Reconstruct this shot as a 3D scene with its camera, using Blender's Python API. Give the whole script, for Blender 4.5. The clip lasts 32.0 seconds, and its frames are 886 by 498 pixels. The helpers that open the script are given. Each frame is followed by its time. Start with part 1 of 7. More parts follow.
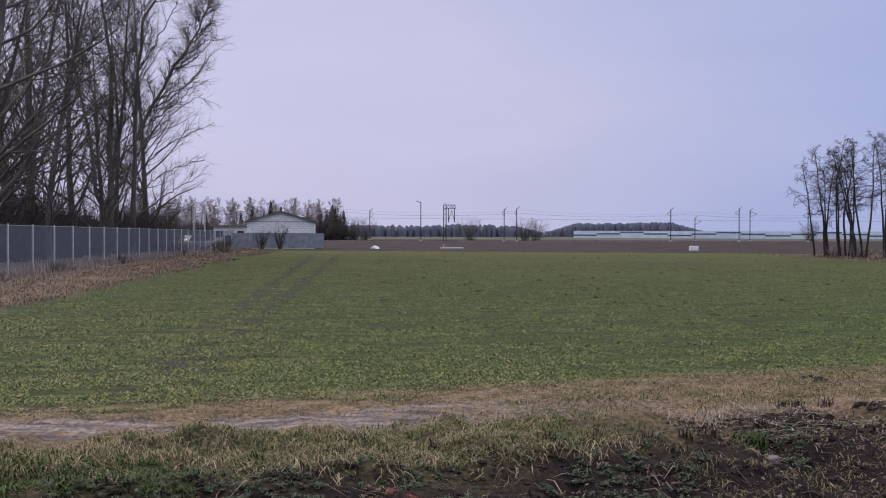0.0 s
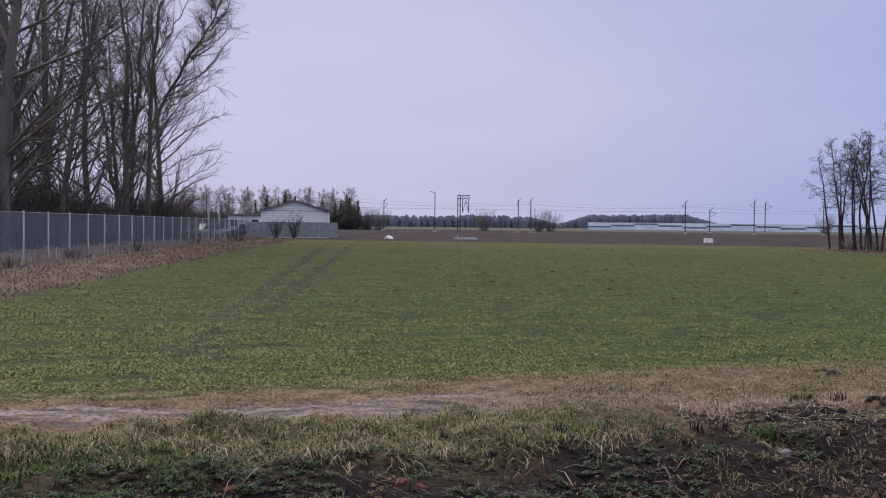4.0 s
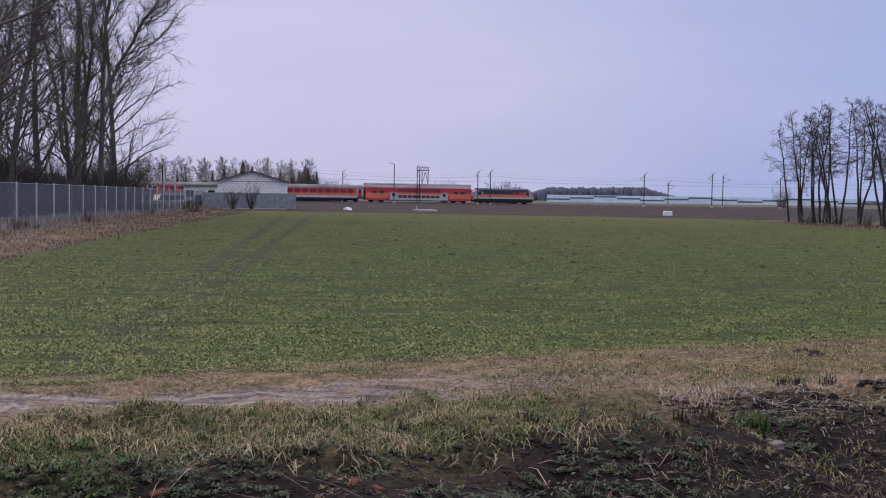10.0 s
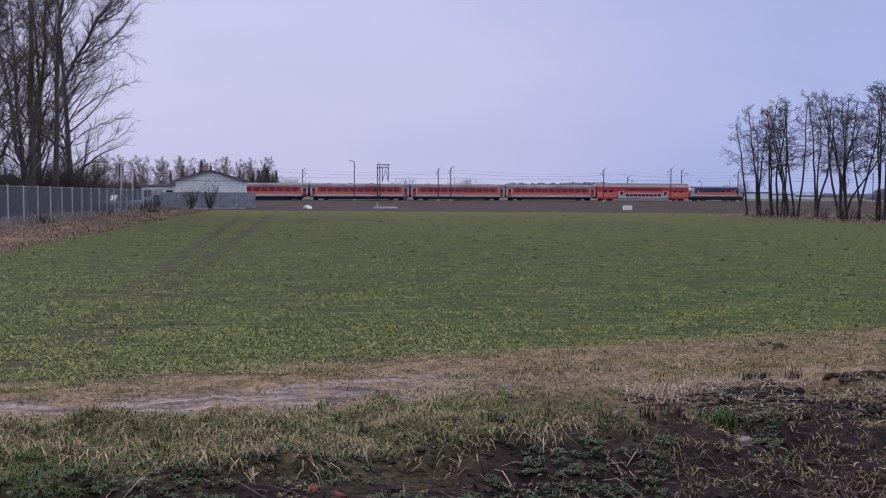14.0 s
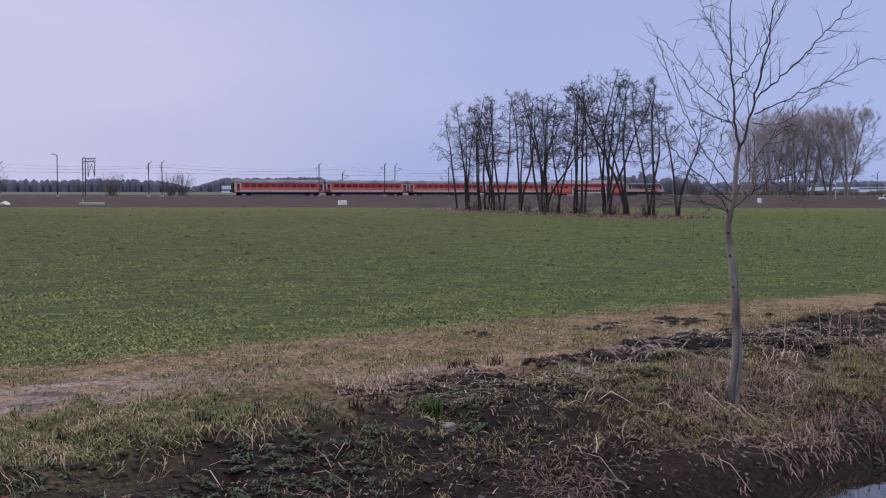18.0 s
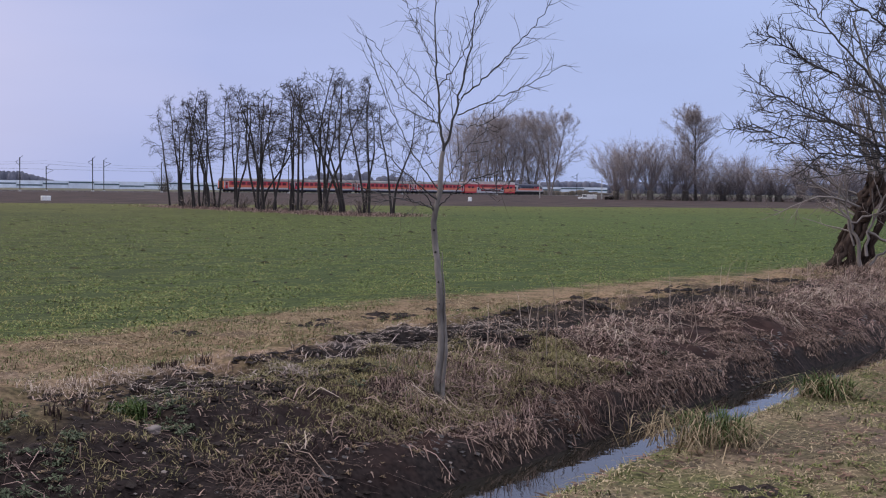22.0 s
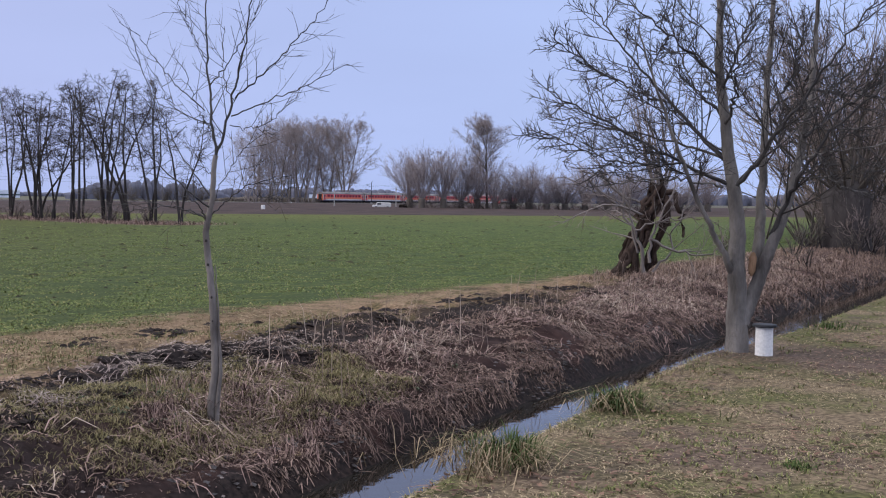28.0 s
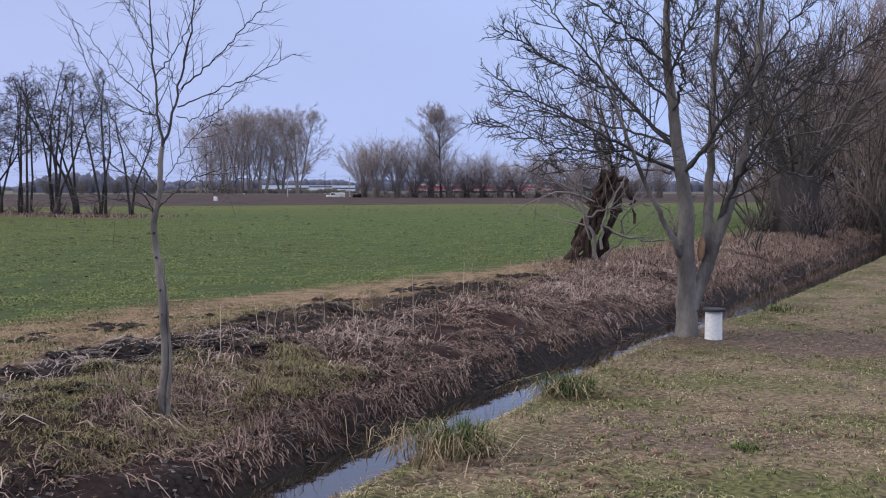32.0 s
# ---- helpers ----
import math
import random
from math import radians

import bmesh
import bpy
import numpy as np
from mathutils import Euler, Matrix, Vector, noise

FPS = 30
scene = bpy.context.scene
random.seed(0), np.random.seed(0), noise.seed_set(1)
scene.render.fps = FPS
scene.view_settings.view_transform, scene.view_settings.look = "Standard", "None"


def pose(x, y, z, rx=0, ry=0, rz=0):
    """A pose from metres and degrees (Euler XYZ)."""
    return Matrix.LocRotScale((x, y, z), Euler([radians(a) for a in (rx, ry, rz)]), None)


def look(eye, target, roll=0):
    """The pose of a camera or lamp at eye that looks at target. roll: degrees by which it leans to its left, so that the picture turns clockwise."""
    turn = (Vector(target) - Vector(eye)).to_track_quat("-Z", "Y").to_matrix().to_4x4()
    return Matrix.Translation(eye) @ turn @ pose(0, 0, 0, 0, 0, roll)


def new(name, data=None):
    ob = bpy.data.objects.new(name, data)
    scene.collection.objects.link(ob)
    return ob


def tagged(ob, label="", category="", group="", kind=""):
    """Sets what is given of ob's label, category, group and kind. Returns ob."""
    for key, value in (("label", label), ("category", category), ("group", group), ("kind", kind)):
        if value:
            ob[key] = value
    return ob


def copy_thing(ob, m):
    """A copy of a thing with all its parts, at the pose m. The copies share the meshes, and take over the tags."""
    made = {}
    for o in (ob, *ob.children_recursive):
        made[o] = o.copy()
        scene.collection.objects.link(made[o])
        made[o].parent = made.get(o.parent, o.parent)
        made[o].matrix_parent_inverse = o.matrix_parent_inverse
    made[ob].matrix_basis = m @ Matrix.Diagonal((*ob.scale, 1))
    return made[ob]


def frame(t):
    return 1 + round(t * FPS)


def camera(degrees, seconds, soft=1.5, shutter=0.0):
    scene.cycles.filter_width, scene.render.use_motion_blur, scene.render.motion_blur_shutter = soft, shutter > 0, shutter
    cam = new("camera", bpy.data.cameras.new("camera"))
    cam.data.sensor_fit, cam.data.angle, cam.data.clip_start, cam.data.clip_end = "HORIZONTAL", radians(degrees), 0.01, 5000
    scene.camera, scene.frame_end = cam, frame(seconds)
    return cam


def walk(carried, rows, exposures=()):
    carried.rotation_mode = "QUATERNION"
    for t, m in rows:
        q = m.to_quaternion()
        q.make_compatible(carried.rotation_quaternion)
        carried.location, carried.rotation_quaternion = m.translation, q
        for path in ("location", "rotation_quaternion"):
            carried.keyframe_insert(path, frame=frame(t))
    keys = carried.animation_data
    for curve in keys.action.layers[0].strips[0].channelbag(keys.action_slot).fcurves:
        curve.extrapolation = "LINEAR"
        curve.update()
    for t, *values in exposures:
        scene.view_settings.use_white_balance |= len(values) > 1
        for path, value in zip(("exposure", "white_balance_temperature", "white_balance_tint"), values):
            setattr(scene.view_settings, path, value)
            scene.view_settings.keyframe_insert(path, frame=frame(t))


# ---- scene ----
cam = camera(2 * math.degrees(math.atan(784 / 2001)), 32.0, soft=1.1)
# seconds, place of the eye, yaw, pitch, roll in degrees
ROWS = [
    (0.0, -0.000, -1.101, 1.633, -0.00, -0.73, 0.19),
    (0.5, 0.000, -1.101, 1.633, 0.02, -0.79, 0.35),
    (1.0, 0.001, -1.101, 1.633, 0.10, -0.83, 0.44),
    (1.5, 0.002, -1.101, 1.633, 0.12, -0.86, 0.51),
    (2.0, 0.002, -1.101, 1.633, 0.15, -0.92, 0.63),
    (2.5, 0.003, -1.101, 1.633, 0.24, -0.97, 0.67),
    (3.0, 0.007, -1.101, 1.633, 0.46, -1.04, 0.68),
    (3.5, 0.010, -1.101, 1.633, 0.66, -1.13, 0.64),
    (5.5, 0.011, -1.101, 1.633, 0.73, -1.46, 0.65),
    (6.0, 0.010, -1.101, 1.633, 0.72, -1.53, 0.69),
    (6.5, 0.010, -1.101, 1.633, 0.70, -1.67, 0.71),
    (7.0, 0.010, -1.101, 1.633, 0.68, -1.80, 0.72),
    (7.5, 0.010, -1.101, 1.633, 0.66, -1.86, 0.79),
    (8.0, 0.008, -1.101, 1.633, 0.58, -1.95, 0.80),
    (8.5, 0.004, -1.101, 1.633, 0.30, -2.08, 0.84),
    (9.0, -0.003, -1.101, 1.633, -0.19, -2.26, 0.82),
    (9.5, -0.009, -0.998, 1.630, -0.67, -2.37, 0.84),
    (10.0, 0.001, -0.202, 1.606, -1.39, -2.62, 0.88),
    (10.5, 0.008, -0.001, 1.599, -1.72, -2.69, 0.91),
    (11.0, 0.009, -0.001, 1.599, -1.95, -2.65, 0.95),
    (11.5, 0.010, -0.001, 1.599, -2.10, -2.67, 0.82),
    (12.0, 0.010, -0.001, 1.599, -2.30, -2.75, 0.55),
    (12.5, 0.012, -0.001, 1.599, -2.61, -2.77, 0.35),
    (13.0, 0.013, -0.001, 1.599, -2.84, -2.75, 0.30),
    (13.5, 0.014, -0.001, 1.599, -3.17, -2.72, 0.25),
    (15.5, 0.022, -0.001, 1.598, -4.89, -2.99, 0.09),
    (16.0, 0.036, -0.003, 1.597, -7.93, -2.91, 0.12),
    (16.5, 0.047, -0.005, 1.597, -10.25, -2.78, 0.17),
    (17.0, 0.057, -0.007, 1.596, -12.58, -2.88, 0.05),
    (17.5, 0.069, -0.010, 1.595, -15.28, -2.93, 0.01),
    (18.0, 0.079, -0.013, 1.594, -17.66, -2.96, 0.14),
    (18.5, 0.089, -0.016, 1.594, -20.00, -2.89, 0.17),
    (19.0, 0.099, -0.020, 1.593, -22.15, -2.75, 0.26),
    (19.5, 0.108, -0.024, 1.592, -24.29, -2.78, 0.40),
    (20.0, 0.116, -0.027, 1.592, -26.24, -2.87, 0.45),
    (20.5, 0.120, -0.030, 1.591, -27.35, -2.93, 0.47),
    (21.0, 0.126, -0.033, 1.591, -28.79, -3.01, 0.53),
    (21.5, 0.134, -0.037, 1.590, -30.68, -3.00, 0.61),
    (22.0, 0.138, -0.040, 1.590, -31.92, -2.99, 0.70),
    (22.5, 0.142, -0.043, 1.590, -32.98, -2.96, 0.65),
    (23.0, 0.358, 0.260, 1.589, -34.46, -3.03, 0.62),
    (23.5, 0.446, 0.367, 1.589, -35.35, -2.93, 0.67),
    (24.0, 0.521, 0.454, 1.589, -36.00, -3.03, 0.71),
    (24.5, 0.525, 0.446, 1.589, -36.58, -3.10, 0.74),
    (25.0, 0.537, 0.437, 1.588, -37.54, -3.13, 0.62),
    (25.5, 0.548, 0.428, 1.588, -38.48, -3.14, 0.69),
    (26.0, 0.560, 0.418, 1.588, -39.48, -3.05, 0.71),
    (26.5, 0.575, 0.406, 1.588, -40.69, -2.88, 0.75),
    (28.5, 0.596, 0.387, 1.587, -42.57, -2.46, 0.79),
    (29.0, 0.601, 0.383, 1.587, -42.99, -2.55, 0.78),
    (29.5, 0.605, 0.379, 1.587, -43.32, -2.62, 0.62),
    (30.0, 0.609, 0.375, 1.587, -43.71, -2.71, 0.40),
    (30.5, 0.614, 0.370, 1.587, -44.13, -2.78, 0.37),
    (31.0, 0.618, 0.366, 1.587, -44.53, -2.86, 0.36),
    (31.5, 0.619, 0.366, 1.587, -44.57, -2.93, 0.28),
    (32.0, 0.618, 0.366, 1.587, -44.56, -2.99, 0.10),]
walk(cam, [(t, pose(x, y, z, 0, 0, yaw) @ pose(0, 0, 0, 90 + pitch) @ pose(0, 0, 0, 0, 0, roll)) for t, x, y, z, yaw, pitch, roll in ROWS],
     exposures=[(0, -0.08, 6450, 10), (9, -0.09, 6400, 10), (12, -0.05, 6270, 13), (16.5, -0.06, 6220, 12), (20, -0.02, 6480, 11), (25, 0.17, 6420, 9), (32, 0.19, 6320, 9)])

# ---- light ----
SUN_EL, SUN_AZ = 14.0, -48.0          # a veiled low sun, to the left of the first view
world = bpy.data.worlds.new("dusk_sky")
scene.world = world
world.use_nodes = True
wn, wl = world.node_tree.nodes, world.node_tree.links
wn.clear()
w_out = wn.new("ShaderNodeOutputWorld")
w_bg = wn.new("ShaderNodeBackground")
w_sky = wn.new("ShaderNodeTexSky")
w_sky.sky_type, w_sky.sun_disc = "NISHITA", False
w_sky.sun_elevation, w_sky.sun_rotation = radians(SUN_EL), radians(SUN_AZ)
w_sky.air_density, w_sky.dust_density, w_sky.ozone_density = 1.0, 4.0, 3.0
w_co = wn.new("ShaderNodeTexCoord")
w_nz = wn.new("ShaderNodeTexNoise")
w_nz.inputs["Scale"].default_value, w_nz.inputs["Detail"].default_value = 1.4, 3.0
w_map = wn.new("ShaderNodeMapping")
w_map.inputs["Scale"].default_value = (1.0, 1.0, 4.5)
wl.new(w_co.outputs["Generated"], w_map.inputs["Vector"])
wl.new(w_map.outputs[0], w_nz.inputs["Vector"])
# cloud veil: pinkish towards the sun, bluer away from it
w_dot = wn.new("ShaderNodeVectorMath")
w_dot.operation = "DOT_PRODUCT"
w_dot.inputs[1].default_value = (math.sin(radians(-42)), math.cos(radians(-42)), 0.25)
wl.new(w_co.outputs["Generated"], w_dot.inputs[0])
w_add = wn.new("ShaderNodeMath")
w_add.operation = "MULTIPLY_ADD"
w_add.inputs[1].default_value = 0.42
wl.new(w_nz.outputs["Fac"], w_add.inputs[0])
wl.new(w_dot.outputs["Value"], w_add.inputs[2])
w_ramp = wn.new("ShaderNodeValToRGB")
cr = w_ramp.color_ramp
cr.elements[0].position, cr.elements[0].color = 0.0, (0.455, 0.56, 0.90, 1)
cr.elements[1].position, cr.elements[1].color = 1.0, (0.61, 0.60, 0.83, 1)
el = cr.elements.new(0.45)
el.color = (0.425, 0.503, 0.81, 1)
el = cr.elements.new(0.75)
el.color = (0.436, 0.493, 0.79, 1)
wl.new(w_add.outputs[0], w_ramp.inputs["Fac"])
# an overcast sky is brightest overhead
w_sep = wn.new("ShaderNodeSeparateXYZ")
wl.new(w_co.outputs["Generated"], w_sep.inputs[0])
w_up = wn.new("ShaderNodeMapRange")
w_up.interpolation_type = "SMOOTHSTEP"
w_up.inputs["From Min"].default_value, w_up.inputs["From Max"].default_value = 0.2, 0.9
wl.new(w_sep.outputs["Z"], w_up.inputs["Value"])
w_zen = wn.new("ShaderNodeMix")
w_zen.data_type = "RGBA"
w_zen.inputs["B"].default_value = (1.60, 1.61, 1.80, 1)
wl.new(w_up.outputs[0], w_zen.inputs[0])
w_nz2, w_rng, w_cl = wn.new("ShaderNodeTexNoise"), wn.new("ShaderNodeMapRange"), wn.new("ShaderNodeVectorMath")
w_nz2.inputs["Scale"].default_value, w_nz2.inputs["Detail"].default_value = 2.0, 4.0
w_cl.operation = "SCALE"
w_rng.inputs["From Min"].default_value, w_rng.inputs["From Max"].default_value = 0.35, 0.68
w_rng.inputs["To Min"].default_value, w_rng.inputs["To Max"].default_value = 0.985, 1.055
wl.new(w_map.outputs[0], w_nz2.inputs["Vector"])
wl.new(w_nz2.outputs["Fac"], w_rng.inputs["Value"])
wl.new(w_rng.outputs[0], w_cl.inputs["Scale"])
wl.new(w_ramp.outputs["Color"], w_cl.inputs[0])
wl.new(w_cl.outputs[0], w_zen.inputs["A"])
w_mul = wn.new("ShaderNodeVectorMath")
w_mul.operation = "SCALE"
w_mul.inputs["Scale"].default_value = 0.08
wl.new(w_sky.outputs[0], w_mul.inputs[0])
w_mix = wn.new("ShaderNodeMix")
w_mix.data_type = "RGBA"
w_mix.inputs[0].default_value = 0.93
wl.new(w_mul.outputs[0], w_mix.inputs["A"])
wl.new(w_zen.outputs["Result"], w_mix.inputs["B"])
wl.new(w_mix.outputs["Result"], w_bg.inputs["Color"])
w_bg.inputs["Strength"].default_value = 1.0
wl.new(w_bg.outputs[0], w_out.inputs["Surface"])
sun = new("sun", bpy.data.lights.new("sun", "SUN"))
sun.data.energy, sun.data.angle, sun.data.color = 1.3, radians(25), (1.0, 0.93, 0.88)
sun.matrix_world = look((math.sin(radians(SUN_AZ)) * 50, math.cos(radians(SUN_AZ)) * 50, 50 * math.tan(radians(SUN_EL + 14))), (0, 0, 0))


# ---- materials ----
def mat(name, c1, c2, scale=3.0, rough=0.85, bump=0.3, fine=40.0, metal=0.0, island=0.0, stretch=(1, 1, 1), spec=0.1):
    """Two colours by a coarse noise, grain and relief by a fine one."""
    m = bpy.data.materials.new(name)
    m.use_nodes = True
    n, l = m.node_tree.nodes, m.node_tree.links
    b = n["Principled BSDF"]
    b.inputs["Roughness"].default_value, b.inputs["Metallic"].default_value = rough, metal
    b.inputs["Specular IOR Level"].default_value = spec
    co = n.new("ShaderNodeTexCoord")
    mp = n.new("ShaderNodeMapping")
    mp.inputs["Scale"].default_value = stretch
    l.new(co.outputs["Object"], mp.inputs["Vector"])
    a, f = n.new("ShaderNodeTexNoise"), n.new("ShaderNodeTexNoise")
    a.inputs["Scale"].default_value, a.inputs["Detail"].default_value = scale, 6
    f.inputs["Scale"].default_value, f.inputs["Detail"].default_value = fine, 3
    l.new(mp.outputs[0], a.inputs["Vector"])
    l.new(mp.outputs[0], f.inputs["Vector"])
    fac = a.outputs["Fac"]
    if island:
        g = n.new("ShaderNodeNewGeometry")
        mixf = n.new("ShaderNodeMix")
        mixf.inputs[0].default_value = island
        l.new(fac, mixf.inputs["A"])
        l.new(g.outputs["Random Per Island"], mixf.inputs["B"])
        fac = mixf.outputs["Result"]
    r = n.new("ShaderNodeValToRGB")
    r.color_ramp.elements[0].position, r.color_ramp.elements[1].position = (0.1, 0.9) if island else (0.32, 0.68)
    r.color_ramp.elements[0].color, r.color_ramp.elements[1].color = (*c1, 1), (*c2, 1)
    l.new(fac, r.inputs["Fac"])
    mr = n.new("ShaderNodeMapRange")
    mr.inputs["To Min"].default_value, mr.inputs["To Max"].default_value = 0.72, 1.28
    l.new(f.outputs["Fac"], mr.inputs["Value"])
    mx = n.new("ShaderNodeVectorMath")
    mx.operation = "SCALE"
    l.new(r.outputs["Color"], mx.inputs[0])
    l.new(mr.outputs[0], mx.inputs["Scale"])
    l.new(mx.outputs[0], b.inputs["Base Color"])
    if bump:
        bp = n.new("ShaderNodeBump")
        bp.inputs["Strength"].default_value, bp.inputs["Distance"].default_value = bump, 0.02
        l.new(f.outputs["Fac"], bp.inputs["Height"])
        l.new(bp.outputs[0], b.inputs["Normal"])
    return m


M_BARK_POPLAR = mat("poplar_bark", (0.07, 0.06, 0.055), (0.17, 0.148, 0.132), 1.2, bump=0.6, fine=9, stretch=(1, 1, 0.25))
M_BARK_GREY = mat("grey_bark", (0.080, 0.072, 0.066), (0.225, 0.205, 0.188), 5, bump=0.9, fine=45, stretch=(1, 1, 0.35))
M_BARK_YOUNG = mat("young_bark", (0.10, 0.088, 0.080), (0.27, 0.24, 0.218), 5, bump=0.5, fine=45, stretch=(1, 1, 0.35))
M_SCAR = mat("torn_wood", (0.17, 0.10, 0.06), (0.30, 0.19, 0.115), 12, bump=0.5, fine=50, stretch=(1, 1, 0.2))
# bark colour darkened so limbs read as backlit against the sky
M_BARK_BACKLIT = mat("backlit_dark_bark", (0.042, 0.039, 0.039), (0.105, 0.098, 0.095), 4, bump=0.5, fine=45, stretch=(1, 1, 0.35))
M_BARK_DARK = mat("dark_bark", (0.030, 0.026, 0.026), (0.066, 0.057, 0.054), 3, bump=0.7, fine=16, stretch=(1, 1, 0.3))
M_BARK_OLD = mat("rotten_bark", (0.016, 0.011, 0.009), (0.095, 0.066, 0.052), 9, bump=1.0, fine=28, stretch=(1, 1, 0.25))
M_TWIG_GREY = mat("grey_twig", (0.14, 0.12, 0.11), (0.27, 0.235, 0.215), 2, bump=0, island=0.5)
M_TWIG_MID = mat("brown_twig", (0.065, 0.055, 0.048), (0.14, 0.12, 0.10), 2, bump=0, island=0.5)
M_TWIG_DARK = mat("dark_twig", (0.034, 0.028, 0.027), (0.075, 0.062, 0.058), 2, bump=0, island=0.5)
M_TWIG_RUST = mat("rust_twig", (0.14, 0.11, 0.10), (0.28, 0.225, 0.205), 2, bump=0, island=0.6)
M_CATKIN = mat("alder_cone", (0.02, 0.016, 0.014), (0.045, 0.035, 0.03), 2, bump=0, island=0.5)
M_CONIFER = mat("conifer_needle", (0.012, 0.02, 0.014), (0.03, 0.042, 0.026), 2, bump=0, island=0.6)
# twig colour paled towards mauve to put distance haze on far trees
M_TWIG_HAZED = mat("haze_paled_twig", (0.21, 0.178, 0.178), (0.36, 0.31, 0.305), 2, bump=0, island=0.5)
# distance haze is painted into this blue-grey wood colour
M_FARWOOD_HAZED = mat("far_wood", (0.105, 0.11, 0.145), (0.145, 0.145, 0.18), 0.05, bump=0, fine=0.4)
M_WHITE = mat("white_paint", (0.62, 0.61, 0.60), (0.78, 0.77, 0.75), 1.5, rough=0.6, bump=0.1)
M_CONCRETE = mat("concrete", (0.30, 0.29, 0.28), (0.45, 0.44, 0.42), 2.5, bump=0.3)
M_STEEL = mat("galvanised_steel", (0.22, 0.23, 0.25), (0.34, 0.35, 0.37), 2, rough=0.5, metal=0.5, bump=0.05)
M_GALV = mat("weathered_zinc", (0.38, 0.39, 0.42), (0.52, 0.53, 0.55), 2, rough=0.6, metal=0.0, bump=0.05)
M_DARKSTEEL = mat("dark_steel", (0.03, 0.032, 0.036), (0.065, 0.065, 0.07), 2, rough=0.6, metal=0.3, bump=0.05)
M_BLOCKWALL = bpy.data.materials.new("block_wall")
M_BLOCKWALL.use_nodes = True
bn, bl = M_BLOCKWALL.node_tree.nodes, M_BLOCKWALL.node_tree.links
b_co, b_sep, b_com, b_tex = bn.new("ShaderNodeTexCoord"), bn.new("ShaderNodeSeparateXYZ"), bn.new("ShaderNodeCombineXYZ"), bn.new("ShaderNodeTexBrick")
b_add = bn.new("ShaderNodeMath")
bl.new(b_co.outputs["Object"], b_sep.inputs[0])
bl.new(b_sep.outputs["X"], b_add.inputs[0])
bl.new(b_sep.outputs["Y"], b_add.inputs[1])
bl.new(b_add.outputs[0], b_com.inputs["X"])
bl.new(b_sep.outputs["Z"], b_com.inputs["Y"])
bl.new(b_com.outputs[0], b_tex.inputs["Vector"])
b_tex.inputs["Scale"].default_value, b_tex.inputs["Brick Width"].default_value, b_tex.inputs["Row Height"].default_value = 1.0, 0.5, 0.25
b_tex.inputs["Mortar Size"].default_value = 0.03
b_tex.inputs["Color1"].default_value, b_tex.inputs["Color2"].default_value, b_tex.inputs["Mortar"].default_value = (0.86, 0.84, 0.82, 1), (0.76, 0.74, 0.72, 1), (0.60, 0.58, 0.57, 1)
bl.new(b_tex.outputs["Color"], bn["Principled BSDF"].inputs["Base Color"])
bn["Principled BSDF"].inputs["Roughness"].default_value = 0.9
M_ROOF = mat("bitumen_roof", (0.10, 0.095, 0.095), (0.17, 0.16, 0.155), 1, bump=0.3)
M_RED = mat("red_paint", (0.40, 0.018, 0.030), (0.50, 0.032, 0.045), 0.4, rough=0.4, bump=0, spec=0.5)
M_ORANGE = mat("orange_paint", (0.56, 0.13, 0.06), (0.66, 0.18, 0.095), 0.4, rough=0.4, bump=0, spec=0.5)
M_SILVER = mat("light_grey_paint", (0.36, 0.345, 0.35), (0.50, 0.475, 0.47), 0.5, rough=0.45, bump=0, spec=0.5)
M_CREAM = mat("cream_paint", (0.42, 0.32, 0.30), (0.54, 0.42, 0.40), 0.5, rough=0.45, bump=0, spec=0.5)
M_TRAINROOF = mat("grey_roof_paint", (0.15, 0.14, 0.14), (0.24, 0.225, 0.22), 0.4, rough=0.7, bump=0)
M_LOCOGREY = mat("weathered_grey_paint", (0.27, 0.26, 0.27), (0.40, 0.385, 0.39), 0.5, rough=0.45, bump=0, spec=0.5)
M_NAVY = mat("navy_paint", (0.018, 0.022, 0.045), (0.04, 0.045, 0.075), 0.5, rough=0.4, bump=0, spec=0.5)
M_UNDER = mat("undercarriage", (0.014, 0.014, 0.016), (0.035, 0.033, 0.032), 2, rough=0.8)
M_REDGLASS = mat("tinted_window", (0.10, 0.016, 0.02), (0.2, 0.03, 0.036), 0.8, rough=0.12, bump=0, spec=0.6)
M_GLASS = mat("dark_glass", (0.012, 0.014, 0.018), (0.03, 0.032, 0.04), 0.6, rough=0.08, bump=0, spec=0.6)
M_BALLAST = mat("ballast", (0.06, 0.05, 0.05), (0.11, 0.095, 0.092), 1.2, bump=0.8, fine=14)
M_RAIL = mat("rail_steel", (0.16, 0.12, 0.10), (0.30, 0.27, 0.25), 2, rough=0.45, metal=0.6, bump=0)
M_GLASSHOUSE = mat("glasshouse_sheet", (0.55, 0.60, 0.69), (0.71, 0.76, 0.84), 0.03, rough=0.25, bump=0, fine=0.3)
M_TEAL = mat("grey_teal_sheet", (0.07, 0.11, 0.13), (0.12, 0.16, 0.18), 0.05, rough=0.5, bump=0)
M_STRAW = mat("dry_grass", (0.12, 0.085, 0.05), (0.42, 0.325, 0.205), 1.5, bump=0, island=0.75)
M_TURF = mat("dead_turf", (0.07, 0.048, 0.030), (0.30, 0.215, 0.135), 1.5, bump=0, island=0.6)
M_REED = mat("dead_reed", (0.020, 0.0125, 0.0115), (0.42, 0.29, 0.25), 1.5, bump=0, island=0.85)
M_REEDPALE = mat("pale_reed", (0.26, 0.19, 0.15), (0.52, 0.42, 0.34), 1.5, bump=0, island=0.8)
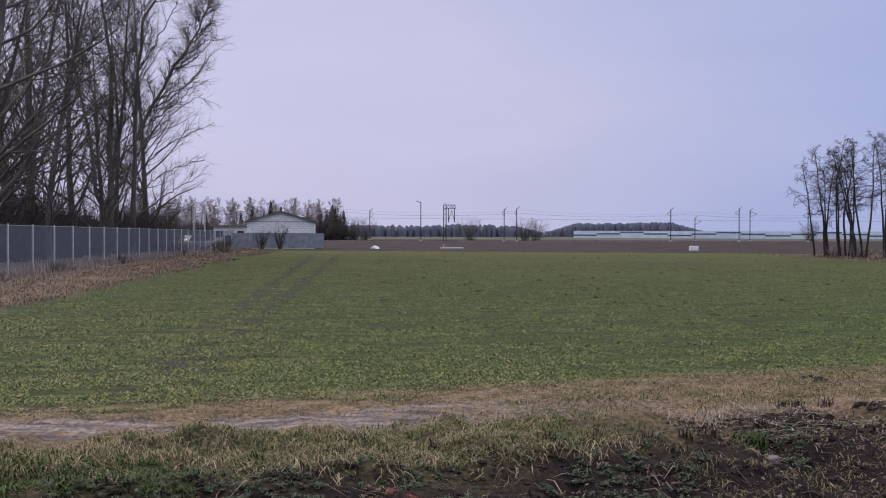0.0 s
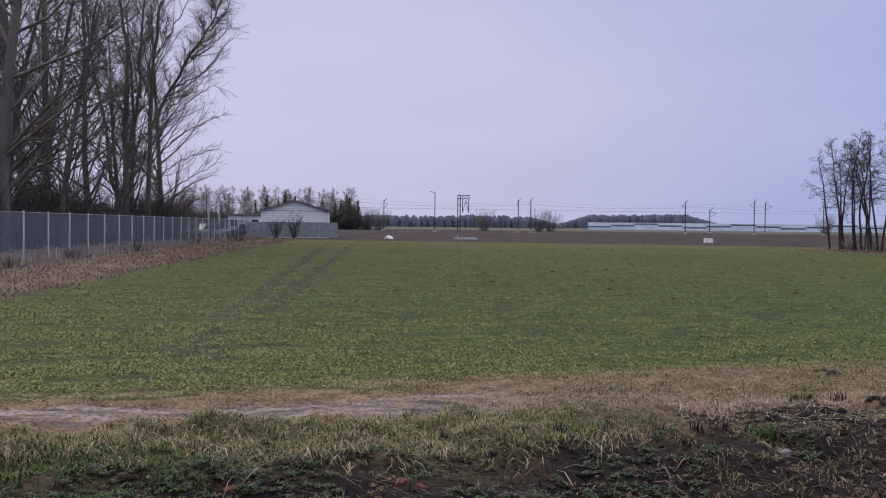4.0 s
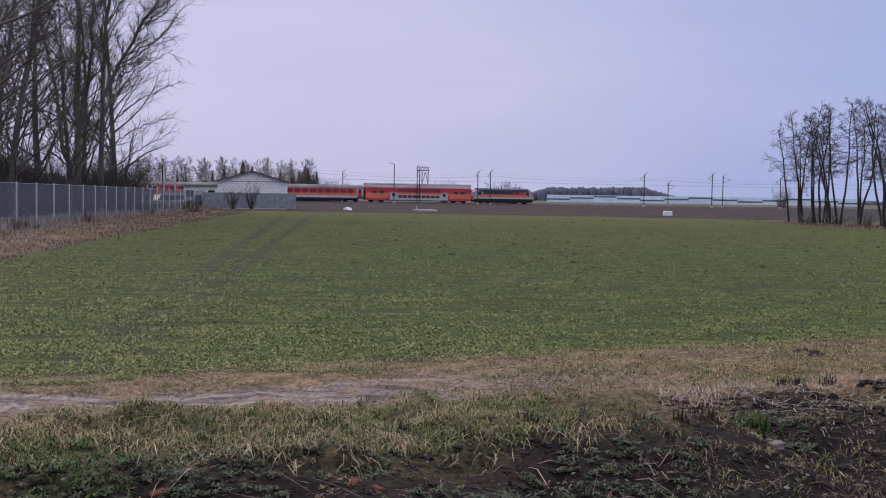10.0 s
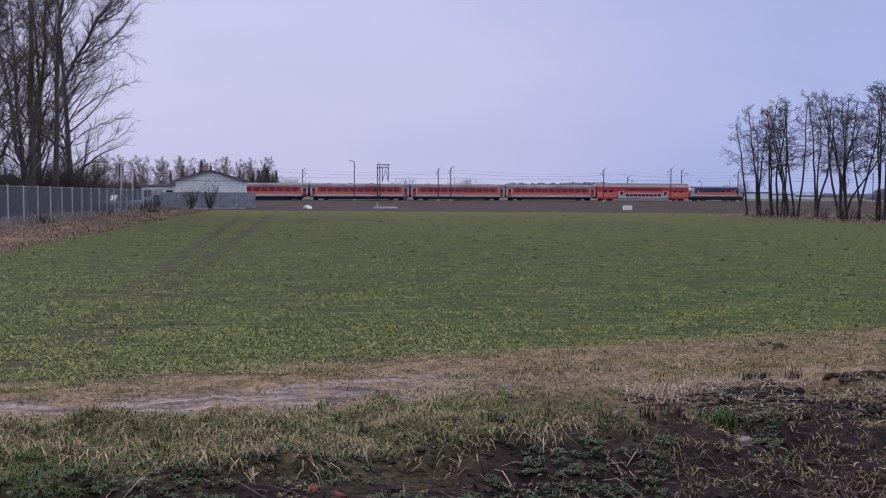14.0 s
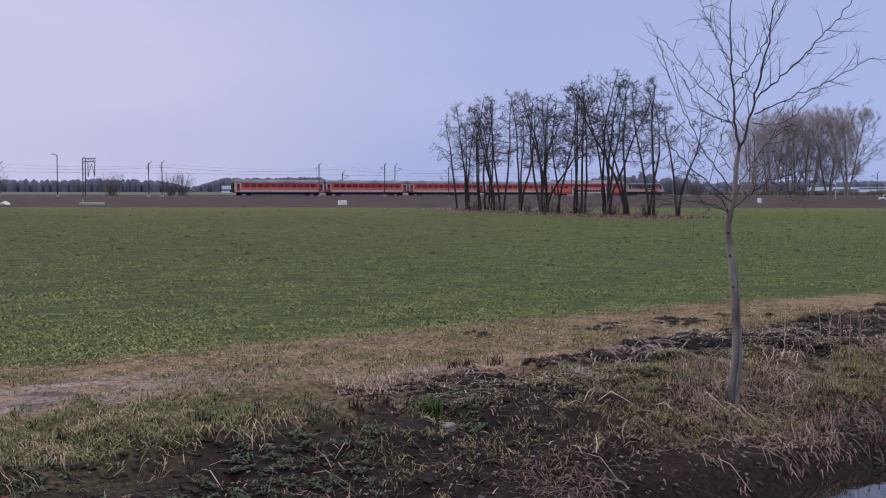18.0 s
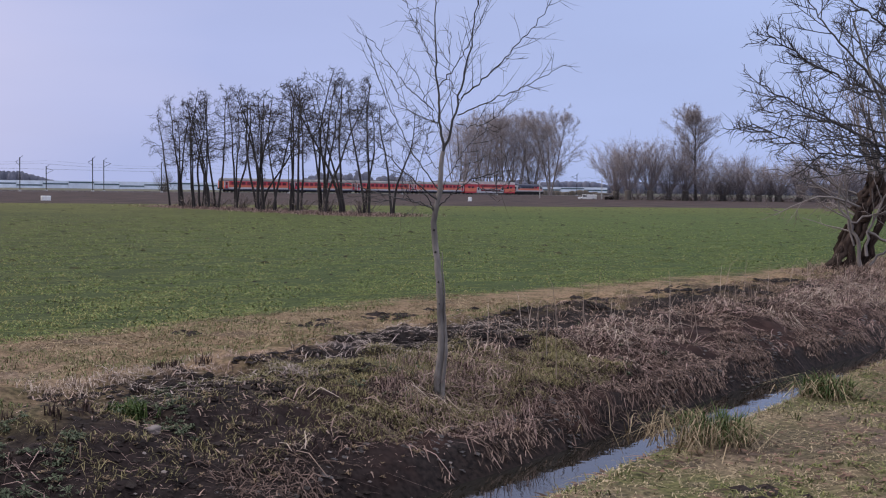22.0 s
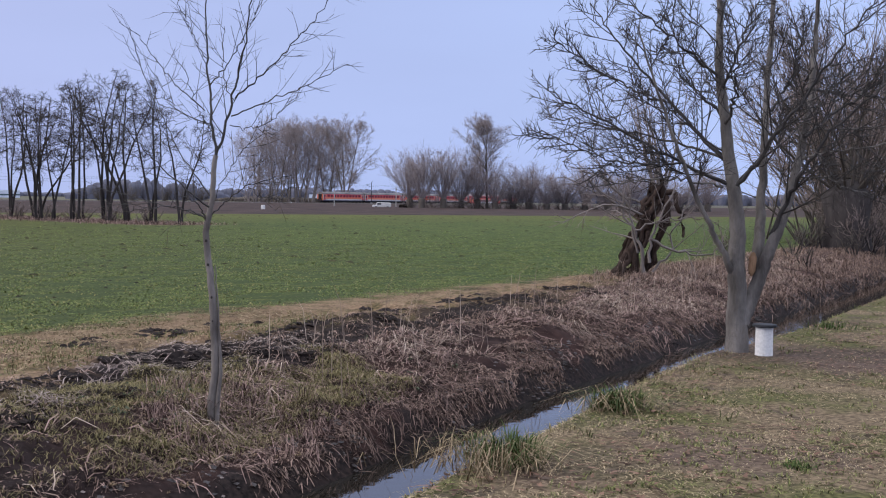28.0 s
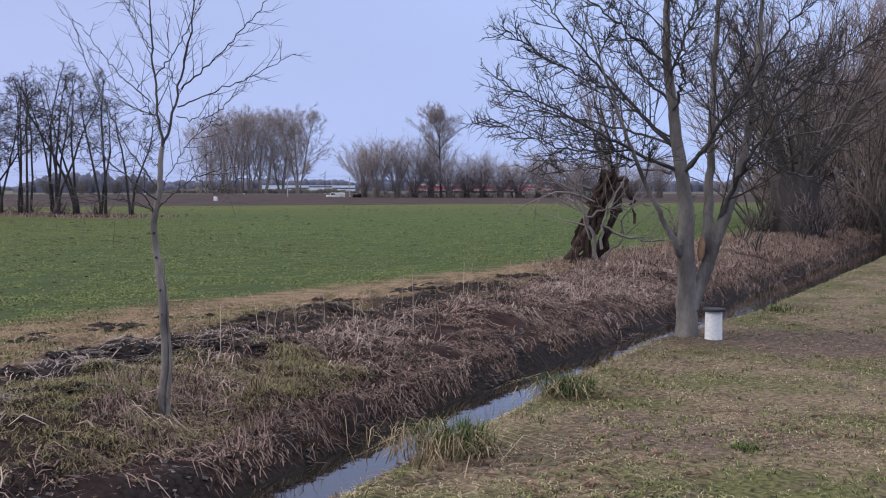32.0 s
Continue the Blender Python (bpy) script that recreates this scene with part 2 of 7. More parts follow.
M_PALESTALK = mat("bleached_stalk", (0.13, 0.095, 0.085), (0.42, 0.345, 0.31), 1.5, bump=0, island=0.8)
M_LITTER = mat("dry_litter", (0.026, 0.016, 0.013), (0.38, 0.27, 0.215), 2.5, bump=0, island=0.8)
M_FENCEGRASS = mat("fence_grass", (0.075, 0.052, 0.041), (0.26, 0.185, 0.14), 0.7, bump=0, island=0.6)
M_FENCEWEED = mat("bleached_weed", (0.15, 0.115, 0.10), (0.36, 0.29, 0.255), 0.7, bump=0, island=0.6)
# dark reed: wet stalks at the water, painted shade within the bank mat
M_REEDWETSHADE = mat("wet_shade_reed", (0.015, 0.010, 0.009), (0.22, 0.15, 0.122), 1.5, bump=0, island=0.85)
M_DEADWEED = mat("dead_weed", (0.03, 0.02, 0.018), (0.09, 0.06, 0.05), 2, bump=0, island=0.7)
M_BANKGRASS = mat("bank_grass", (0.09, 0.085, 0.035), (0.28, 0.23, 0.12), 1.2, bump=0, island=0.75)
M_CROPTIP = mat("yellowed_leaf", (0.12, 0.118, 0.042), (0.30, 0.27, 0.115), 0.8, bump=0, island=0.7)
M_CROP = mat("winter_cereal_leaf", (0.040, 0.066, 0.020), (0.225, 0.262, 0.088), 0.9, bump=0, island=0.7)
M_GRASS = mat("green_grass", (0.06, 0.078, 0.028), (0.20, 0.195, 0.085), 0.8, bump=0, island=0.7)
M_LUSH = mat("lush_grass", (0.030, 0.052, 0.015), (0.088, 0.115, 0.036), 2, bump=0, island=0.7)
M_LAWNGREEN = mat("lawn_green", (0.035, 0.048, 0.016), (0.26, 0.262, 0.10), 3, bump=0, island=0.7)
M_LAWN = mat("winter_lawn", (0.065, 0.050, 0.028), (0.54, 0.425, 0.265), 3, bump=0, island=0.75)
M_WEED = mat("grey_green_weed", (0.032, 0.044, 0.025), (0.115, 0.130, 0.082), 1, bump=0, island=0.7)
M_CLOD = mat("wet_clod", (0.009, 0.0065, 0.006), (0.034, 0.025, 0.022), 3, rough=0.8, bump=0.8, fine=60)
M_FIELDCLOD = mat("field_tuft", (0.022, 0.022, 0.010), (0.065, 0.06, 0.026), 3, bump=0.6)
M_MUD = mat("wet_mud", (0.010, 0.0072, 0.0065), (0.040, 0.028, 0.025), 3, rough=0.5, bump=0.8, fine=50, spec=0.5)
M_TRACKMUD = mat("dry_mud", (0.08, 0.056, 0.048), (0.22, 0.165, 0.145), 3, rough=0.9, bump=0.5, fine=60)
M_CHIP = mat("pale_chip", (0.15, 0.115, 0.10), (0.38, 0.31, 0.27), 1, bump=0, island=0.8)
M_BRICK = mat("weathered_brick", (0.10, 0.036, 0.027), (0.19, 0.072, 0.055), 30, bump=0.5, fine=80)
M_STONE = mat("grey_stone", (0.15, 0.125, 0.115), (0.23, 0.195, 0.18), 8, bump=0.4, fine=60)
M_LEAFLITTER = mat("leaf_litter", (0.035, 0.02, 0.014), (0.24, 0.145, 0.10), 1, bump=0, island=0.8)


# ---- plan: s runs along the ditch, d across it, away from the viewer ----
PHI = radians(21.3)
ES, ED = Vector((math.cos(PHI), math.sin(PHI), 0)), Vector((-math.sin(PHI), math.cos(PHI), 0))


def bend(s):
    """The ditch turns gently towards the lawn further along."""
    return 0.056 * np.clip(np.asarray(s, float) - 13.0, 0, 45)


def xy_of(s, d):
    e = d - bend(s)
    return s * ES.x + e * ED.x, s * ES.y + e * ED.y


def sd_of(x, y):
    s = x * ES.x + y * ES.y
    return s, x * ED.x + y * ED.y + bend(s)


def hash2(ix, iy, seed):
    v = np.sin(ix * 127.1 + iy * 311.7 + seed * 74.7) * 43758.5453
    return v - np.floor(v)


def vnoise(x, y, seed=0):
    """Smooth value noise in 0..1 for numbers or arrays."""
    x, y = np.asarray(x, float), np.asarray(y, float)
    ix, iy = np.floor(x), np.floor(y)
    fx, fy = x - ix, y - iy
    fx, fy = fx * fx * (3 - 2 * fx), fy * fy * (3 - 2 * fy)
    a, b = hash2(ix, iy, seed), hash2(ix + 1, iy, seed)
    c, e = hash2(ix, iy + 1, seed), hash2(ix + 1, iy + 1, seed)
    return (a * (1 - fx) + b * fx) * (1 - fy) + (c * (1 - fx) + e * fx) * fy


def fbm(x, y, seed=0, octaves=3):
    total, amp = 0.0, 0.5
    for k in range(octaves):
        total = total + amp * (vnoise(np.asarray(x) * 2 ** k, np.asarray(y) * 2 ** k, seed + k) - 0.5)
        amp *= 0.5
    return total


WATER_Z = -0.60


def widen(s):
    """Past the tree beside the pipe the lawn stands further back from the water."""
    return 0.45 * np.clip((np.asarray(s, float) - 12.8) / 4.2, 0, 1)


def near_edge(s):
    return 4.0 + 0.35 * fbm(np.asarray(s) * 0.45, 3.3, 11) - widen(s)


def far_edge(s):
    return 4.78 + 0.35 * fbm(np.asarray(s) * 0.5, 7.7, 21) - 0.012 * np.clip(np.asarray(s) - 10, 0, 12)


def ground_z(s, d):
    """Height of the ground at plan place s, d."""
    s, d = np.asarray(s, float), np.asarray(d, float)
    ne, fe = near_edge(s), far_edge(s)
    top = 2.95 + 0.25 * fbm(s * 0.5, 1.1, 31) - widen(s)
    crest = 6.6 + 0.5 * fbm(s * 0.35, 5.0, 41)
    xs = np.stack([top, ne, ne + 0.18, fe - 0.18, fe, fe + 0.22, fe + 0.80, crest, crest + 0.9, crest + 2.3], -1)
    steep = np.clip((s - 3.5) / 4.0, 0, 1)
    zs = [0.0, WATER_Z - 0.02, -0.86, -0.86, WATER_Z - 0.01, WATER_Z + 0.17 + 0.07 * steep, WATER_Z + 0.34 + 0.10 * steep, 0.02 * steep, 0.03, 0.0]
    z = np.zeros(np.broadcast(s, d).shape)
    for k in range(9):
        a, b = xs[..., k], xs[..., k + 1]
        f = np.clip((d - a) / np.maximum(b - a, 1e-3), 0, 1)
        z = np.where((d > a) & (d <= b), zs[k] + f * (zs[k + 1] - zs[k]), z)
    bank = np.clip((d - 4.9) / 0.5, 0, 1) * np.clip((9.6 - d) / 1.5, 0, 1)
    spoil = np.clip((s - 4.4) / 2.0, 0, 1) * np.clip((30 - s) / 10, 0, 1) * np.exp(-((d - 7.2 + 0.3 * np.clip((9 - s) / 2, 0, 1)) / 0.7) ** 2)
    near = np.clip((80 - np.abs(s)) / 40, 0, 1) * np.clip((60 - np.abs(d)) / 30, 0, 1)
    z = z + bank * (0.26 * fbm(s * 1.9, d * 1.9, 51, 4) + 0.10 * fbm(s * 5.5, d * 5.5, 52, 3)) + spoil * (0.02 + 0.17 * fbm(s * 2.9, d * 2.9, 61, 4))
    z = z + near * ((0.012 + 0.018 * (d > 3.5)) * fbm(s * 2.2, d * 2.2, 71, 3) * np.clip(np.abs(d - 4.4) - 0.3, 0, 1))
    z = z - 0.17 * np.exp(-((s - 8.0) / 0.8) ** 2 - ((d - 5.45) / 0.4) ** 2)
    e = d - 0.45 * np.clip((1.5 - s) / 2.0, 0, 1)
    rut = np.clip((4.5 - s) / 2.0, 0, 1) * (np.exp(-((e - 8.45) / 0.22) ** 2) + np.exp(-((e - 9.0) / 0.2) ** 2))
    return z - 0.05 * rut * np.clip((s + 20) / 5, 0, 1)


def ground_at(x, y):
    s, d = sd_of(x, y)
    return float(ground_z(s, d))


# ---- mesh helpers ----
def np_mesh(name, verts, faces, material, smooth=False):
    """A mesh from arrays; all faces of one size."""
    verts, faces = np.asarray(verts, np.float32), np.asarray(faces, np.int32)
    me = bpy.data.meshes.new(name)
    k = faces.shape[1]
    me.vertices.add(len(verts))
    me.vertices.foreach_set("co", verts.ravel())
    me.loops.add(faces.size)
    me.loops.foreach_set("vertex_index", faces.ravel())
    me.polygons.add(len(faces))
    me.polygons.foreach_set("loop_start", np.arange(0, faces.size, k, dtype=np.int32))
    me.polygons.foreach_set("loop_total", np.full(len(faces), k, np.int32))
    if smooth:
        me.polygons.foreach_set("use_smooth", np.ones(len(faces), bool))
    me.update(calc_edges=True)
    me.materials.append(material)
    return me


def child(name, me, parent, label="", at=None):
    ob = new(name, me)
    ob.parent = parent
    if at is not None:
        ob.matrix_basis = at
    if label:
        ob["label"] = label
    return ob


def part(name, bm, material, parent, label="", at=None):
    me = bpy.data.meshes.new(name)
    bm.to_mesh(me)
    bm.free()
    me.materials.append(material)
    return child(name, me, parent, label, at)


def box_bm(x0, x1, y0, y1, z0, z1, bevel=0.0):
    bm = bmesh.new()
    bmesh.ops.create_cube(bm, size=1, matrix=Matrix.LocRotScale(((x0 + x1) / 2, (y0 + y1) / 2, (z0 + z1) / 2), None, (x1 - x0, y1 - y0, z1 - z0)))
    if bevel:
        bmesh.ops.bevel(bm, geom=bm.edges[:], offset=bevel, segments=1, affect="EDGES")
    return bm


def add_box(bm, x0, x1, y0, y1, z0, z1):
    bmesh.ops.create_cube(bm, size=1, matrix=Matrix.LocRotScale(((x0 + x1) / 2, (y0 + y1) / 2, (z0 + z1) / 2), None, (x1 - x0, y1 - y0, z1 - z0)))
    return bm


def rod(bm, a, b, r0, r1=None, sides=8):
    a, b = Vector(a), Vector(b)
    v = b - a
    m = Matrix.Translation((a + b) / 2) @ v.to_track_quat("Z", "Y").to_matrix().to_4x4()
    bmesh.ops.create_cone(bm, cap_ends=True, segments=sides, radius1=r0, radius2=r0 if r1 is None else r1, depth=v.length, matrix=m)
    return bm


def tubes(name, lines, material, sides=4):
    """One mesh of tapering tubes; lines: arrays of points with a radius in the fourth column."""
    vs, fs, base = [], [], 0
    ang = np.arange(sides) * 2 * math.pi / sides
    ca, sa = np.cos(ang), np.sin(ang)
    for ln in lines:
        ln = np.asarray(ln, float)
        p, r = ln[:, :3], ln[:, 3]
        t = np.gradient(p, axis=0)
        t /= np.linalg.norm(t, axis=1)[:, None] + 1e-9
        ref = np.array([0.0, 0.0, 1.0]) if abs(t[0, 2]) < 0.8 else np.array([1.0, 0.0, 0.0])
        u = np.cross(t, ref)
        u /= np.linalg.norm(u, axis=1)[:, None] + 1e-9
        v = np.cross(t, u)
        ring = p[:, None] + r[:, None, None] * (ca[None, :, None] * u[:, None] + sa[None, :, None] * v[:, None])
        n = len(ln)
        vs.append(ring.reshape(-1, 3))
        i, j = np.meshgrid(np.arange(n - 1), np.arange(sides), indexing="ij")
        j2 = (j + 1) % sides
        f = np.stack([i * sides + j, i * sides + j2, (i + 1) * sides + j2, (i + 1) * sides + j], -1).reshape(-1, 4)
        fs.append(f + base)
        base += n * sides
    return np_mesh(name, np.concatenate(vs), np.concatenate(fs), material, smooth=sides > 4)


def blades(name, x, y, z, length, width, lean, rng, material, lie=0.0):
    """Grass blades: narrow bent strips of two quads' height as triangles; arrays of places."""
    n = len(x)
    a = rng.uniform(0, 2 * math.pi, n)
    dx, dy = np.cos(a), np.sin(a)
    px, py = -dy, dx
    ln = length * rng.uniform(0.5, 1.3, n)
    le = lean * rng.uniform(0.2, 1.4, n)
    up = np.maximum(1 - lie, 0.05)
    base = np.stack([x, y, z], -1)
    side = np.stack([px, py, 0 * px], -1) * (width * rng.uniform(0.6, 1.3, n))[:, None] * 0.5
    mid = base + np.stack([dx * le * ln * 0.35, dy * le * ln * 0.35, ln * 0.6 * up], -1)
    tip = base + np.stack([dx * le * ln, dy * le * ln, ln * np.clip(1.05 - 0.45 * le, 0.1, 1) * up], -1)
    v = np.stack([base - side, base + side, mid + side * 0.8, mid - side * 0.8, tip], 1).reshape(-1, 3)
    k = np.arange(n)[:, None] * 5
    f = np.concatenate([k + np.array([[0, 1, 2]]), k + np.array([[0, 2, 3]]), k + np.array([[3, 2, 4]])], 0)
    return np_mesh(name, v, f, material)


# ---- trees ----
def unit(v):
    return v / (np.linalg.norm(v, axis=-1, keepdims=True) + 1e-9)


def limb(rng, p, d, length, r0, r1, steps, wobble, lift):
    """A wandering limb as points with radii."""
    p, d = np.array(p, float), unit(np.array(d, float))
    pts = [(*p, r0)]
    for k in range(steps):
        d = unit(d + rng.normal(0, wobble, 3) + np.array([0, 0, lift]))
        p = p + d * (length / steps)
        f = (k + 1) / steps
        pts.append((*p, r0 + (r1 - r0) * f))
    return np.array(pts)


def line_pts(pts, r0, r1, rng, wob=0.012):
    p = np.array(pts, float)
    t = np.linspace(0, 1, len(p))
    tt = np.linspace(0, 1, 4 * (len(p) - 1) + 1)
    q = np.stack([np.interp(tt, t, p[:, i]) for i in range(3)], -1)
    q[1:-1] += rng.normal(0, wob, (len(tt) - 2, 3))
    return np.column_stack([q, r0 + (r1 - r0) * tt ** 0.8])


def bough(rng, a, b, c, r0, r1, wob):
    """A limb with one sweep: it leaves a, is drawn towards b and ends at c."""
    a, b, c = Vector(a), Vector(b), Vector(c)
    return line_pts([tuple(a * (1 - u) ** 2 + b * (2 * u * (1 - u)) + c * u * u) for u in (0, 0.17, 0.34, 0.5, 0.67, 0.84, 1)], r0, r1, rng, wob)


def side_dirs(rng, t, n, angle):
    """Ways that leave the way t at about the angle given, all round."""
    t = unit(np.asarray(t, float))
    t = np.broadcast_to(t, (n, 3))
    a = unit(np.cross(t, rng.normal(0, 1, (n, 3))))
    an = radians(angle) * rng.uniform(0.7, 1.25, (n, 1))
    return unit(t * np.cos(an) + a * np.sin(an))


def sub_limbs(rng, lines, count, start, ratio, angle, steps, wobble, lift, rr=0.55, rmin=0.004, taper=0.25, domed=False):
    out = []
    for ln in lines:
        seg = np.linalg.norm(np.diff(ln[:, :3], axis=0), axis=1)
        total = seg.sum()
        n = max(1, int(round(count * rng.uniform(0.8, 1.2))))
        fr = start + (1 - start) * (np.arange(n) + rng.uniform(0.1, 0.9, n)) / n
        pos = fr * (len(ln) - 1)
        i = np.minimum(pos.astype(int), len(ln) - 2)
        q = ln[i] + (ln[i + 1] - ln[i]) * (pos - i)[:, None]
        t = ln[i + 1, :3] - ln[i, :3]
        ds = side_dirs(rng, t, n, angle)
        for k in range(n):
            shape = 0.45 + 0.85 * math.sin(math.pi * min(1.0, 0.12 + 0.9 * (fr[k] - start) / (1 - start))) if domed else 1.15 - 0.75 * fr[k]
            L = total * ratio * shape * rng.uniform(0.7, 1.25)
            r = max(q[k, 3] * rr, rmin)
            out.append(limb(rng, q[k, :3], ds[k], L, r, max(r * taper, rmin * 0.5), steps, wobble, lift))
    return out


def strands(lines_or_arrays, rng, per, length, r, angle, lift, start=0.15):
    """Fine twigs along many lines at once: start, middle, end points."""
    ps, ts = [], []
    for ln in lines_or_arrays:
        n = max(1, int(round(per * rng.uniform(0.7, 1.3))))
        pos = (start + (1 - start) * rng.uniform(0, 1, n)) * (len(ln) - 1)
        i = np.minimum(pos.astype(int), len(ln) - 2)
        ps.append((ln[i] + (ln[i + 1] - ln[i]) * (pos - i)[:, None])[:, :3])
        ts.append(ln[i + 1, :3] - ln[i, :3])
    p, t = np.concatenate(ps), unit(np.concatenate(ts))
    a = unit(np.cross(t, rng.normal(0, 1, t.shape)))
    an = radians(angle) * rng.uniform(0.6, 1.3, (len(p), 1))
    d = unit(t * np.cos(an) + a * np.sin(an))
    L = length * rng.uniform(0.5, 1.3, (len(p), 1))
    m = p + d * L * 0.5
    e = m + unit(d + np.array([0, 0, lift]) + rng.normal(0, 0.18, d.shape)) * L * 0.5
    return np.stack([p, m, e], 1), np.full(len(p), r)


def strand_mesh(name, sets, material):
    """Three-sided tapering twigs: the first set bent once, finer sets plain spikes."""
    vs, fs, base = [], [], 0
    for i, (pts, r) in enumerate(sets):
        n = len(pts)
        t = unit(pts[:, 2] - pts[:, 0])
        u = unit(np.cross(t, np.array([0.31, 0.52, 0.79])))
        v = np.cross(t, u)
        rings = []
        for k, f in ((0, 1.0), (1, 0.75)) if i == 0 else ((0, 1.0),):
            for a in (0, 2.094, 4.189):
                rings.append(pts[:, k] + (r * f)[:, None] * (math.cos(a) * u + math.sin(a) * v))
        rings.append(pts[:, 2])
        m = len(rings)
        vs.append(np.stack(rings, 1).reshape(-1, 3))
        k = np.arange(n)[:, None] * m + base
        for a in range(3):
            b = (a + 1) % 3
            if i == 0:
                fs.append(k + np.array([[a, b, 3 + b]]))
                fs.append(k + np.array([[a, 3 + b, 3 + a]]))
                fs.append(k + np.array([[3 + a, 3 + b, 6]]))
            else:
                fs.append(k + np.array([[a, b, 3]]))
        base += n * m
    return np_mesh(name, np.concatenate(vs), np.concatenate(fs), material)


def second(sets):
    """The strands of a set as lines, to carry finer ones."""
    pts, r = sets
    return [np.column_stack([q, np.full(3, r[0])]) for q in pts]


def plant(name, trunk_lines, limb_lines, sets, bark, twig, at, label, group, sides=7, category="tree", kind="", mid=None):
    root = new(name)
    root.matrix_world = at
    tagged(root, label, category, group, kind)
    if len(trunk_lines) <= 5:
        for ln in trunk_lines:
            child("trunk", tubes("trunk", [ln], bark, sides), root)
    else:
        child("stemwork", tubes("stemwork", trunk_lines, bark, sides), root)["kind"] = "stuff"
    if limb_lines:
        child("branchwork", tubes("branchwork", limb_lines, mid or bark, 4), root)["kind"] = "stuff"
    if sets:
        child("crown", strand_mesh("crown", sets, twig), root)["kind"] = "stuff"
    return root


def poplar(seed, height, girth, label, group, at, spread=34, density=1.0, bark=None, twig=None, stems=1, first=0.2, twig_r=0.012, reach=0.27, lift=0.07, domed=False, fork=0.09, mid=None, twigs=7, limb_r=0.024):
    rng = np.random.default_rng(seed)
    trunks = []
    for k in range(stems):
        a = 2 * math.pi * k / max(stems, 1) + rng.uniform(0, 1)
        tilt = 0.0 if stems == 1 else fork * rng.uniform(0.55, 1.45)
        off = (0.0, 0.0) if stems == 1 else (0.35 * math.cos(a), 0.35 * math.sin(a))
        h = height * (1 if k == 0 else rng.uniform(0.75, 0.98))
        ln = limb(rng, (off[0], off[1], -0.3), (math.cos(a) * tilt, math.sin(a) * tilt, 1), h, girth * (1 if k == 0 else 0.75), girth * 0.1, 10, 0.035, 0.03)
        ln[0, 3] *= 1.35
        trunks.append(ln)
    l1 = sub_limbs(rng, trunks, 26 * density, first, reach, spread, 6, 0.11, lift, rr=0.42, rmin=limb_r, domed=domed)
    l2 = sub_limbs(rng, l1, 6 * density, 0.15, 0.45, 40, 4, 0.12, 0.06, rr=0.5, rmin=limb_r * 0.6)
    s1 = strands(l1 + l2, rng, twigs * density, height * 0.05, twig_r, 42, 0.16)
    s2 = strands(second(s1), rng, twigs * 0.4, height * 0.028, twig_r * 0.62, 42, 0.16)
    return plant("poplar", trunks, l1 + l2, [s1, s2], bark or M_BARK_POPLAR, twig or M_TWIG_DARK, at, label, group, mid=mid)


def alder(seed, height, label, group, at, lean=0.0):
    """A slim alder with a high sparse crown and dark cones."""
    rng = np.random.default_rng(seed)
    a = rng.uniform(0, 6.28)
    trunks = [limb(rng, (0, 0, -0.2), (lean, rng.uniform(-0.05, 0.05), 1), height, 0.05 + 0.0052 * height, 0.02, 10, 0.075, 0.06)]
    if seed % 2:
        trunks.append(limb(rng, (0.15, 0.1, -0.2), (0.09 * math.cos(a), 0.09 * math.sin(a), 1), height * 0.92, 0.085, 0.016, 9, 0.09, 0.04))
    l1 = sub_limbs(rng, trunks, 18, 0.42, 0.17, 72, 7, 0.30, 0.05, rr=0.40, rmin=0.018, domed=True)
    l2 = sub_limbs(rng, l1, 4, 0.3, 0.5, 60, 4, 0.32, 0.0, rr=0.6, rmin=0.010)
    s1 = strands(l1 + l2, rng, 3.2, 0.28, 0.0085, 60, -0.05, 0.35)
    s2 = strands(second(s1), rng, 1.8, 0.15, 0.006, 60, -0.05)
    root = plant("alder", trunks, l1 + l2, [s1, s2], M_BARK_DARK, M_TWIG_DARK, at, label, group, sides=6)
    tips = s2[0][:, 2]
    tips = tips[rng.uniform(0, 1, len(tips)) < 0.28]
    q = rng.normal(0, 0.014, (len(tips), 4, 3)) + tips[:, None]
    k = np.arange(len(tips))[:, None] * 4
    f = np.concatenate([k + np.array([[0, 1, 2]]), k + np.array([[0, 2, 3]]), k + np.array([[1, 3, 2]])])
    child("cone_fuzz", np_mesh("cone_fuzz", q.reshape(-1, 3), f, M_CATKIN), root, "small dark cones")["kind"] = "stuff"
    return root


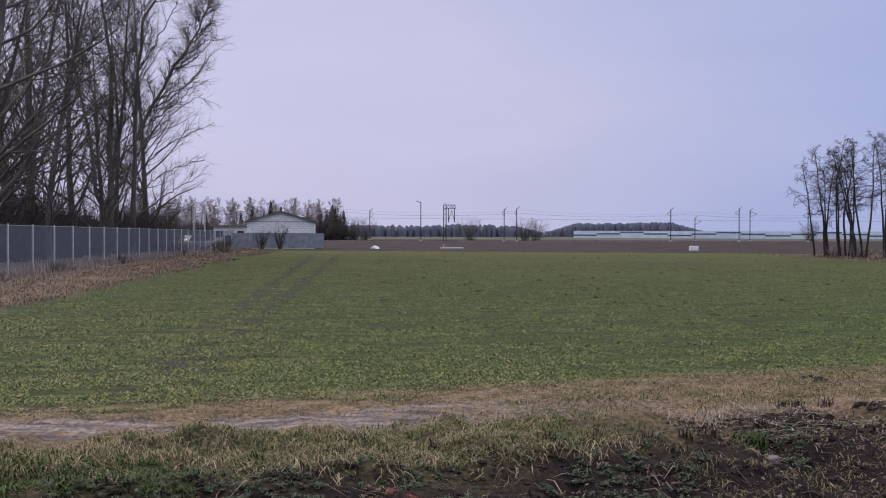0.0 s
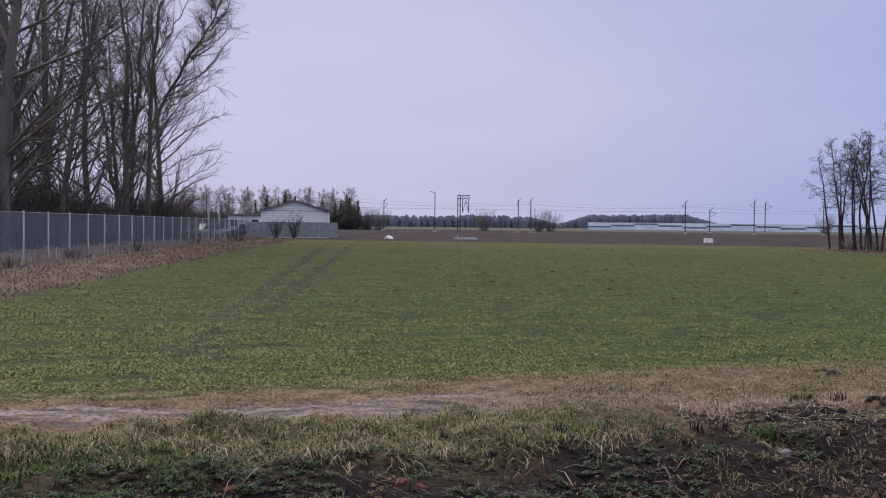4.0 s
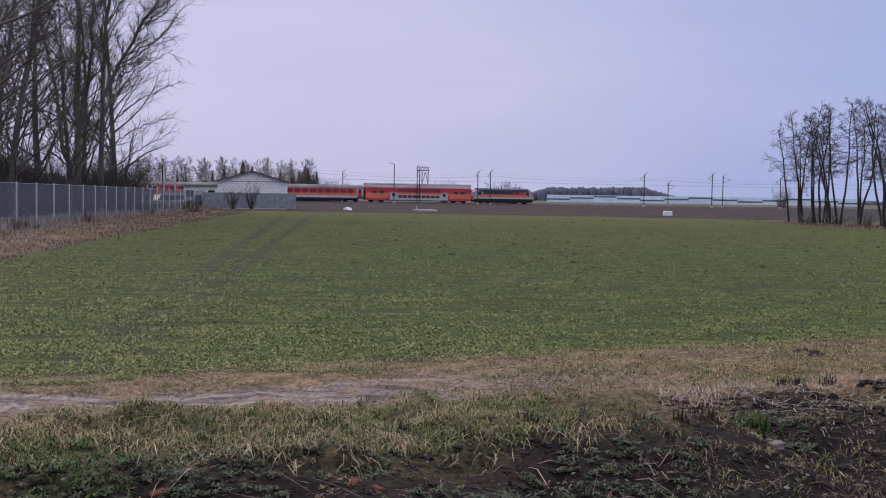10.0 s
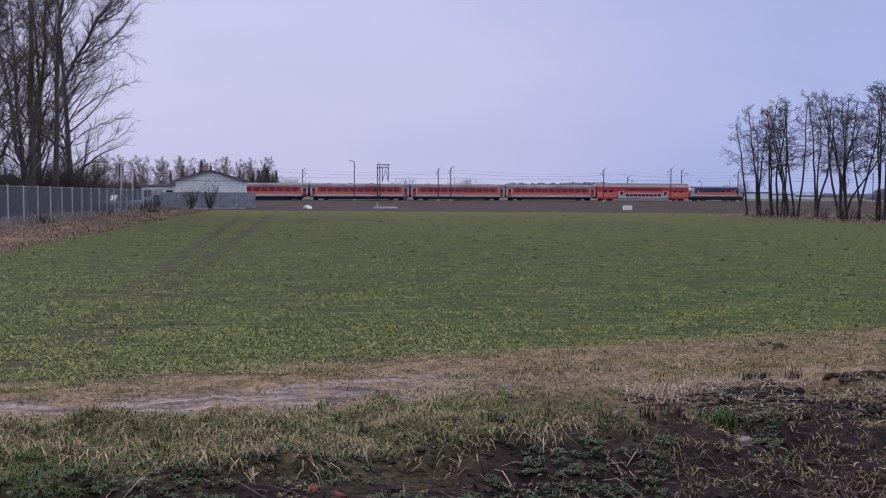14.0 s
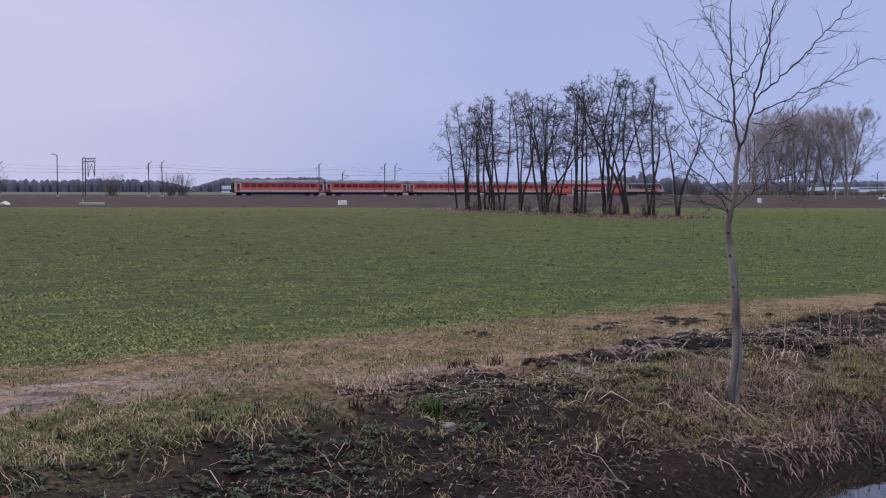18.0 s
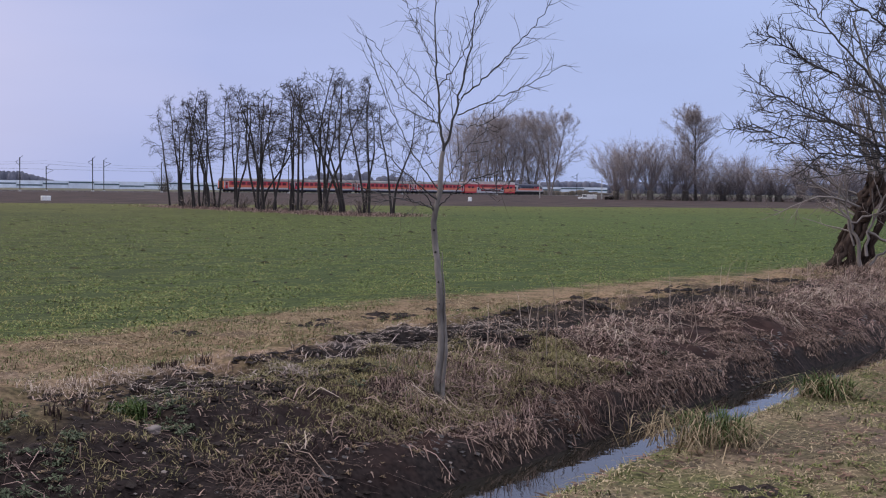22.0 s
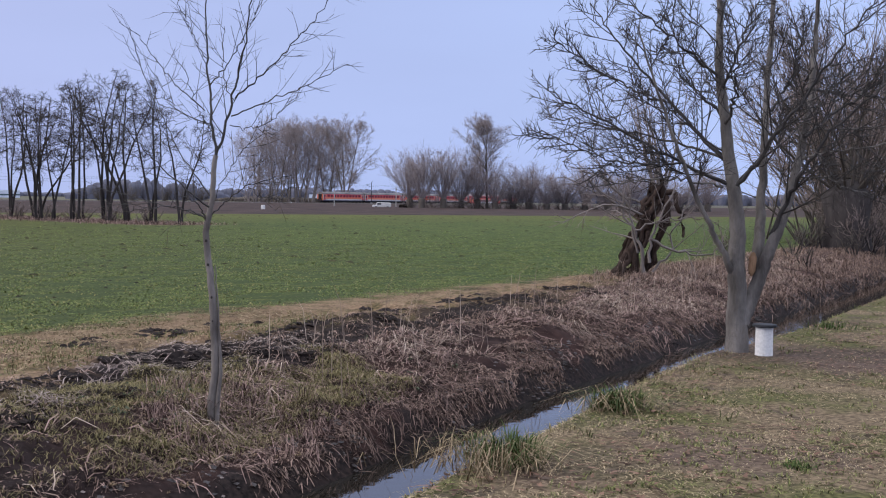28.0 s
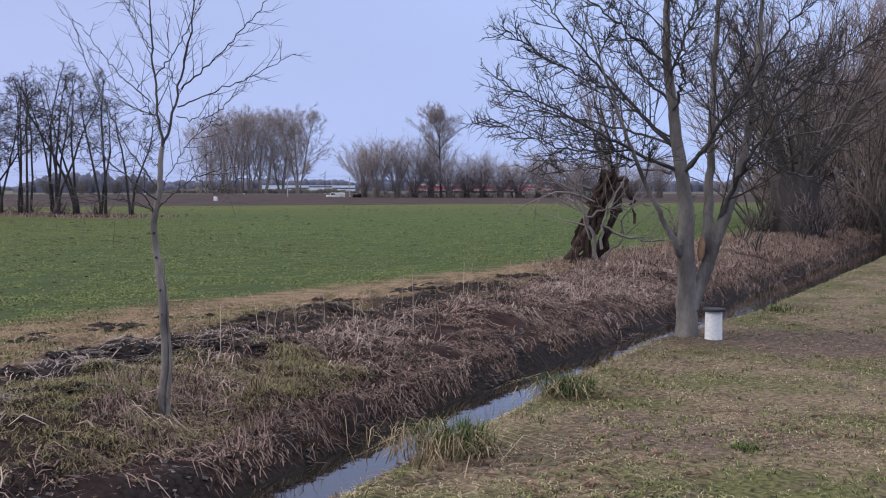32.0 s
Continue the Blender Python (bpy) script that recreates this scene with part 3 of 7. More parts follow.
def pollard(seed, height, label, group, at, bark=None, twig=None, girth=0.35, n=26, name="willow", wide=0.95, tr=0.022, per=6, mid=None, stump=0.16):
    """A pollarded willow: a short stout trunk and a broom of rods."""
    rng = np.random.default_rng(seed)
    th = height * stump
    trunk = [np.array([(0, 0, -0.2, girth * 1.3), (0.02, 0, th * 0.5, girth), (0, 0.03, th, girth * 1.25), (0.05, 0.02, th * 1.12, girth * 0.8), (0, 0, th * 1.3, girth * 0.2)])]
    rods = []
    for k in range(n):
        a, e = rng.uniform(0, 6.28), rng.uniform(0.12, wide)
        d = (math.cos(a) * e, math.sin(a) * e, 1)
        rods.append(limb(rng, (0.4 * girth * math.cos(a), 0.4 * girth * math.sin(a), th), d, height * rng.uniform(0.55, 0.9), 0.05 + tr, tr, 5, 0.09, 0.05))
    l2 = sub_limbs(rng, rods, 5, 0.2, 0.4, 28, 3, 0.12, 0.08, rr=0.5, rmin=tr * 0.9)
    s1 = strands(rods + l2, rng, per, height * 0.12, tr, 32, 0.3)
    s2 = strands(second(s1), rng, 2.0, height * 0.07, tr * 0.7, 34, 0.25)
    return plant(name, trunk, rods + l2, [s1, s2], bark or M_BARK_DARK, twig or M_TWIG_RUST, at, label, group, sides=8, mid=mid)


def conifer(seed, height, label, group, at):
    rng = np.random.default_rng(seed)
    root = new("spruce")
    root.matrix_world = at
    tagged(root, label, "tree", group)
    child("trunk", tubes("trunk", [np.array([(0, 0, -0.2, 0.2), (0, 0, height, 0.02)])], M_BARK_DARK, 6), root)
    n = int(height * 420)
    f = rng.uniform(0.06, 1, n) ** 0.8
    z = height * f
    rad = (1 - f) * height * 0.30 + 0.03
    a = rng.uniform(0, 6.28, n)
    rr = rad * np.sqrt(rng.uniform(0.05, 1, n)) * (0.85 + 0.2 * np.sin(z * 6.0 + a))
    p = np.stack([np.cos(a) * rr, np.sin(a) * rr, z - rr * 0.25], -1)
    e = p + np.stack([np.cos(a) * 0.5, np.sin(a) * 0.5, rng.uniform(-0.35, 0.1, n)], -1) * rng.uniform(0.5, 1.2, (n, 1)) * (0.15 + 1.1 * (1 - f))[:, None]
    w = np.stack([-np.sin(a), np.cos(a), rng.uniform(-0.4, 0.4, n)], -1) * 0.09
    v = np.stack([p - w, p + w, e], 1).reshape(-1, 3)
    child("crown", np_mesh("crown", v, np.arange(3 * n).reshape(-1, 3), M_CONIFER), root)
    return root


def bush(seed, height, width, label, group, at, twig=None, n=40, name="shrub", per=8, bark=None):
    rng = np.random.default_rng(seed)
    stems = []
    for k in range(n):
        a, e = rng.uniform(0, 6.28), rng.uniform(0.1, 1.0) * width / height
        stems.append(limb(rng, (0.25 * width * rng.normal(0, 0.4), 0.25 * width * rng.normal(0, 0.4), -0.1), (math.cos(a) * e, math.sin(a) * e, 1), height * rng.uniform(0.55, 1.0), 0.02 + 0.004 * height, 0.006, 4, 0.14, 0.05))
    s1 = strands(stems, rng, per, height * 0.22, 0.009 + 0.0012 * height, 35, 0.2)
    s2 = strands(second(s1), rng, 2.5, height * 0.11, 0.006 + 0.0008 * height, 38, 0.15)
    return plant(name, stems, [], [s1, s2], bark or M_BARK_DARK, twig or M_TWIG_RUST, at, label, group, sides=4, category="shrub" if name == "shrub" else "tree")


# ---- ground ----
def spaced(fine0, fine1, step, far, grow=1.16):
    core = list(np.arange(fine0, fine1 + 1e-6, step))
    hi, lo, st = [core[-1]], [core[0]], step
    while hi[-1] < far:
        st *= grow
        hi.append(hi[-1] + st)
    st = step
    while lo[-1] > -far:
        st *= grow
        lo.append(lo[-1] - st)
    return np.array(lo[:0:-1] + core + hi[1:])


def ground_material():
    m = bpy.data.materials.new("farmland_ground")
    m.use_nodes = True
    n, l = m.node_tree.nodes, m.node_tree.links
    b = n["Principled BSDF"]
    b.inputs["Specular IOR Level"].default_value = 0.08
    geo = n.new("ShaderNodeNewGeometry")

    def math_node(op, a, c=None, e=None):
        q = n.new("ShaderNodeMath")
        q.operation = op
        for i, v in enumerate((a, c, e)):
            if v is None:
                continue
            if isinstance(v, (int, float)):
                q.inputs[i].default_value = v
            else:
                l.new(v, q.inputs[i])
        return q.outputs[0]

    def dot(vec):
        q = n.new("ShaderNodeVectorMath")
        q.operation = "DOT_PRODUCT"
        q.inputs[1].default_value = vec
        l.new(geo.outputs["Position"], q.inputs[0])
        return q.outputs["Value"]

    def noise_tex(scale, detail=4, vec=None):
        q = n.new("ShaderNodeTexNoise")
        q.inputs["Scale"].default_value, q.inputs["Detail"].default_value = scale, detail
        l.new(vec or geo.outputs["Position"], q.inputs["Vector"])
        return q.outputs["Fac"]

    def ramp(fac, c1, c2, p0=0.35, p1=0.65):
        q = n.new("ShaderNodeValToRGB")
        q.color_ramp.elements[0].position, q.color_ramp.elements[1].position = p0, p1
        q.color_ramp.elements[0].color, q.color_ramp.elements[1].color = (*c1, 1), (*c2, 1)
        l.new(fac, q.inputs["Fac"])
        return q.outputs["Color"]

    def step(v, lo, hi):
        q = n.new("ShaderNodeMapRange")
        q.interpolation_type = "SMOOTHSTEP"
        q.inputs["From Min"].default_value, q.inputs["From Max"].default_value = lo, hi
        l.new(v, q.inputs["Value"])
        return q.outputs[0]

    def mix(fac, a, c):
        q = n.new("ShaderNodeMix")
        q.data_type = "RGBA"
        l.new(fac, q.inputs[0])
        l.new(a, q.inputs["A"])
        l.new(c, q.inputs["B"])
        return q.outputs["Result"]

    s = dot(ES)
    d = math_node("ADD", dot(ED), math_node("MULTIPLY", math_node("MINIMUM", math_node("MAXIMUM", math_node("SUBTRACT", s, 13.0), 0.0), 45.0), 0.056))
    n1, n2, n3, n4 = noise_tex(0.55), noise_tex(3.2), noise_tex(22.0, 3), noise_tex(0.035, 3)
    wav = math_node("MULTIPLY_ADD", n1, 1.6, -0.8)
    wav2 = math_node("MULTIPLY_ADD", n2, 1.1, -0.55)
    dd = math_node("ADD", math_node("ADD", d, wav), wav2)
    lawn = mix(step(noise_tex(0.8, 6), 0.44, 0.56), ramp(n3, (0.075, 0.056, 0.036), (0.21, 0.158, 0.10)), ramp(n3, (0.04, 0.042, 0.017), (0.13, 0.122, 0.05)))
    lawn = mix(math_node("MULTIPLY", step(n2, 0.54, 0.66), 0.8), lawn, ramp(n3, (0.04, 0.03, 0.022), (0.12, 0.09, 0.07)))
    lawn = mix(math_node("MULTIPLY", step(noise_tex(0.33, 6), 0.54, 0.66), 0.7), lawn, ramp(n3, (0.05, 0.034, 0.027), (0.135, 0.095, 0.078)))
    worn = math_node("SUBTRACT", 1.0, step(math_node("ABSOLUTE", math_node("ADD", math_node("ADD", s, -13.0), math_node("MULTIPLY_ADD", n1, 2.4, -1.2))), 0.35, 1.3))
    lawn = mix(math_node("MULTIPLY", worn, 0.8), lawn, ramp(n3, (0.045, 0.031, 0.026), (0.14, 0.098, 0.083)))
    # bank and soil colours are deepened for shade the flat reeds don't cast
    bank = ramp(n2, (0.012, 0.0072, 0.0068), (0.055, 0.031, 0.026), 0.3, 0.7)
    soil = ramp(n3, (0.006, 0.0045, 0.0045), (0.030, 0.022, 0.0205), 0.3, 0.75)
    verge = mix(step(n2, 0.42, 0.66), ramp(n3, (0.12, 0.08, 0.05), (0.27, 0.185, 0.115)), ramp(n3, (0.055, 0.045, 0.022), (0.15, 0.11, 0.056)))
    verge = mix(math_node("MULTIPLY", step(noise_tex(1.1, 5), 0.54, 0.68), 0.7), verge, ramp(n3, (0.035, 0.026, 0.02), (0.10, 0.072, 0.052)))
    rows = n.new("ShaderNodeMapping")
    rows.inputs["Rotation"].default_value = (0, 0, radians(-21.3))
    rows.inputs["Scale"].default_value = (0.5, 4.0, 1)
    l.new(geo.outputs["Position"], rows.inputs["Vector"])
    mud = mix(step(noise_tex(1.6, 5, rows.outputs[0]), 0.38, 0.62), ramp(n3, (0.05, 0.037, 0.034), (0.13, 0.097, 0.088)), ramp(n3, (0.16, 0.122, 0.11), (0.34, 0.275, 0.25)))
    rows = n.new("ShaderNodeMapping")
    rows.inputs["Rotation"].default_value = (0, 0, radians(-21.3))
    rows.inputs["Scale"].default_value = (0.35, 2.4, 1)
    l.new(geo.outputs["Position"], rows.inputs["Vector"])
    n5 = noise_tex(1.0, 4, rows.outputs[0])
    n6 = noise_tex(0.12, 4)
    crop = mix(step(n6, 0.35, 0.68), ramp(n3, (0.020, 0.028, 0.009), (0.070, 0.093, 0.025)), ramp(n3, (0.034, 0.042, 0.012), (0.102, 0.12, 0.032)))
    crop = mix(math_node("MULTIPLY", step(n5, 0.56, 0.75), 0.6), crop, ramp(n3, (0.07, 0.062, 0.03), (0.15, 0.13, 0.06)))
    clump = noise_tex(4.5, 6)
    lump = noise_tex(1.7, 6)
    crop = mix(math_node("MULTIPLY", step(lump, 0.50, 0.62), 0.6), crop, ramp(n3, (0.016, 0.020, 0.009), (0.050, 0.055, 0.022)))
    crop = mix(math_node("MULTIPLY", math_node("SUBTRACT", 1.0, step(lump, 0.33, 0.46)), 0.6), crop, ramp(n3, (0.075, 0.09, 0.022), (0.17, 0.18, 0.052)))
    crop = mix(math_node("MULTIPLY", step(clump, 0.52, 0.66), 0.45), crop, ramp(n3, (0.022, 0.027, 0.012), (0.06, 0.066, 0.03)))
    crop = mix(math_node("MULTIPLY", math_node("SUBTRACT", 1.0, step(clump, 0.34, 0.46)), 0.5), crop, ramp(n3, (0.08, 0.10, 0.03), (0.19, 0.20, 0.075)))
    blot = noise_tex(0.9, 5)
    crop = mix(math_node("MULTIPLY", step(blot, 0.48, 0.68), 0.55), crop, ramp(n3, (0.055, 0.066, 0.015), (0.15, 0.165, 0.04)))
    crop = mix(math_node("SUBTRACT", 1.0, step(dot((0.2, 0.98, 0)), 18.0, 48.0)), crop, ramp(n3, (0.012, 0.020, 0.008), (0.052, 0.078, 0.027)))
    west = math_node("SUBTRACT", 1.0, step(math_node("ADD", dot((1, -0.15, 0)), math_node("MULTIPLY_ADD", n6, 16.0, -8.0)), 0.0, 34.0))
    crop = mix(math_node("MULTIPLY", west, 0.35), crop, ramp(n3, (0.028, 0.024, 0.011), (0.082, 0.070, 0.03)))
    for a, c in ((0.0675, 2.2), (0.09, 2.3)):
        off_line = math_node("ABSOLUTE", math_node("ADD", math_node("ADD", dot((1, a, 0)), c), math_node("MULTIPLY_ADD", n2, 0.3, -0.15)))
        wheel = math_node("MULTIPLY", math_node("SUBTRACT", 1.0, step(off_line, 0.12, 0.34)), 0.8)
        crop = mix(wheel, crop, ramp(n3, (0.022, 0.020, 0.014), (0.062, 0.053, 0.037)))
    east = step(math_node("ADD", dot((1, -0.55, 0)), math_node("MULTIPLY_ADD", n6, 20.0, -10.0)), -16.0, 14.0)
    crop = mix(math_node("MULTIPLY", east, 0.6), crop, ramp(n3, (0.022, 0.040, 0.010), (0.082, 0.122, 0.031)))
    yellow = ramp(n3, (0.095, 0.086, 0.022), (0.165, 0.145, 0.042))
    crop = mix(math_node("MULTIPLY", step(math_node("ADD", dot((0.2, 0.98, 0)), math_node("MULTIPLY", n6, 60)), 85, 140), 0.4), crop, yellow)
    streak = n.new("ShaderNodeMapping")
    streak.inputs["Rotation"].default_value = (0, 0, radians(-21.3))
    streak.inputs["Scale"].default_value = (0.8, 5.0, 1)
    l.new(geo.outputs["Position"], streak.inputs["Vector"])
    n7 = noise_tex(1.0, 5, streak.outputs[0])
    crop = mix(math_node("MULTIPLY", step(n7, 0.52, 0.66), 0.55), crop, ramp(n3, (0.016, 0.020, 0.008), (0.048, 0.052, 0.02)))
    crop = mix(math_node("MULTIPLY", math_node("SUBTRACT", 1.0, step(n7, 0.34, 0.46)), 0.5), crop, ramp(n3, (0.085, 0.09, 0.022), (0.18, 0.175, 0.05)))
    fallow = ramp(noise_tex(0.25, 5), (0.028, 0.020, 0.018), (0.072, 0.050, 0.043))
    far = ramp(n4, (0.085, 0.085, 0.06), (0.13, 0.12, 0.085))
    col = lawn
    lip = math_node("ADD", dd, math_node("MULTIPLY", math_node("MINIMUM", math_node("MAXIMUM", math_node("SUBTRACT", s, 12.8), 0.0), 4.2), 0.107))
    col = mix(step(lip, 3.0, 3.6), col, bank)
    foot = math_node("MULTIPLY", step(d, 4.0, 4.4), math_node("SUBTRACT", 1.0, step(math_node("ADD", d, math_node("MULTIPLY_ADD", n2, 0.7, -0.35)), 4.85, 5.1)))
    col = mix(foot, col, ramp(n3, (0.008, 0.006, 0.0055), (0.032, 0.022, 0.019)))
    # open dark soil on the ditch side of the track, and the dug spoil further along
    col = mix(step(dd, 6.2, 6.9), col, verge)
    tuss = math_node("MULTIPLY", math_node("MULTIPLY", step(dd, 6.0, 6.5), math_node("SUBTRACT", 1.0, step(dd, 7.6, 8.1))), math_node("SUBTRACT", 1.0, step(s, 4.0, 5.6)))
    col = mix(math_node("MULTIPLY", tuss, 0.8), col, ramp(n3, (0.016, 0.015, 0.008), (0.065, 0.055, 0.03)))
    spoil = math_node("MULTIPLY", math_node("MULTIPLY", step(s, 4.4, 5.8), step(dd, 6.0, 6.5)), math_node("SUBTRACT", 1.0, step(math_node("ADD", dd, math_node("MULTIPLY", math_node("SUBTRACT", 1.0, step(s, 6.5, 9.0)), 0.45)), 7.2, 7.8)))
    spoil = math_node("MULTIPLY", spoil, math_node("SUBTRACT", 1.0, math_node("MULTIPLY", step(s, 10.0, 24.0), 0.6)))
    spoil = math_node("MULTIPLY", spoil, step(n2, 0.22, 0.42))
    col = mix(spoil, col, soil)
    near_soil = math_node("MULTIPLY", math_node("SUBTRACT", 1.0, step(dd, 6.0, 6.7)), math_node("MULTIPLY", step(d, 4.2, 4.8), math_node("SUBTRACT", 1.0, step(s, 5.6, 7.5))))
    col = mix(math_node("MULTIPLY", near_soil, 0.9), col, soil)
    dmud = math_node("SUBTRACT", math_node("ADD", d, math_node("MULTIPLY_ADD", n1, 0.7, -0.35)), math_node("MULTIPLY", math_node("SUBTRACT", 1.0, step(s, -0.5, 1.5)), 0.45))
    track = math_node("MULTIPLY", math_node("MULTIPLY", step(dmud, 8.0, 8.3), math_node("SUBTRACT", 1.0, step(dmud, 9.0, 9.3))), math_node("SUBTRACT", 1.0, step(s, 2.5, 7.0)))
    col = mix(math_node("MULTIPLY", track, step(n2, 0.34, 0.50)), col, mud)
    edge = math_node("ADD", dd, math_node("ADD", math_node("MULTIPLY", step(s, 8.0, 26.0), 1.2), math_node("MULTIPLY", math_node("SUBTRACT", step(s, -1.5, 0.5), step(s, 2.5, 6.0)), 0.4)))
    field = step(edge, 9.9, 10.6)
    col = mix(field, col, crop)
    left = math_node("MULTIPLY", math_node("ADD", math_node("ADD", dot((1, 0.094, 0)), 7.1), math_node("MULTIPLY_ADD", n1, 3.0, -1.5)), -1)
    col = mix(math_node("MULTIPLY", step(left, -0.2, 0.8), field), col, mix(step(left, 2, 5), ramp(n2, (0.09, 0.058, 0.038), (0.22, 0.15, 0.095)), ramp(n2, (0.09, 0.066, 0.054), (0.21, 0.158, 0.128))))
    across = math_node("ADD", dot((0.2, 0.98, 0)), math_node("MULTIPLY_ADD", n1, 2.4, -1.2))
    island = math_node("ADD", math_node("ABSOLUTE", math_node("ADD", dot((1, 0.10, 0)), -38.2)), math_node("MULTIPLY_ADD", n1, 2.4, -1.2))
    along_y = dot((0, 1, 0))
    island = math_node("MULTIPLY", math_node("SUBTRACT", 1.0, step(island, 1.8, 3.0)), math_node("MULTIPLY", step(along_y, 55, 59), math_node("SUBTRACT", 1.0, step(along_y, 87, 91))))
    col = mix(math_node("MULTIPLY", island, 0.85), col, ramp(n2, (0.07, 0.055, 0.035), (0.18, 0.135, 0.09)))
    col = mix(step(across, 104.6, 105.6), col, fallow)
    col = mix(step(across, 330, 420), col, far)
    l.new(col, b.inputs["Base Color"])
    wet = math_node("MULTIPLY_ADD", foot, -0.22, math_node("MULTIPLY_ADD", track, -0.08, 0.92))
    l.new(wet, b.inputs["Roughness"])
    bp = n.new("ShaderNodeBump")
    bp.inputs["Strength"].default_value, bp.inputs["Distance"].default_value = 0.5, 0.012
    hh = math_node("ADD", math_node("MULTIPLY", n3, 0.6), n2)
    l.new(hh, bp.inputs["Height"])
    l.new(bp.outputs[0], b.inputs["Normal"])
    return m


gs, gd = spaced(-6, 32, 0.11, 3200, 1.13), spaced(2.4, 10.0, 0.07, 3200, 1.13)
gg_s, gg_d = np.meshgrid(gs, gd, indexing="ij")
gz = ground_z(gg_s, gg_d)
gx, gy = xy_of(gg_s, gg_d)
gi, gj = np.meshgrid(np.arange(len(gs) - 1), np.arange(len(gd) - 1), indexing="ij")
gk = gi * len(gd) + gj
ground = new("ground", np_mesh("ground", np.stack([gx, gy, gz], -1).reshape(-1, 3), np.stack([gk, gk + len(gd), gk + len(gd) + 1, gk + 1], -1).reshape(-1, 4), ground_material(), smooth=True))
tagged(ground, "flat farmland with winter crop, dry grass verge and a muddy track", "ground", kind="structure")

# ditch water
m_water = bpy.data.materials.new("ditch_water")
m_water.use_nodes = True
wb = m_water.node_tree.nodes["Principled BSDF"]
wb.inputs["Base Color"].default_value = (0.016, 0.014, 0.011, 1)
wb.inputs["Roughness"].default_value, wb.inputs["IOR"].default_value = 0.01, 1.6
wz, wp = m_water.node_tree.nodes.new("ShaderNodeTexNoise"), m_water.node_tree.nodes.new("ShaderNodeBump")
wz.inputs["Scale"].default_value, wz.inputs["Detail"].default_value = 6.0, 2
wp.inputs["Strength"].default_value, wp.inputs["Distance"].default_value = 0.16, 0.012
wg = m_water.node_tree.nodes.new("ShaderNodeNewGeometry")
m_water.node_tree.links.new(wg.outputs["Position"], wz.inputs["Vector"])
m_water.node_tree.links.new(wz.outputs["Fac"], wp.inputs["Height"])
m_water.node_tree.links.new(wp.outputs[0], wb.inputs["Normal"])
ws = np.arange(-30, 120, 0.5)
wv = np.concatenate([np.stack([*xy_of(ws, d), np.full(len(ws), WATER_Z)], -1) for d in (3.2, 5.4)])
wk = np.arange(len(ws) - 1)
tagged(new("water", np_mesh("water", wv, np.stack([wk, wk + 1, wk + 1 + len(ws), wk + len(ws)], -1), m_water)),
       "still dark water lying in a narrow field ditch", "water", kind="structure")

# ---- railway ----
TH = radians(14)
RU, RV = Vector((math.cos(TH), math.sin(TH), 0)), Vector((-math.sin(TH), math.cos(TH), 0))
R0 = Vector((0, 275, 0))
RAIL_Z = 0.2


def rail_pose(s, off=0.0, z=0.0):
    p = R0 + RU * s + RV * off
    return pose(p.x, p.y, z, 0, 0, math.degrees(TH))


def extrude_profile(name, prof, s0, s1, material, parent=None, label=""):
    bm = bmesh.new()
    a = [bm.verts.new((s0, y, z)) for y, z in prof]
    b = [bm.verts.new((s1, y, z)) for y, z in prof]
    for i in range(len(prof)):
        j = (i + 1) % len(prof)
        bm.faces.new((a[i], a[j], b[j], b[i]))
    bm.faces.new(a[::-1])
    bm.faces.new(b)
    bmesh.ops.recalc_face_normals(bm, faces=bm.faces[:])
    me = bpy.data.meshes.new(name)
    bm.to_mesh(me)
    bm.free()
    me.materials.append(material)
    return new(name, me) if parent is None else child(name, me, parent, label)


track = extrude_profile("trackbed", [(-5, -0.3), (-3.4, 0.06), (7.4, 0.06), (9, -0.3)], -900, 1500, M_BALLAST)
track.matrix_world = rail_pose(0)
tagged(track, "stone ballast bed of a double railway line", "trackbed", kind="structure")
for off in (0.0, 4.0):
    rr = new("rail_track")
    rr.matrix_world = rail_pose(0, off)
    tagged(rr, "steel railway track laid on pale ballast", "track", "railway tracks", kind="structure")
    for y in (-0.75, 0.75):
        extrude_profile("rail", [(y - 0.04, 0.04), (y + 0.04, 0.04), (y + 0.04, RAIL_Z), (y - 0.04, RAIL_Z)], -900, 1500, M_RAIL, rr)


def mast(s, off, top, double=False, lamp=False, label="grey steel catenary mast beside the railway"):
    root = new("catenary_mast")
    root.matrix_world = rail_pose(s, off)
    tagged(root, label, "mast", "catenary masts")
    bm = bmesh.new()
    add_box(bm, -0.085, 0.085, -0.085, 0.085, 0, top)
    part("pole", bm, M_DARKSTEEL, root)
    part("footing", box_bm(-0.3, 0.3, -0.3, 0.3, -0.2, 0.4, 0.05), M_CONCRETE, root, "pale concrete footing")
    if lamp:
        part("lamp_arm", rod(bmesh.new(), (0, 0, top), (-1.2, 0, top + 0.35), 0.07), M_DARKSTEEL, root)
        return root
    side = 1 if off < 2 else -1
    bm = rod(bmesh.new(), (0, 0, top - 1.9), (0.4, side * 3.0, top - 1.0), 0.05)
    rod(bm, (0, 0, top - 0.5), (0.4, side * 3.0, top - 1.0), 0.05)
    part("bracket", bm, M_DARKSTEEL, root)
    part("top_arm", rod(bmesh.new(), (0, 0, top - 0.3), (0.8, 0, top + 0.5), 0.06), M_DARKSTEEL, root)
    return root


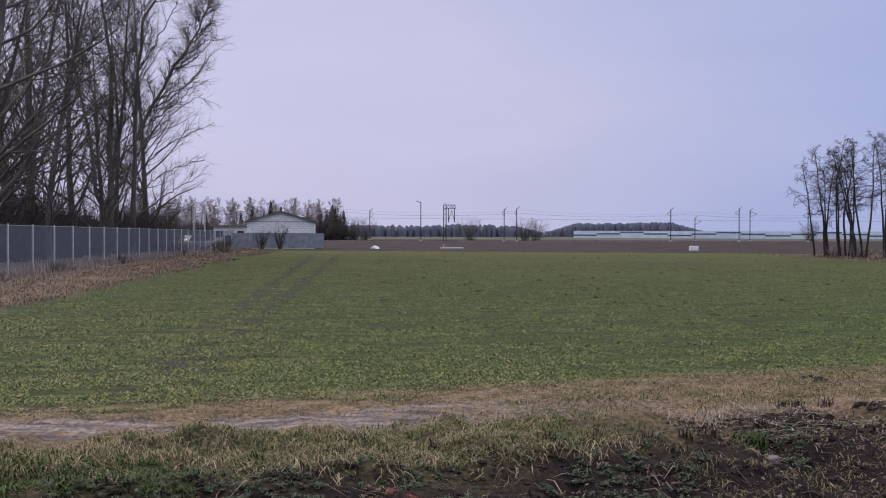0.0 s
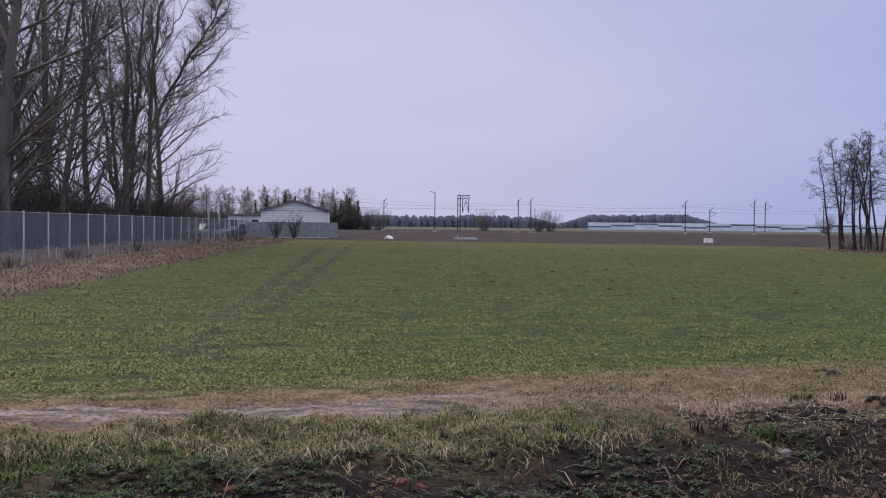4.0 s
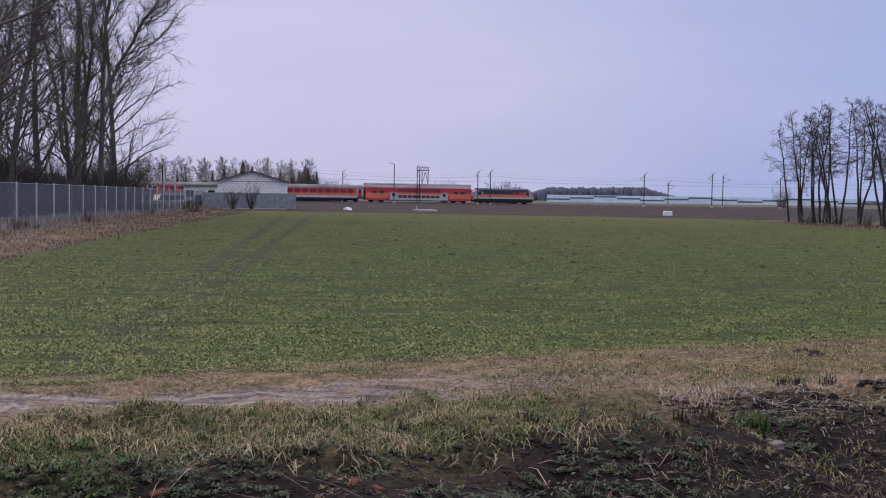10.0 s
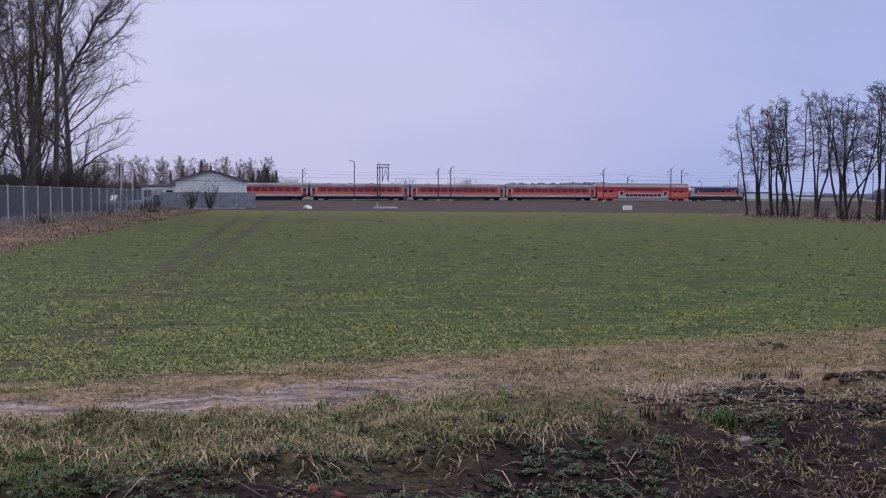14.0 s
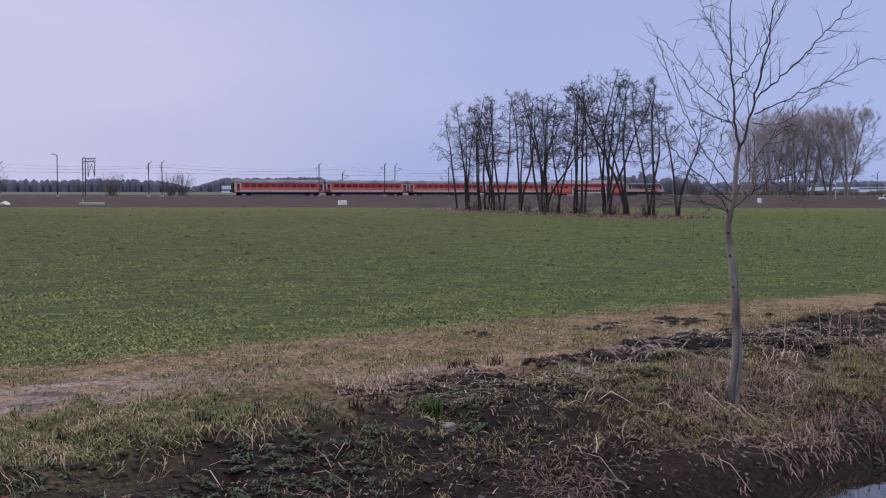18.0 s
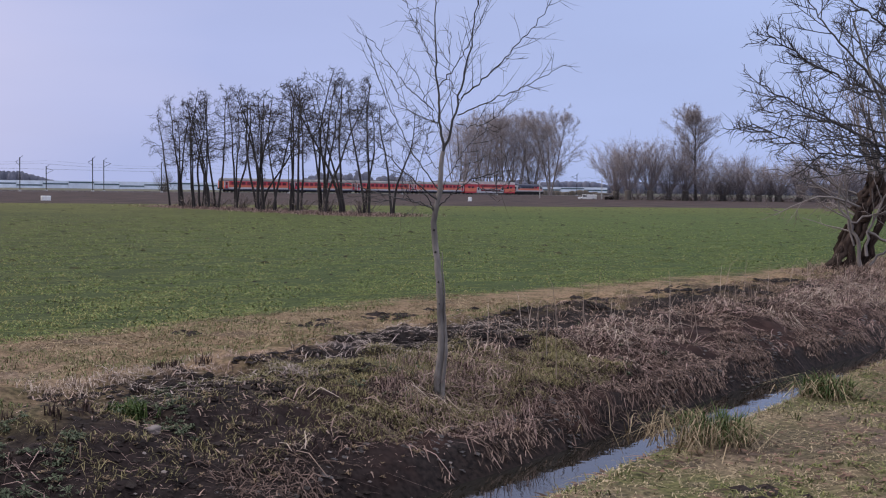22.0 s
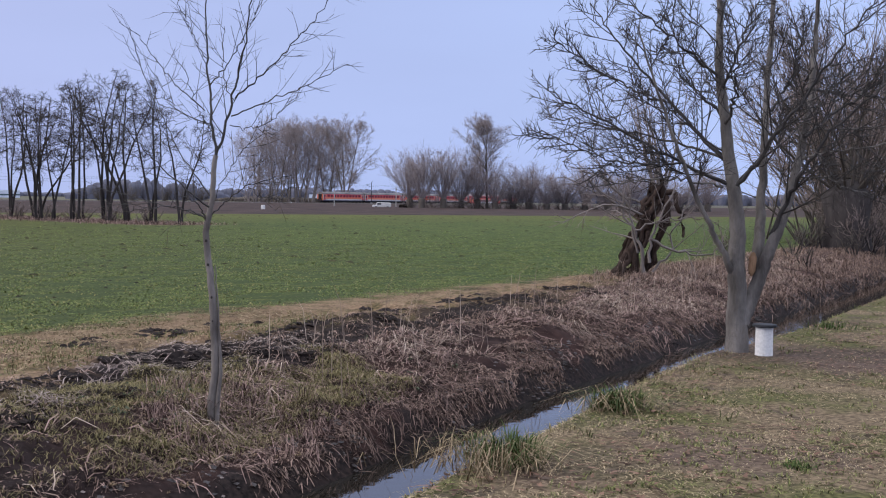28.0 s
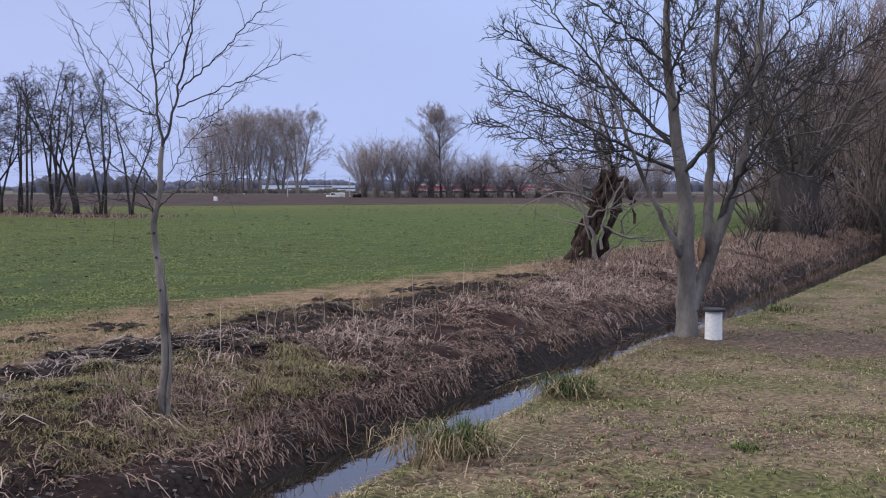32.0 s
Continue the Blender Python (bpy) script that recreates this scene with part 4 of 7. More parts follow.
for s, off, top, lamp in ((-16.7, 8, 7.6, False), (-6.4, -3.6, 9.3, True), (14.4, -3.8, 7.9, False), (17.6, -3.8, 8.1, False), (58.5, -3.8, 8.2, False),
                          (71.6, 9, 6.4, False), (77.6, -3.8, 8.6, False), (87.3, 8, 8.5, False), (97.5, -3.8, 8.0, False), (140, -3.8, 8.2, False),
                          (186, -3.8, 8.2, False), (232, -3.8, 8.2, False), (278, -3.8, 8.2, False), (324, -3.8, 8.2, False), (-60, -3.8, 8.2, False), (-105, -3.8, 8.2, False)):
    mast(s, off, top, lamp=lamp)

gantry = new("signal_gantry")
gantry.matrix_world = rail_pose(1.0, -2.6)
tagged(gantry, "dark steel signal gantry with a hanging ladder frame", "gantry")
bm = bmesh.new()
for x in (-1.5, -0.9):
    add_box(bm, x - 0.09, x + 0.09, -0.1, 0.1, -0.2, 8.9)
for z in np.arange(1.0, 8.9, 1.3):
    rod(bm, (-1.5, 0, z), (-0.9, 0, z + 0.6), 0.04)
part("column", bm, M_DARKSTEEL, gantry)
bm = bmesh.new()
for z in (8.0, 8.8):
    add_box(bm, -1.5, 1.5, -0.09, 0.09, z - 0.07, z + 0.07)
for x in (-0.6, 0.1, 0.8):
    rod(bm, (x, 0, 8.0), (x + 0.35, 0, 8.8), 0.05)
    rod(bm, (x + 0.35, 0, 8.8), (x + 0.7, 0, 8.0), 0.05)
part("beam", bm, M_DARKSTEEL, gantry)
bm = bmesh.new()
for x in (-0.3, 1.2):
    add_box(bm, x - 0.08, x + 0.08, -0.08, 0.08, 4.6, 8.0)
rod(bm, (-0.3, 0, 4.7), (0.5, 0, 7.6), 0.06)
rod(bm, (1.2, 0, 4.7), (0.5, 0, 7.6), 0.06)
part("signal_frame", bm, M_DARKSTEEL, gantry)

wires = []
for off, z in ((0, 5.6), (0, 7.0), (4, 5.6), (4, 7.1), (-3.8, 7.6)):
    q = np.arange(-900, 1300, 46.0)
    for a in q:
        f = np.linspace(0, 1, 7)
        sag = (0.8 if z > 6 else 0.05) * 4 * f * (1 - f)
        pts = [R0 + RU * (a + 46 * t) + RV * off for t in f]
        wires.append(np.array([(p.x, p.y, z - g, 0.013) for p, g in zip(pts, sag)]))
tagged(new("overhead_wires", tubes("overhead_wires", wires, M_DARKSTEEL, 3)), "thin overhead railway wires between the masts", "wire", kind="stuff")


# ---- train ----
def arch(w, z0, z1, zr, n=6):
    """Body section: straight sides from z0 to z1, arched roof to zr."""
    pts = [(-w, z0), (-w, z1)]
    for k in range(1, n):
        a = math.pi * k / n
        pts.append((-w * math.cos(a), z1 + (zr - z1) * math.sin(a)))
    return pts + [(w, z1), (w, z0)]


def bogie(parent, x):
    b = part("bogie", box_bm(x - 1.7, x + 1.7, -1.15, 1.15, 0.35, 0.85, 0.08), M_UNDER, parent)
    for dx in (-1.25, 1.25):
        bm = bmesh.new()
        for y in (-0.78, 0.78):
            rod(bm, (x + dx, y - 0.07, 0.46), (x + dx, y + 0.07, 0.46), 0.46, sides=16)
        rod(bm, (x + dx, -0.75, 0.46), (x + dx, 0.75, 0.46), 0.08)
        part("wheelset", bm, M_UNDER, b)
    return b


def buffers(parent, xs, L):
    for x in xs:
        for y in (-0.87, 0.87):
            part("buffer", rod(bmesh.new(), (x, y, 1.05), (x + (0.5 if x > -L / 2 else -0.5), y, 1.05), 0.2, sides=10), M_UNDER, parent)


def side_boxes(name, xs, w, z0, z1, y, material, parent, label="", depth=0.03):
    for x in xs:
        for sg in (-1, 1):
            a, b = sorted((sg * y, sg * (y + depth)))
            part(name, box_bm(x - w / 2, x + w / 2, a, b, z0, z1), material, parent, label)


def coach(L=24.3):
    root = new("passenger_coach")
    tagged(root, "red and orange single-deck passenger coach with grey roof", "train coach", "coaches of the train")
    extrude_profile("body", [(-1.42, 0.95), (-1.42, 3.15), (1.42, 3.15), (1.42, 0.95)], -L, 0, M_ORANGE, root)
    extrude_profile("roof", arch(1.43, 3.15, 3.2, 4.02, 10), -L + 0.02, -0.02, M_TRAINROOF, root, "dull grey arched roof")
    extrude_profile("window_band", [(-1.435, 2.12), (-1.435, 3.17), (1.435, 3.17), (1.435, 2.12)], -L + 1.9, -1.9, M_RED, root, "deep red window band")
    extrude_profile("sill_strip", [(-1.44, 0.98), (-1.44, 1.42), (1.44, 1.42), (1.44, 0.98)], -L + 0.1, -0.1, M_SILVER, root, "pale grey sill strip")
    extrude_profile("skirt", [(-1.43, 0.72), (-1.43, 0.97), (1.43, 0.97), (1.43, 0.72)], -L + 0.3, -0.3, M_NAVY, root, "navy blue skirt")
    for x in (-0.75, -L + 0.75):
        side_boxes("end_panel", [x], 1.5, 1.0, 3.1, 1.425, M_SILVER, root, "light grey end panel", 0.015)
        side_boxes("door", [x + (-0.1 if x > -5 else 0.1)], 0.85, 1.15, 3.0, 1.442, M_RED, root)
        side_boxes("door_window", [x + (-0.1 if x > -5 else 0.1)], 0.5, 2.05, 2.85, 1.475, M_GLASS, root)
    n = 11
    side_boxes("window", [-3.1 - k * (L - 6.2) / (n - 1) for k in range(n)], 1.2, 2.22, 2.95, 1.437, M_REDGLASS, root)
    side_boxes("window_sill", [-3.1 - k * (L - 6.2) / (n - 1) for k in range(n)], 1.0, 2.0, 2.12, 1.437, M_RED, root, "red dip below the window")
    for k in range(4):
        part("roof_vent", box_bm(-4.2 - k * 5.2, -3.5 - k * 5.2, -0.3, 0.3, 3.98, 4.14, 0.04), M_TRAINROOF, root)
    part("underframe", box_bm(-L + 4.6, -4.6, -1.3, 1.3, 0.22, 0.93, 0.05), M_UNDER, root)
    part("gangway", box_bm(-0.02, 0.24, -0.7, 0.7, 1.1, 3.2), M_UNDER, root)
    part("gangway", box_bm(-L - 0.24, -L + 0.02, -0.7, 0.7, 1.1, 3.2), M_UNDER, root)
    for x in (-2.9, -L + 2.9):
        bogie(root, x)
    buffers(root, (0, -L), L)
    return root


def double_decker(L=26.4):
    root = new("double_deck_coach")
    tagged(root, "red and orange double-deck coach with pale stepped lower windows", "train coach", "coaches of the train")
    extrude_profile("body", [(-1.4, 0.5), (-1.4, 3.5), (1.4, 3.5), (1.4, 0.5)], -L, 0, M_RED, root)
    extrude_profile("roof", arch(1.335, 4.18, 4.2, 4.6, 10), -L + 0.02, -0.02, M_TRAINROOF, root, "dull grey roof")
    extrude_profile("roof_side", [(-1.408, 3.52), (-1.408, 3.75), (-1.34, 4.2), (1.34, 4.2), (1.408, 3.75), (1.408, 3.52)], -L + 0.03, -0.03, M_CREAM, root, "cream upper side under the roof")
    for a, b in ((-5.6, -0.05), (-L + 0.05, -L + 5.6)):
        extrude_profile("end_band", [(-1.412, 1.0), (-1.412, 2.3), (1.412, 2.3), (1.412, 1.0)], a, b, M_ORANGE, root, "orange lower end panel")
    extrude_profile("middle_band", [(-1.412, 1.8), (-1.412, 2.42), (1.412, 2.42), (1.412, 1.8)], -L + 5.6, -5.6, M_ORANGE, root, "orange middle band")
    extrude_profile("lower_side", [(-1.42, 0.48), (-1.42, 2.0), (1.42, 2.0), (1.42, 0.48)], -L + 6.0, -6.0, M_SILVER, root, "silver lower side")
    extrude_profile("skirt", [(-1.425, 0.42), (-1.425, 0.62), (1.425, 0.62), (1.425, 0.42)], -L + 5.0, -5.0, M_NAVY, root, "dark skirt")
    n = 9
    xs = [-8.6 - k * (L - 17.2) / (n - 1) for k in range(n)]
    side_boxes("lower_window", xs, 1.0, 1.12, 1.78, 1.422, M_REDGLASS, root)
    side_boxes("upper_window", xs, 1.15, 2.72, 3.2, 1.414, M_REDGLASS, root)
    side_boxes("end_window", (-2.2, -3.9, -L + 2.2, -L + 3.9), 1.1, 2.2, 2.75, 1.416, M_GLASS, root)
    side_boxes("door", (-6.9, -L + 6.9), 1.3, 0.66, 2.5, 1.424, M_SILVER, root, "pale double doors")
    side_boxes("door_window", (-6.9, -L + 6.9), 0.75, 1.5, 2.3, 1.456, M_GLASS, root)
    for x in (-2.9, -L + 2.9):
        bogie(root, x)
    buffers(root, (0, -L), L)
    return root


def locomotive(L=15.9):
    root = new("electric_locomotive")
    tagged(root, "red and navy electric locomotive with raised pantograph pulling the train", "locomotive")
    bm = bmesh.new()
    prof = [(0.0, 0.9), (-0.12, 1.9), (-0.75, 3.0), (-0.95, 3.45), (-L + 0.95, 3.45), (-L + 0.75, 3.0), (-L + 0.12, 1.9), (-L, 0.9)]
    a = [bm.verts.new((x, -1.45, z)) for x, z in prof]
    b = [bm.verts.new((x, 1.45, z)) for x, z in prof]
    for i in range(len(prof)):
        j = (i + 1) % len(prof)
        bm.faces.new((a[i], a[j], b[j], b[i]))
    bm.faces.new(a[::-1])
    bm.faces.new(b)
    bmesh.ops.recalc_face_normals(bm, faces=bm.faces[:])
    bmesh.ops.bevel(bm, geom=[e for e in bm.edges if abs(e.verts[0].co.y - e.verts[1].co.y) < 0.01], offset=0.12, segments=2, affect="EDGES")
    part("body", bm, M_LOCOGREY, root, "weathered grey body shell")
    extrude_profile("eaves", [(-1.468, 2.95), (-1.468, 3.42), (1.468, 3.42), (1.468, 2.95)], -L + 1.5, -1.5, M_NAVY, root, "dark navy upper side")
    extrude_profile("roof", arch(1.3, 3.4, 3.45, 3.85, 6), -L + 1.3, -1.3, M_NAVY, root, "dark navy roof")
    extrude_profile("side_band", [(-1.470, 1.62), (-1.470, 2.28), (1.470, 2.28), (1.470, 1.62)], -L + 1.4, -1.2, M_ORANGE, root, "orange-red side band")
    extrude_profile("upper_band", [(-1.462, 2.3), (-1.462, 2.95), (1.462, 2.95), (1.462, 2.3)], -L + 2.6, -5.4, M_NAVY, root, "dark navy upper band")
    extrude_profile("front_band", [(-1.462, 2.3), (-1.462, 2.95), (1.462, 2.95), (1.462, 2.3)], -5.38, -2.4, M_RED, root, "red panel behind the cab")
    extrude_profile("skirt", [(-1.465, 0.45), (-1.465, 1.22), (1.465, 1.22), (1.465, 0.45)], -L + 0.3, -0.3, M_UNDER, root)
    extrude_profile("sill_band", [(-1.466, 1.24), (-1.466, 1.6), (1.466, 1.6), (1.466, 1.24)], -L + 0.3, -0.3, M_SILVER, root, "pale grey lower side")
    side_boxes("engine_room_window", [-4.5 - k * 1.75 for k in range(5)], 1.1, 2.42, 2.85, 1.464, M_GLASS, root)
    side_boxes("cab_side_window", (-1.75, -L + 1.75), 0.9, 2.15, 2.9, 1.455, M_GLASS, root)
    for x, sg in ((-0.42, 1), (-L + 0.42, -1)):
        for y in (-0.68, 0.68):
            bm = box_bm(-0.03, 0.03, -0.55, 0.55, -0.42, 0.42)
            part("windscreen", bm, M_GLASS, root, "", pose(x, y, 2.5, 0, -30 * sg, 0))
        for y in (-0.95, 0.95):
            part("headlight", rod(bmesh.new(), (x + 0.2 * sg, y, 1.45), (x + 0.42 * sg, y, 1.45), 0.14), M_WHITE, root, "round pale headlight")
    part("underframe", box_bm(-L + 1.0, -1.0, -1.3, 1.3, 0.28, 0.9, 0.05), M_UNDER, root)
    for x, sg in ((0.0, 1), (-L, -1)):
        part("cab_front_band", box_bm(-0.05, 0.05, -1.3, 1.3, -0.38, 0.38), M_RED, root, "red band across the cab front", pose(x - 0.02 * sg, 0, 1.55, 0, -7 * sg, 0))
    for x in (-3.4, -L + 3.4):
        bogie(root, x)
    buffers(root, (0, -L), L)
    p = part("pantograph", rod(bmesh.new(), (-L + 3.4, -0.4, 3.85), (-L + 4.6, 0, 4.6), 0.05), M_DARKSTEEL, root, "raised pantograph")
    bm = rod(bmesh.new(), (-L + 4.6, 0, 4.6), (-L + 3.5, 0, 5.1), 0.05)
    rod(bm, (-L + 3.5, -0.8, 5.1), (-L + 3.5, 0.8, 5.1), 0.06)
    part("collector", bm, M_DARKSTEEL, p)
    part("folded_pantograph", rod(bmesh.new(), (-3.2, 0, 4.0), (-5.2, 0, 4.05), 0.08), M_DARKSTEEL, root)
    return root


TRAIN = [(locomotive(), 0.0), (double_decker(), 16.3)]
first = coach()
TRAIN.append((first, 43.2))
for k in (1, 2, 3):
    TRAIN.append((copy_thing(first, Matrix()), 43.2 + 24.8 * k))
# seconds, place of the locomotive's nose along the line
NOSE = ((0.0, -134.0), (4.0, -69.0), (7.0, -19.6), (9.0, 13.4), (11.0, 46.8), (13.0, 83.0), (15.5, 127.8), (17.0, 158.5), (19.0, 198.6), (21.0, 239.8), (23.0, 282.5), (26.0, 349.0), (29.0, 417.0), (32.0, 486.0))


def motions():
    for ob, back in TRAIN:
        walk(ob, [(t, rail_pose(s - back, 0, RAIL_Z)) for t, s in NOSE])


# ---- hall and yard at the far end of the fence ----
HALL = pose(-18.1, 125.0, 0, 0, 0, 6)
hall = new("storage_hall")
hall.matrix_world = HALL
tagged(hall, "whitewashed block storage hall with a low gabled roof", "building")
W2, HD, HE, HR = 3.75, 13.0, 3.05, 4.2
bm = bmesh.new()
q = [(-W2, 0), (W2, 0), (W2, HE), (0, HR - 0.1), (-W2, HE)]
a = [bm.verts.new((x, 0, z)) for x, z in q]
b = [bm.verts.new((x, HD, z)) for x, z in q]
for i in range(5):
    j = (i + 1) % 5
    bm.faces.new((a[i], b[i], b[j], a[j]))
bm.faces.new(a)
bm.faces.new(b[::-1])
bmesh.ops.recalc_face_normals(bm, faces=bm.faces[:])
part("wall", bm, M_BLOCKWALL, hall)
for sg in (-1, 1):
    bm = bmesh.new()
    c = [(0, HR - 0.08), (sg * (W2 + 0.22), HE - 0.10), (sg * (W2 + 0.22), HE + 0.0), (0, HR + 0.04)]
    a = [bm.verts.new((x, -0.35, z)) for x, z in c]
    b = [bm.verts.new((x, HD + 0.35, z)) for x, z in c]
    for i in range(4):
        j = (i + 1) % 4
        bm.faces.new((a[i], a[j], b[j], b[i]))
    bm.faces.new(a)
    bm.faces.new(b[::-1])
    bmesh.ops.recalc_face_normals(bm, faces=bm.faces[:])
    part("roof_slope", bm, M_ROOF, hall)
part("gable_trim", box_bm(-W2, W2, -0.03, -0.004, HE - 0.07, HE - 0.01), M_ROOF, hall, "dark trim under the gable")
part("ridge_vent", box_bm(-0.1, 0.1, 0.6, 0.8, HR, HR + 0.5), M_DARKSTEEL, hall)

# plain grey panel fence round the hall
for k in range(5):
    f = new("yard_fence_panel")
    f.matrix_world = pose(-22.0 + 2.0 * k, 121.6 + 0.25 * k, 0, 0, 0, 6)
    tagged(f, "grey sheet-metal yard fence panel before the hall", "fence panel", "yard fence panels")
    part("sheet", box_bm(-0.98, 0.98, -0.02, 0.02, 0.1, 1.75), M_STEEL, f)
    part("post", box_bm(-1.02, -0.94, -0.05, 0.05, -0.2, 1.85), M_STEEL, f)

# things in the yard behind the wire fence
cabin = new("site_cabin")
cabin.matrix_world = pose(-25.4, 134, 0, 0, 0, 6)
tagged(cabin, "white flat-roofed site cabin with dark windows in the yard", "cabin")
part("wall", box_bm(-2.0, 2.0, 0, 2.2, 0.1, 2.45), M_WHITE, cabin)
part("roof", box_bm(-2.25, 2.25, -0.3, 2.4, 2.46, 2.66, 0.03), M_ROOF, cabin, "dark flat roof")
for x in (-1.3, 1.2):
    part("window", box_bm(x - 0.4, x + 0.4, -0.03, -0.004, 1.2, 2.0), M_GLASS, cabin)
part("door", box_bm(-0.35, 0.45, -0.04, -0.004, 0.12, 2.1), M_SILVER, cabin, "pale grey door")


def parked_car(at, paint, label):
    root = new("parked_car")
    root.matrix_world = at
    tagged(root, label, "car", "cars parked in the yard")
    part("body", box_bm(-2.1, 2.1, -0.85, 0.85, 0.3, 0.9, 0.12), paint, root)
    bm = box_bm(-1.2, 1.0, -0.75, 0.75, 0.88, 1.42, 0.02)
    for v in bm.verts:
        if v.co.z > 1.2:
            v.co.x *= 0.72
            v.co.y *= 0.9
    part("cabin", bm, M_GLASS, root, "dark glazed cabin")
    part("roof", box_bm(-0.8, 0.65, -0.62, 0.62, 1.425, 1.47, 0.02), paint, root)
    for x in (-1.35, 1.35):
        for y in (-0.8, 0.8):
            w = part("wheel", rod(bmesh.new(), (x, y - 0.09, 0.31), (x, y + 0.09, 0.31), 0.31, sides=14), M_UNDER, root)
            part("hubcap", rod(bmesh.new(), (x, y - 0.1, 0.31), (x, y + 0.1, 0.31), 0.17, sides=10), M_SILVER, w)


parked_car(pose(-27.2, 119, 0, 0, 0, 12), M_WHITE, "white car parked in the yard behind the fence")
parked_car(pose(-23.0, 124, 0, 0, 0, -20), M_NAVY, "dark blue car parked in the yard")
parked_car(pose(-25.6, 116, 0, 0, 0, 40), M_LOCOGREY, "grey car parked in the yard behind the fence")
for x, y, h in ((-32.5, 146.5, 5.0), (-31.2, 147, 5.3)):
    pole = new("utility_pole")
    pole.matrix_world = pose(x, y, 0)
    tagged(pole, "weathered wooden utility pole behind the yard", "pole", "yard poles")
    part("shaft", rod(bmesh.new(), (0, 0, -0.2), (0, 0, h), 0.13, 0.09, sides=8), M_CONCRETE, pole)
    part("cap", rod(bmesh.new(), (0, 0, h), (0, 0, h + 0.12), 0.1, 0.03, sides=8), M_DARKSTEEL, pole)

# ---- wire mesh fence ----
m_mesh = bpy.data.materials.new("wire_mesh")
m_mesh.use_nodes = True
mn, ml = m_mesh.node_tree.nodes, m_mesh.node_tree.links
t_bsdf, t_mix = mn.new("ShaderNodeBsdfTransparent"), mn.new("ShaderNodeMixShader")
mn["Principled BSDF"].inputs["Base Color"].default_value = (0.13, 0.14, 0.175, 1)
mn["Principled BSDF"].inputs["Roughness"].default_value = 0.7
t_mix.inputs[0].default_value = 0.37
ml.new(t_bsdf.outputs[0], t_mix.inputs[1])
ml.new(mn["Principled BSDF"].outputs[0], t_mix.inputs[2])
ml.new(t_mix.outputs[0], mn["Material Output"].inputs["Surface"])
FENCE = [(-15.6, 25.0), (-16.2, 36.0), (-17.6, 52.0), (-19.6, 75.0), (-21.5, 100.0), (-22.9, 120.0)]


def along(poly, step):
    out, carry = [], 0.0
    for (x0, y0), (x1, y1) in zip(poly, poly[1:]):
        L = math.hypot(x1 - x0, y1 - y0)
        t = carry
        while t < L:
            out.append((x0 + (x1 - x0) * t / L, y0 + (y1 - y0) * t / L))
            t += step
        carry = t - L
    return out


fp = along(FENCE, 3.5)
for (x0, y0), (x1, y1) in zip(fp, fp[1:]):
    f = new("mesh_fence_bay")
    ang = math.degrees(math.atan2(y1 - y0, x1 - x0))
    L = math.hypot(x1 - x0, y1 - y0)
    f.matrix_world = pose(x0, y0, 0, 0, 0, ang)
    tagged(f, "grey wire mesh fence bay on steel posts beside dry grass", "fence", "mesh fence bays")
    part("post", rod(bmesh.new(), (0, 0, -0.2), (0, 0, 2.0), 0.04), M_GALV, f)
    part("mesh", box_bm(0.03, L - 0.03, -0.004, 0.004, 0.05, 1.92), m_mesh, f, "fine wire mesh")
    part("top_wire", rod(bmesh.new(), (0, 0, 1.94), (L, 0, 1.94), 0.012, sides=4), M_STEEL, f)

# ---- left grove behind the fence ----
GROVE = ((-24.6, 57, 25, 0.42, 1), (-28.5, 63, 24, 0.44, 1), (-31, 72, 26, 0.4, 2), (-25.2, 68, 19, 0.22, 1),
         (-33, 84, 27, 0.38, 2), (-24.8, 78, 16, 0.2, 1), (-36, 95, 27, 0.4, 1), (-29.5, 97, 22, 0.26, 1), (-27.2, 72, 21, 0.2, 2), (-26.6, 62, 22, 0.22, 1), (-28.6, 104, 24, 0.3, 1), (-31.5, 92, 25, 0.32, 1))
for k, (x, y, h, g, st) in enumerate(GROVE):
    poplar(100 + k, h, g, "tall bare poplar standing behind the wire fence", "poplars behind the fence", pose(x + 1.1, y, 0, 0, 0, 40 * k), stems=st, spread=48, density=1.3 if st == 1 else 1.05, first=0.08, reach=0.28, twig=M_TWIG_MID if k % 3 else M_TWIG_DARK, twig_r=0.010, lift=0.06, twigs=3.2 if y < 80 else 4.2, limb_r=0.034)
rng = np.random.default_rng(91)
edge_stems = [line_pts(q, r, 0.05, rng, 0.05) for r, q in (
    (0.26, [(0, 0, -0.3), (0.1, 0, 4.5), (0.15, 0, 9.3), (0.3, 0, 14.0), (0.9, 0.2, 19.0), (2.6, 0.4, 22.0), (3.0, 0.4, 25.0)]),
    (0.17, [(0.15, 0, 9.0), (1.3, -0.2, 11.5), (3.3, -0.4, 15.2), (5.0, -0.5, 17.8), (6.0, -0.5, 20.5)]),
    (0.36, [(-1.7, 0.3, -0.3), (-1.7, 0.3, 4.0), (-1.75, 0.3, 9.3), (-1.6, 0.2, 15.0), (-2.3, 0.2, 19.5), (-2.6, 0.2, 26.0)]),
    (0.20, [(-1.7, 0.3, 2.0), (-2.8, 0, 5.0), (-3.2, 0, 9.0), (-4.4, -0.2, 14.5), (-5.0, -0.2, 21.0), (-5.2, 0, 25.0)]),
    (0.17, [(-1.7, 0.4, 6.0), (-0.9, 0.6, 10.0), (-0.6, 0.9, 16.0), (-0.2, 1.0, 21.0), (0.2, 1.0, 25.0)]))]
edge_limbs = []
edge_limbs.append(bough(rng, (0.05, 0, 2.8), (2.44, -0.79, 4.86), (5.3, -1, 6.4), 0.075, 0.02, 0.06))
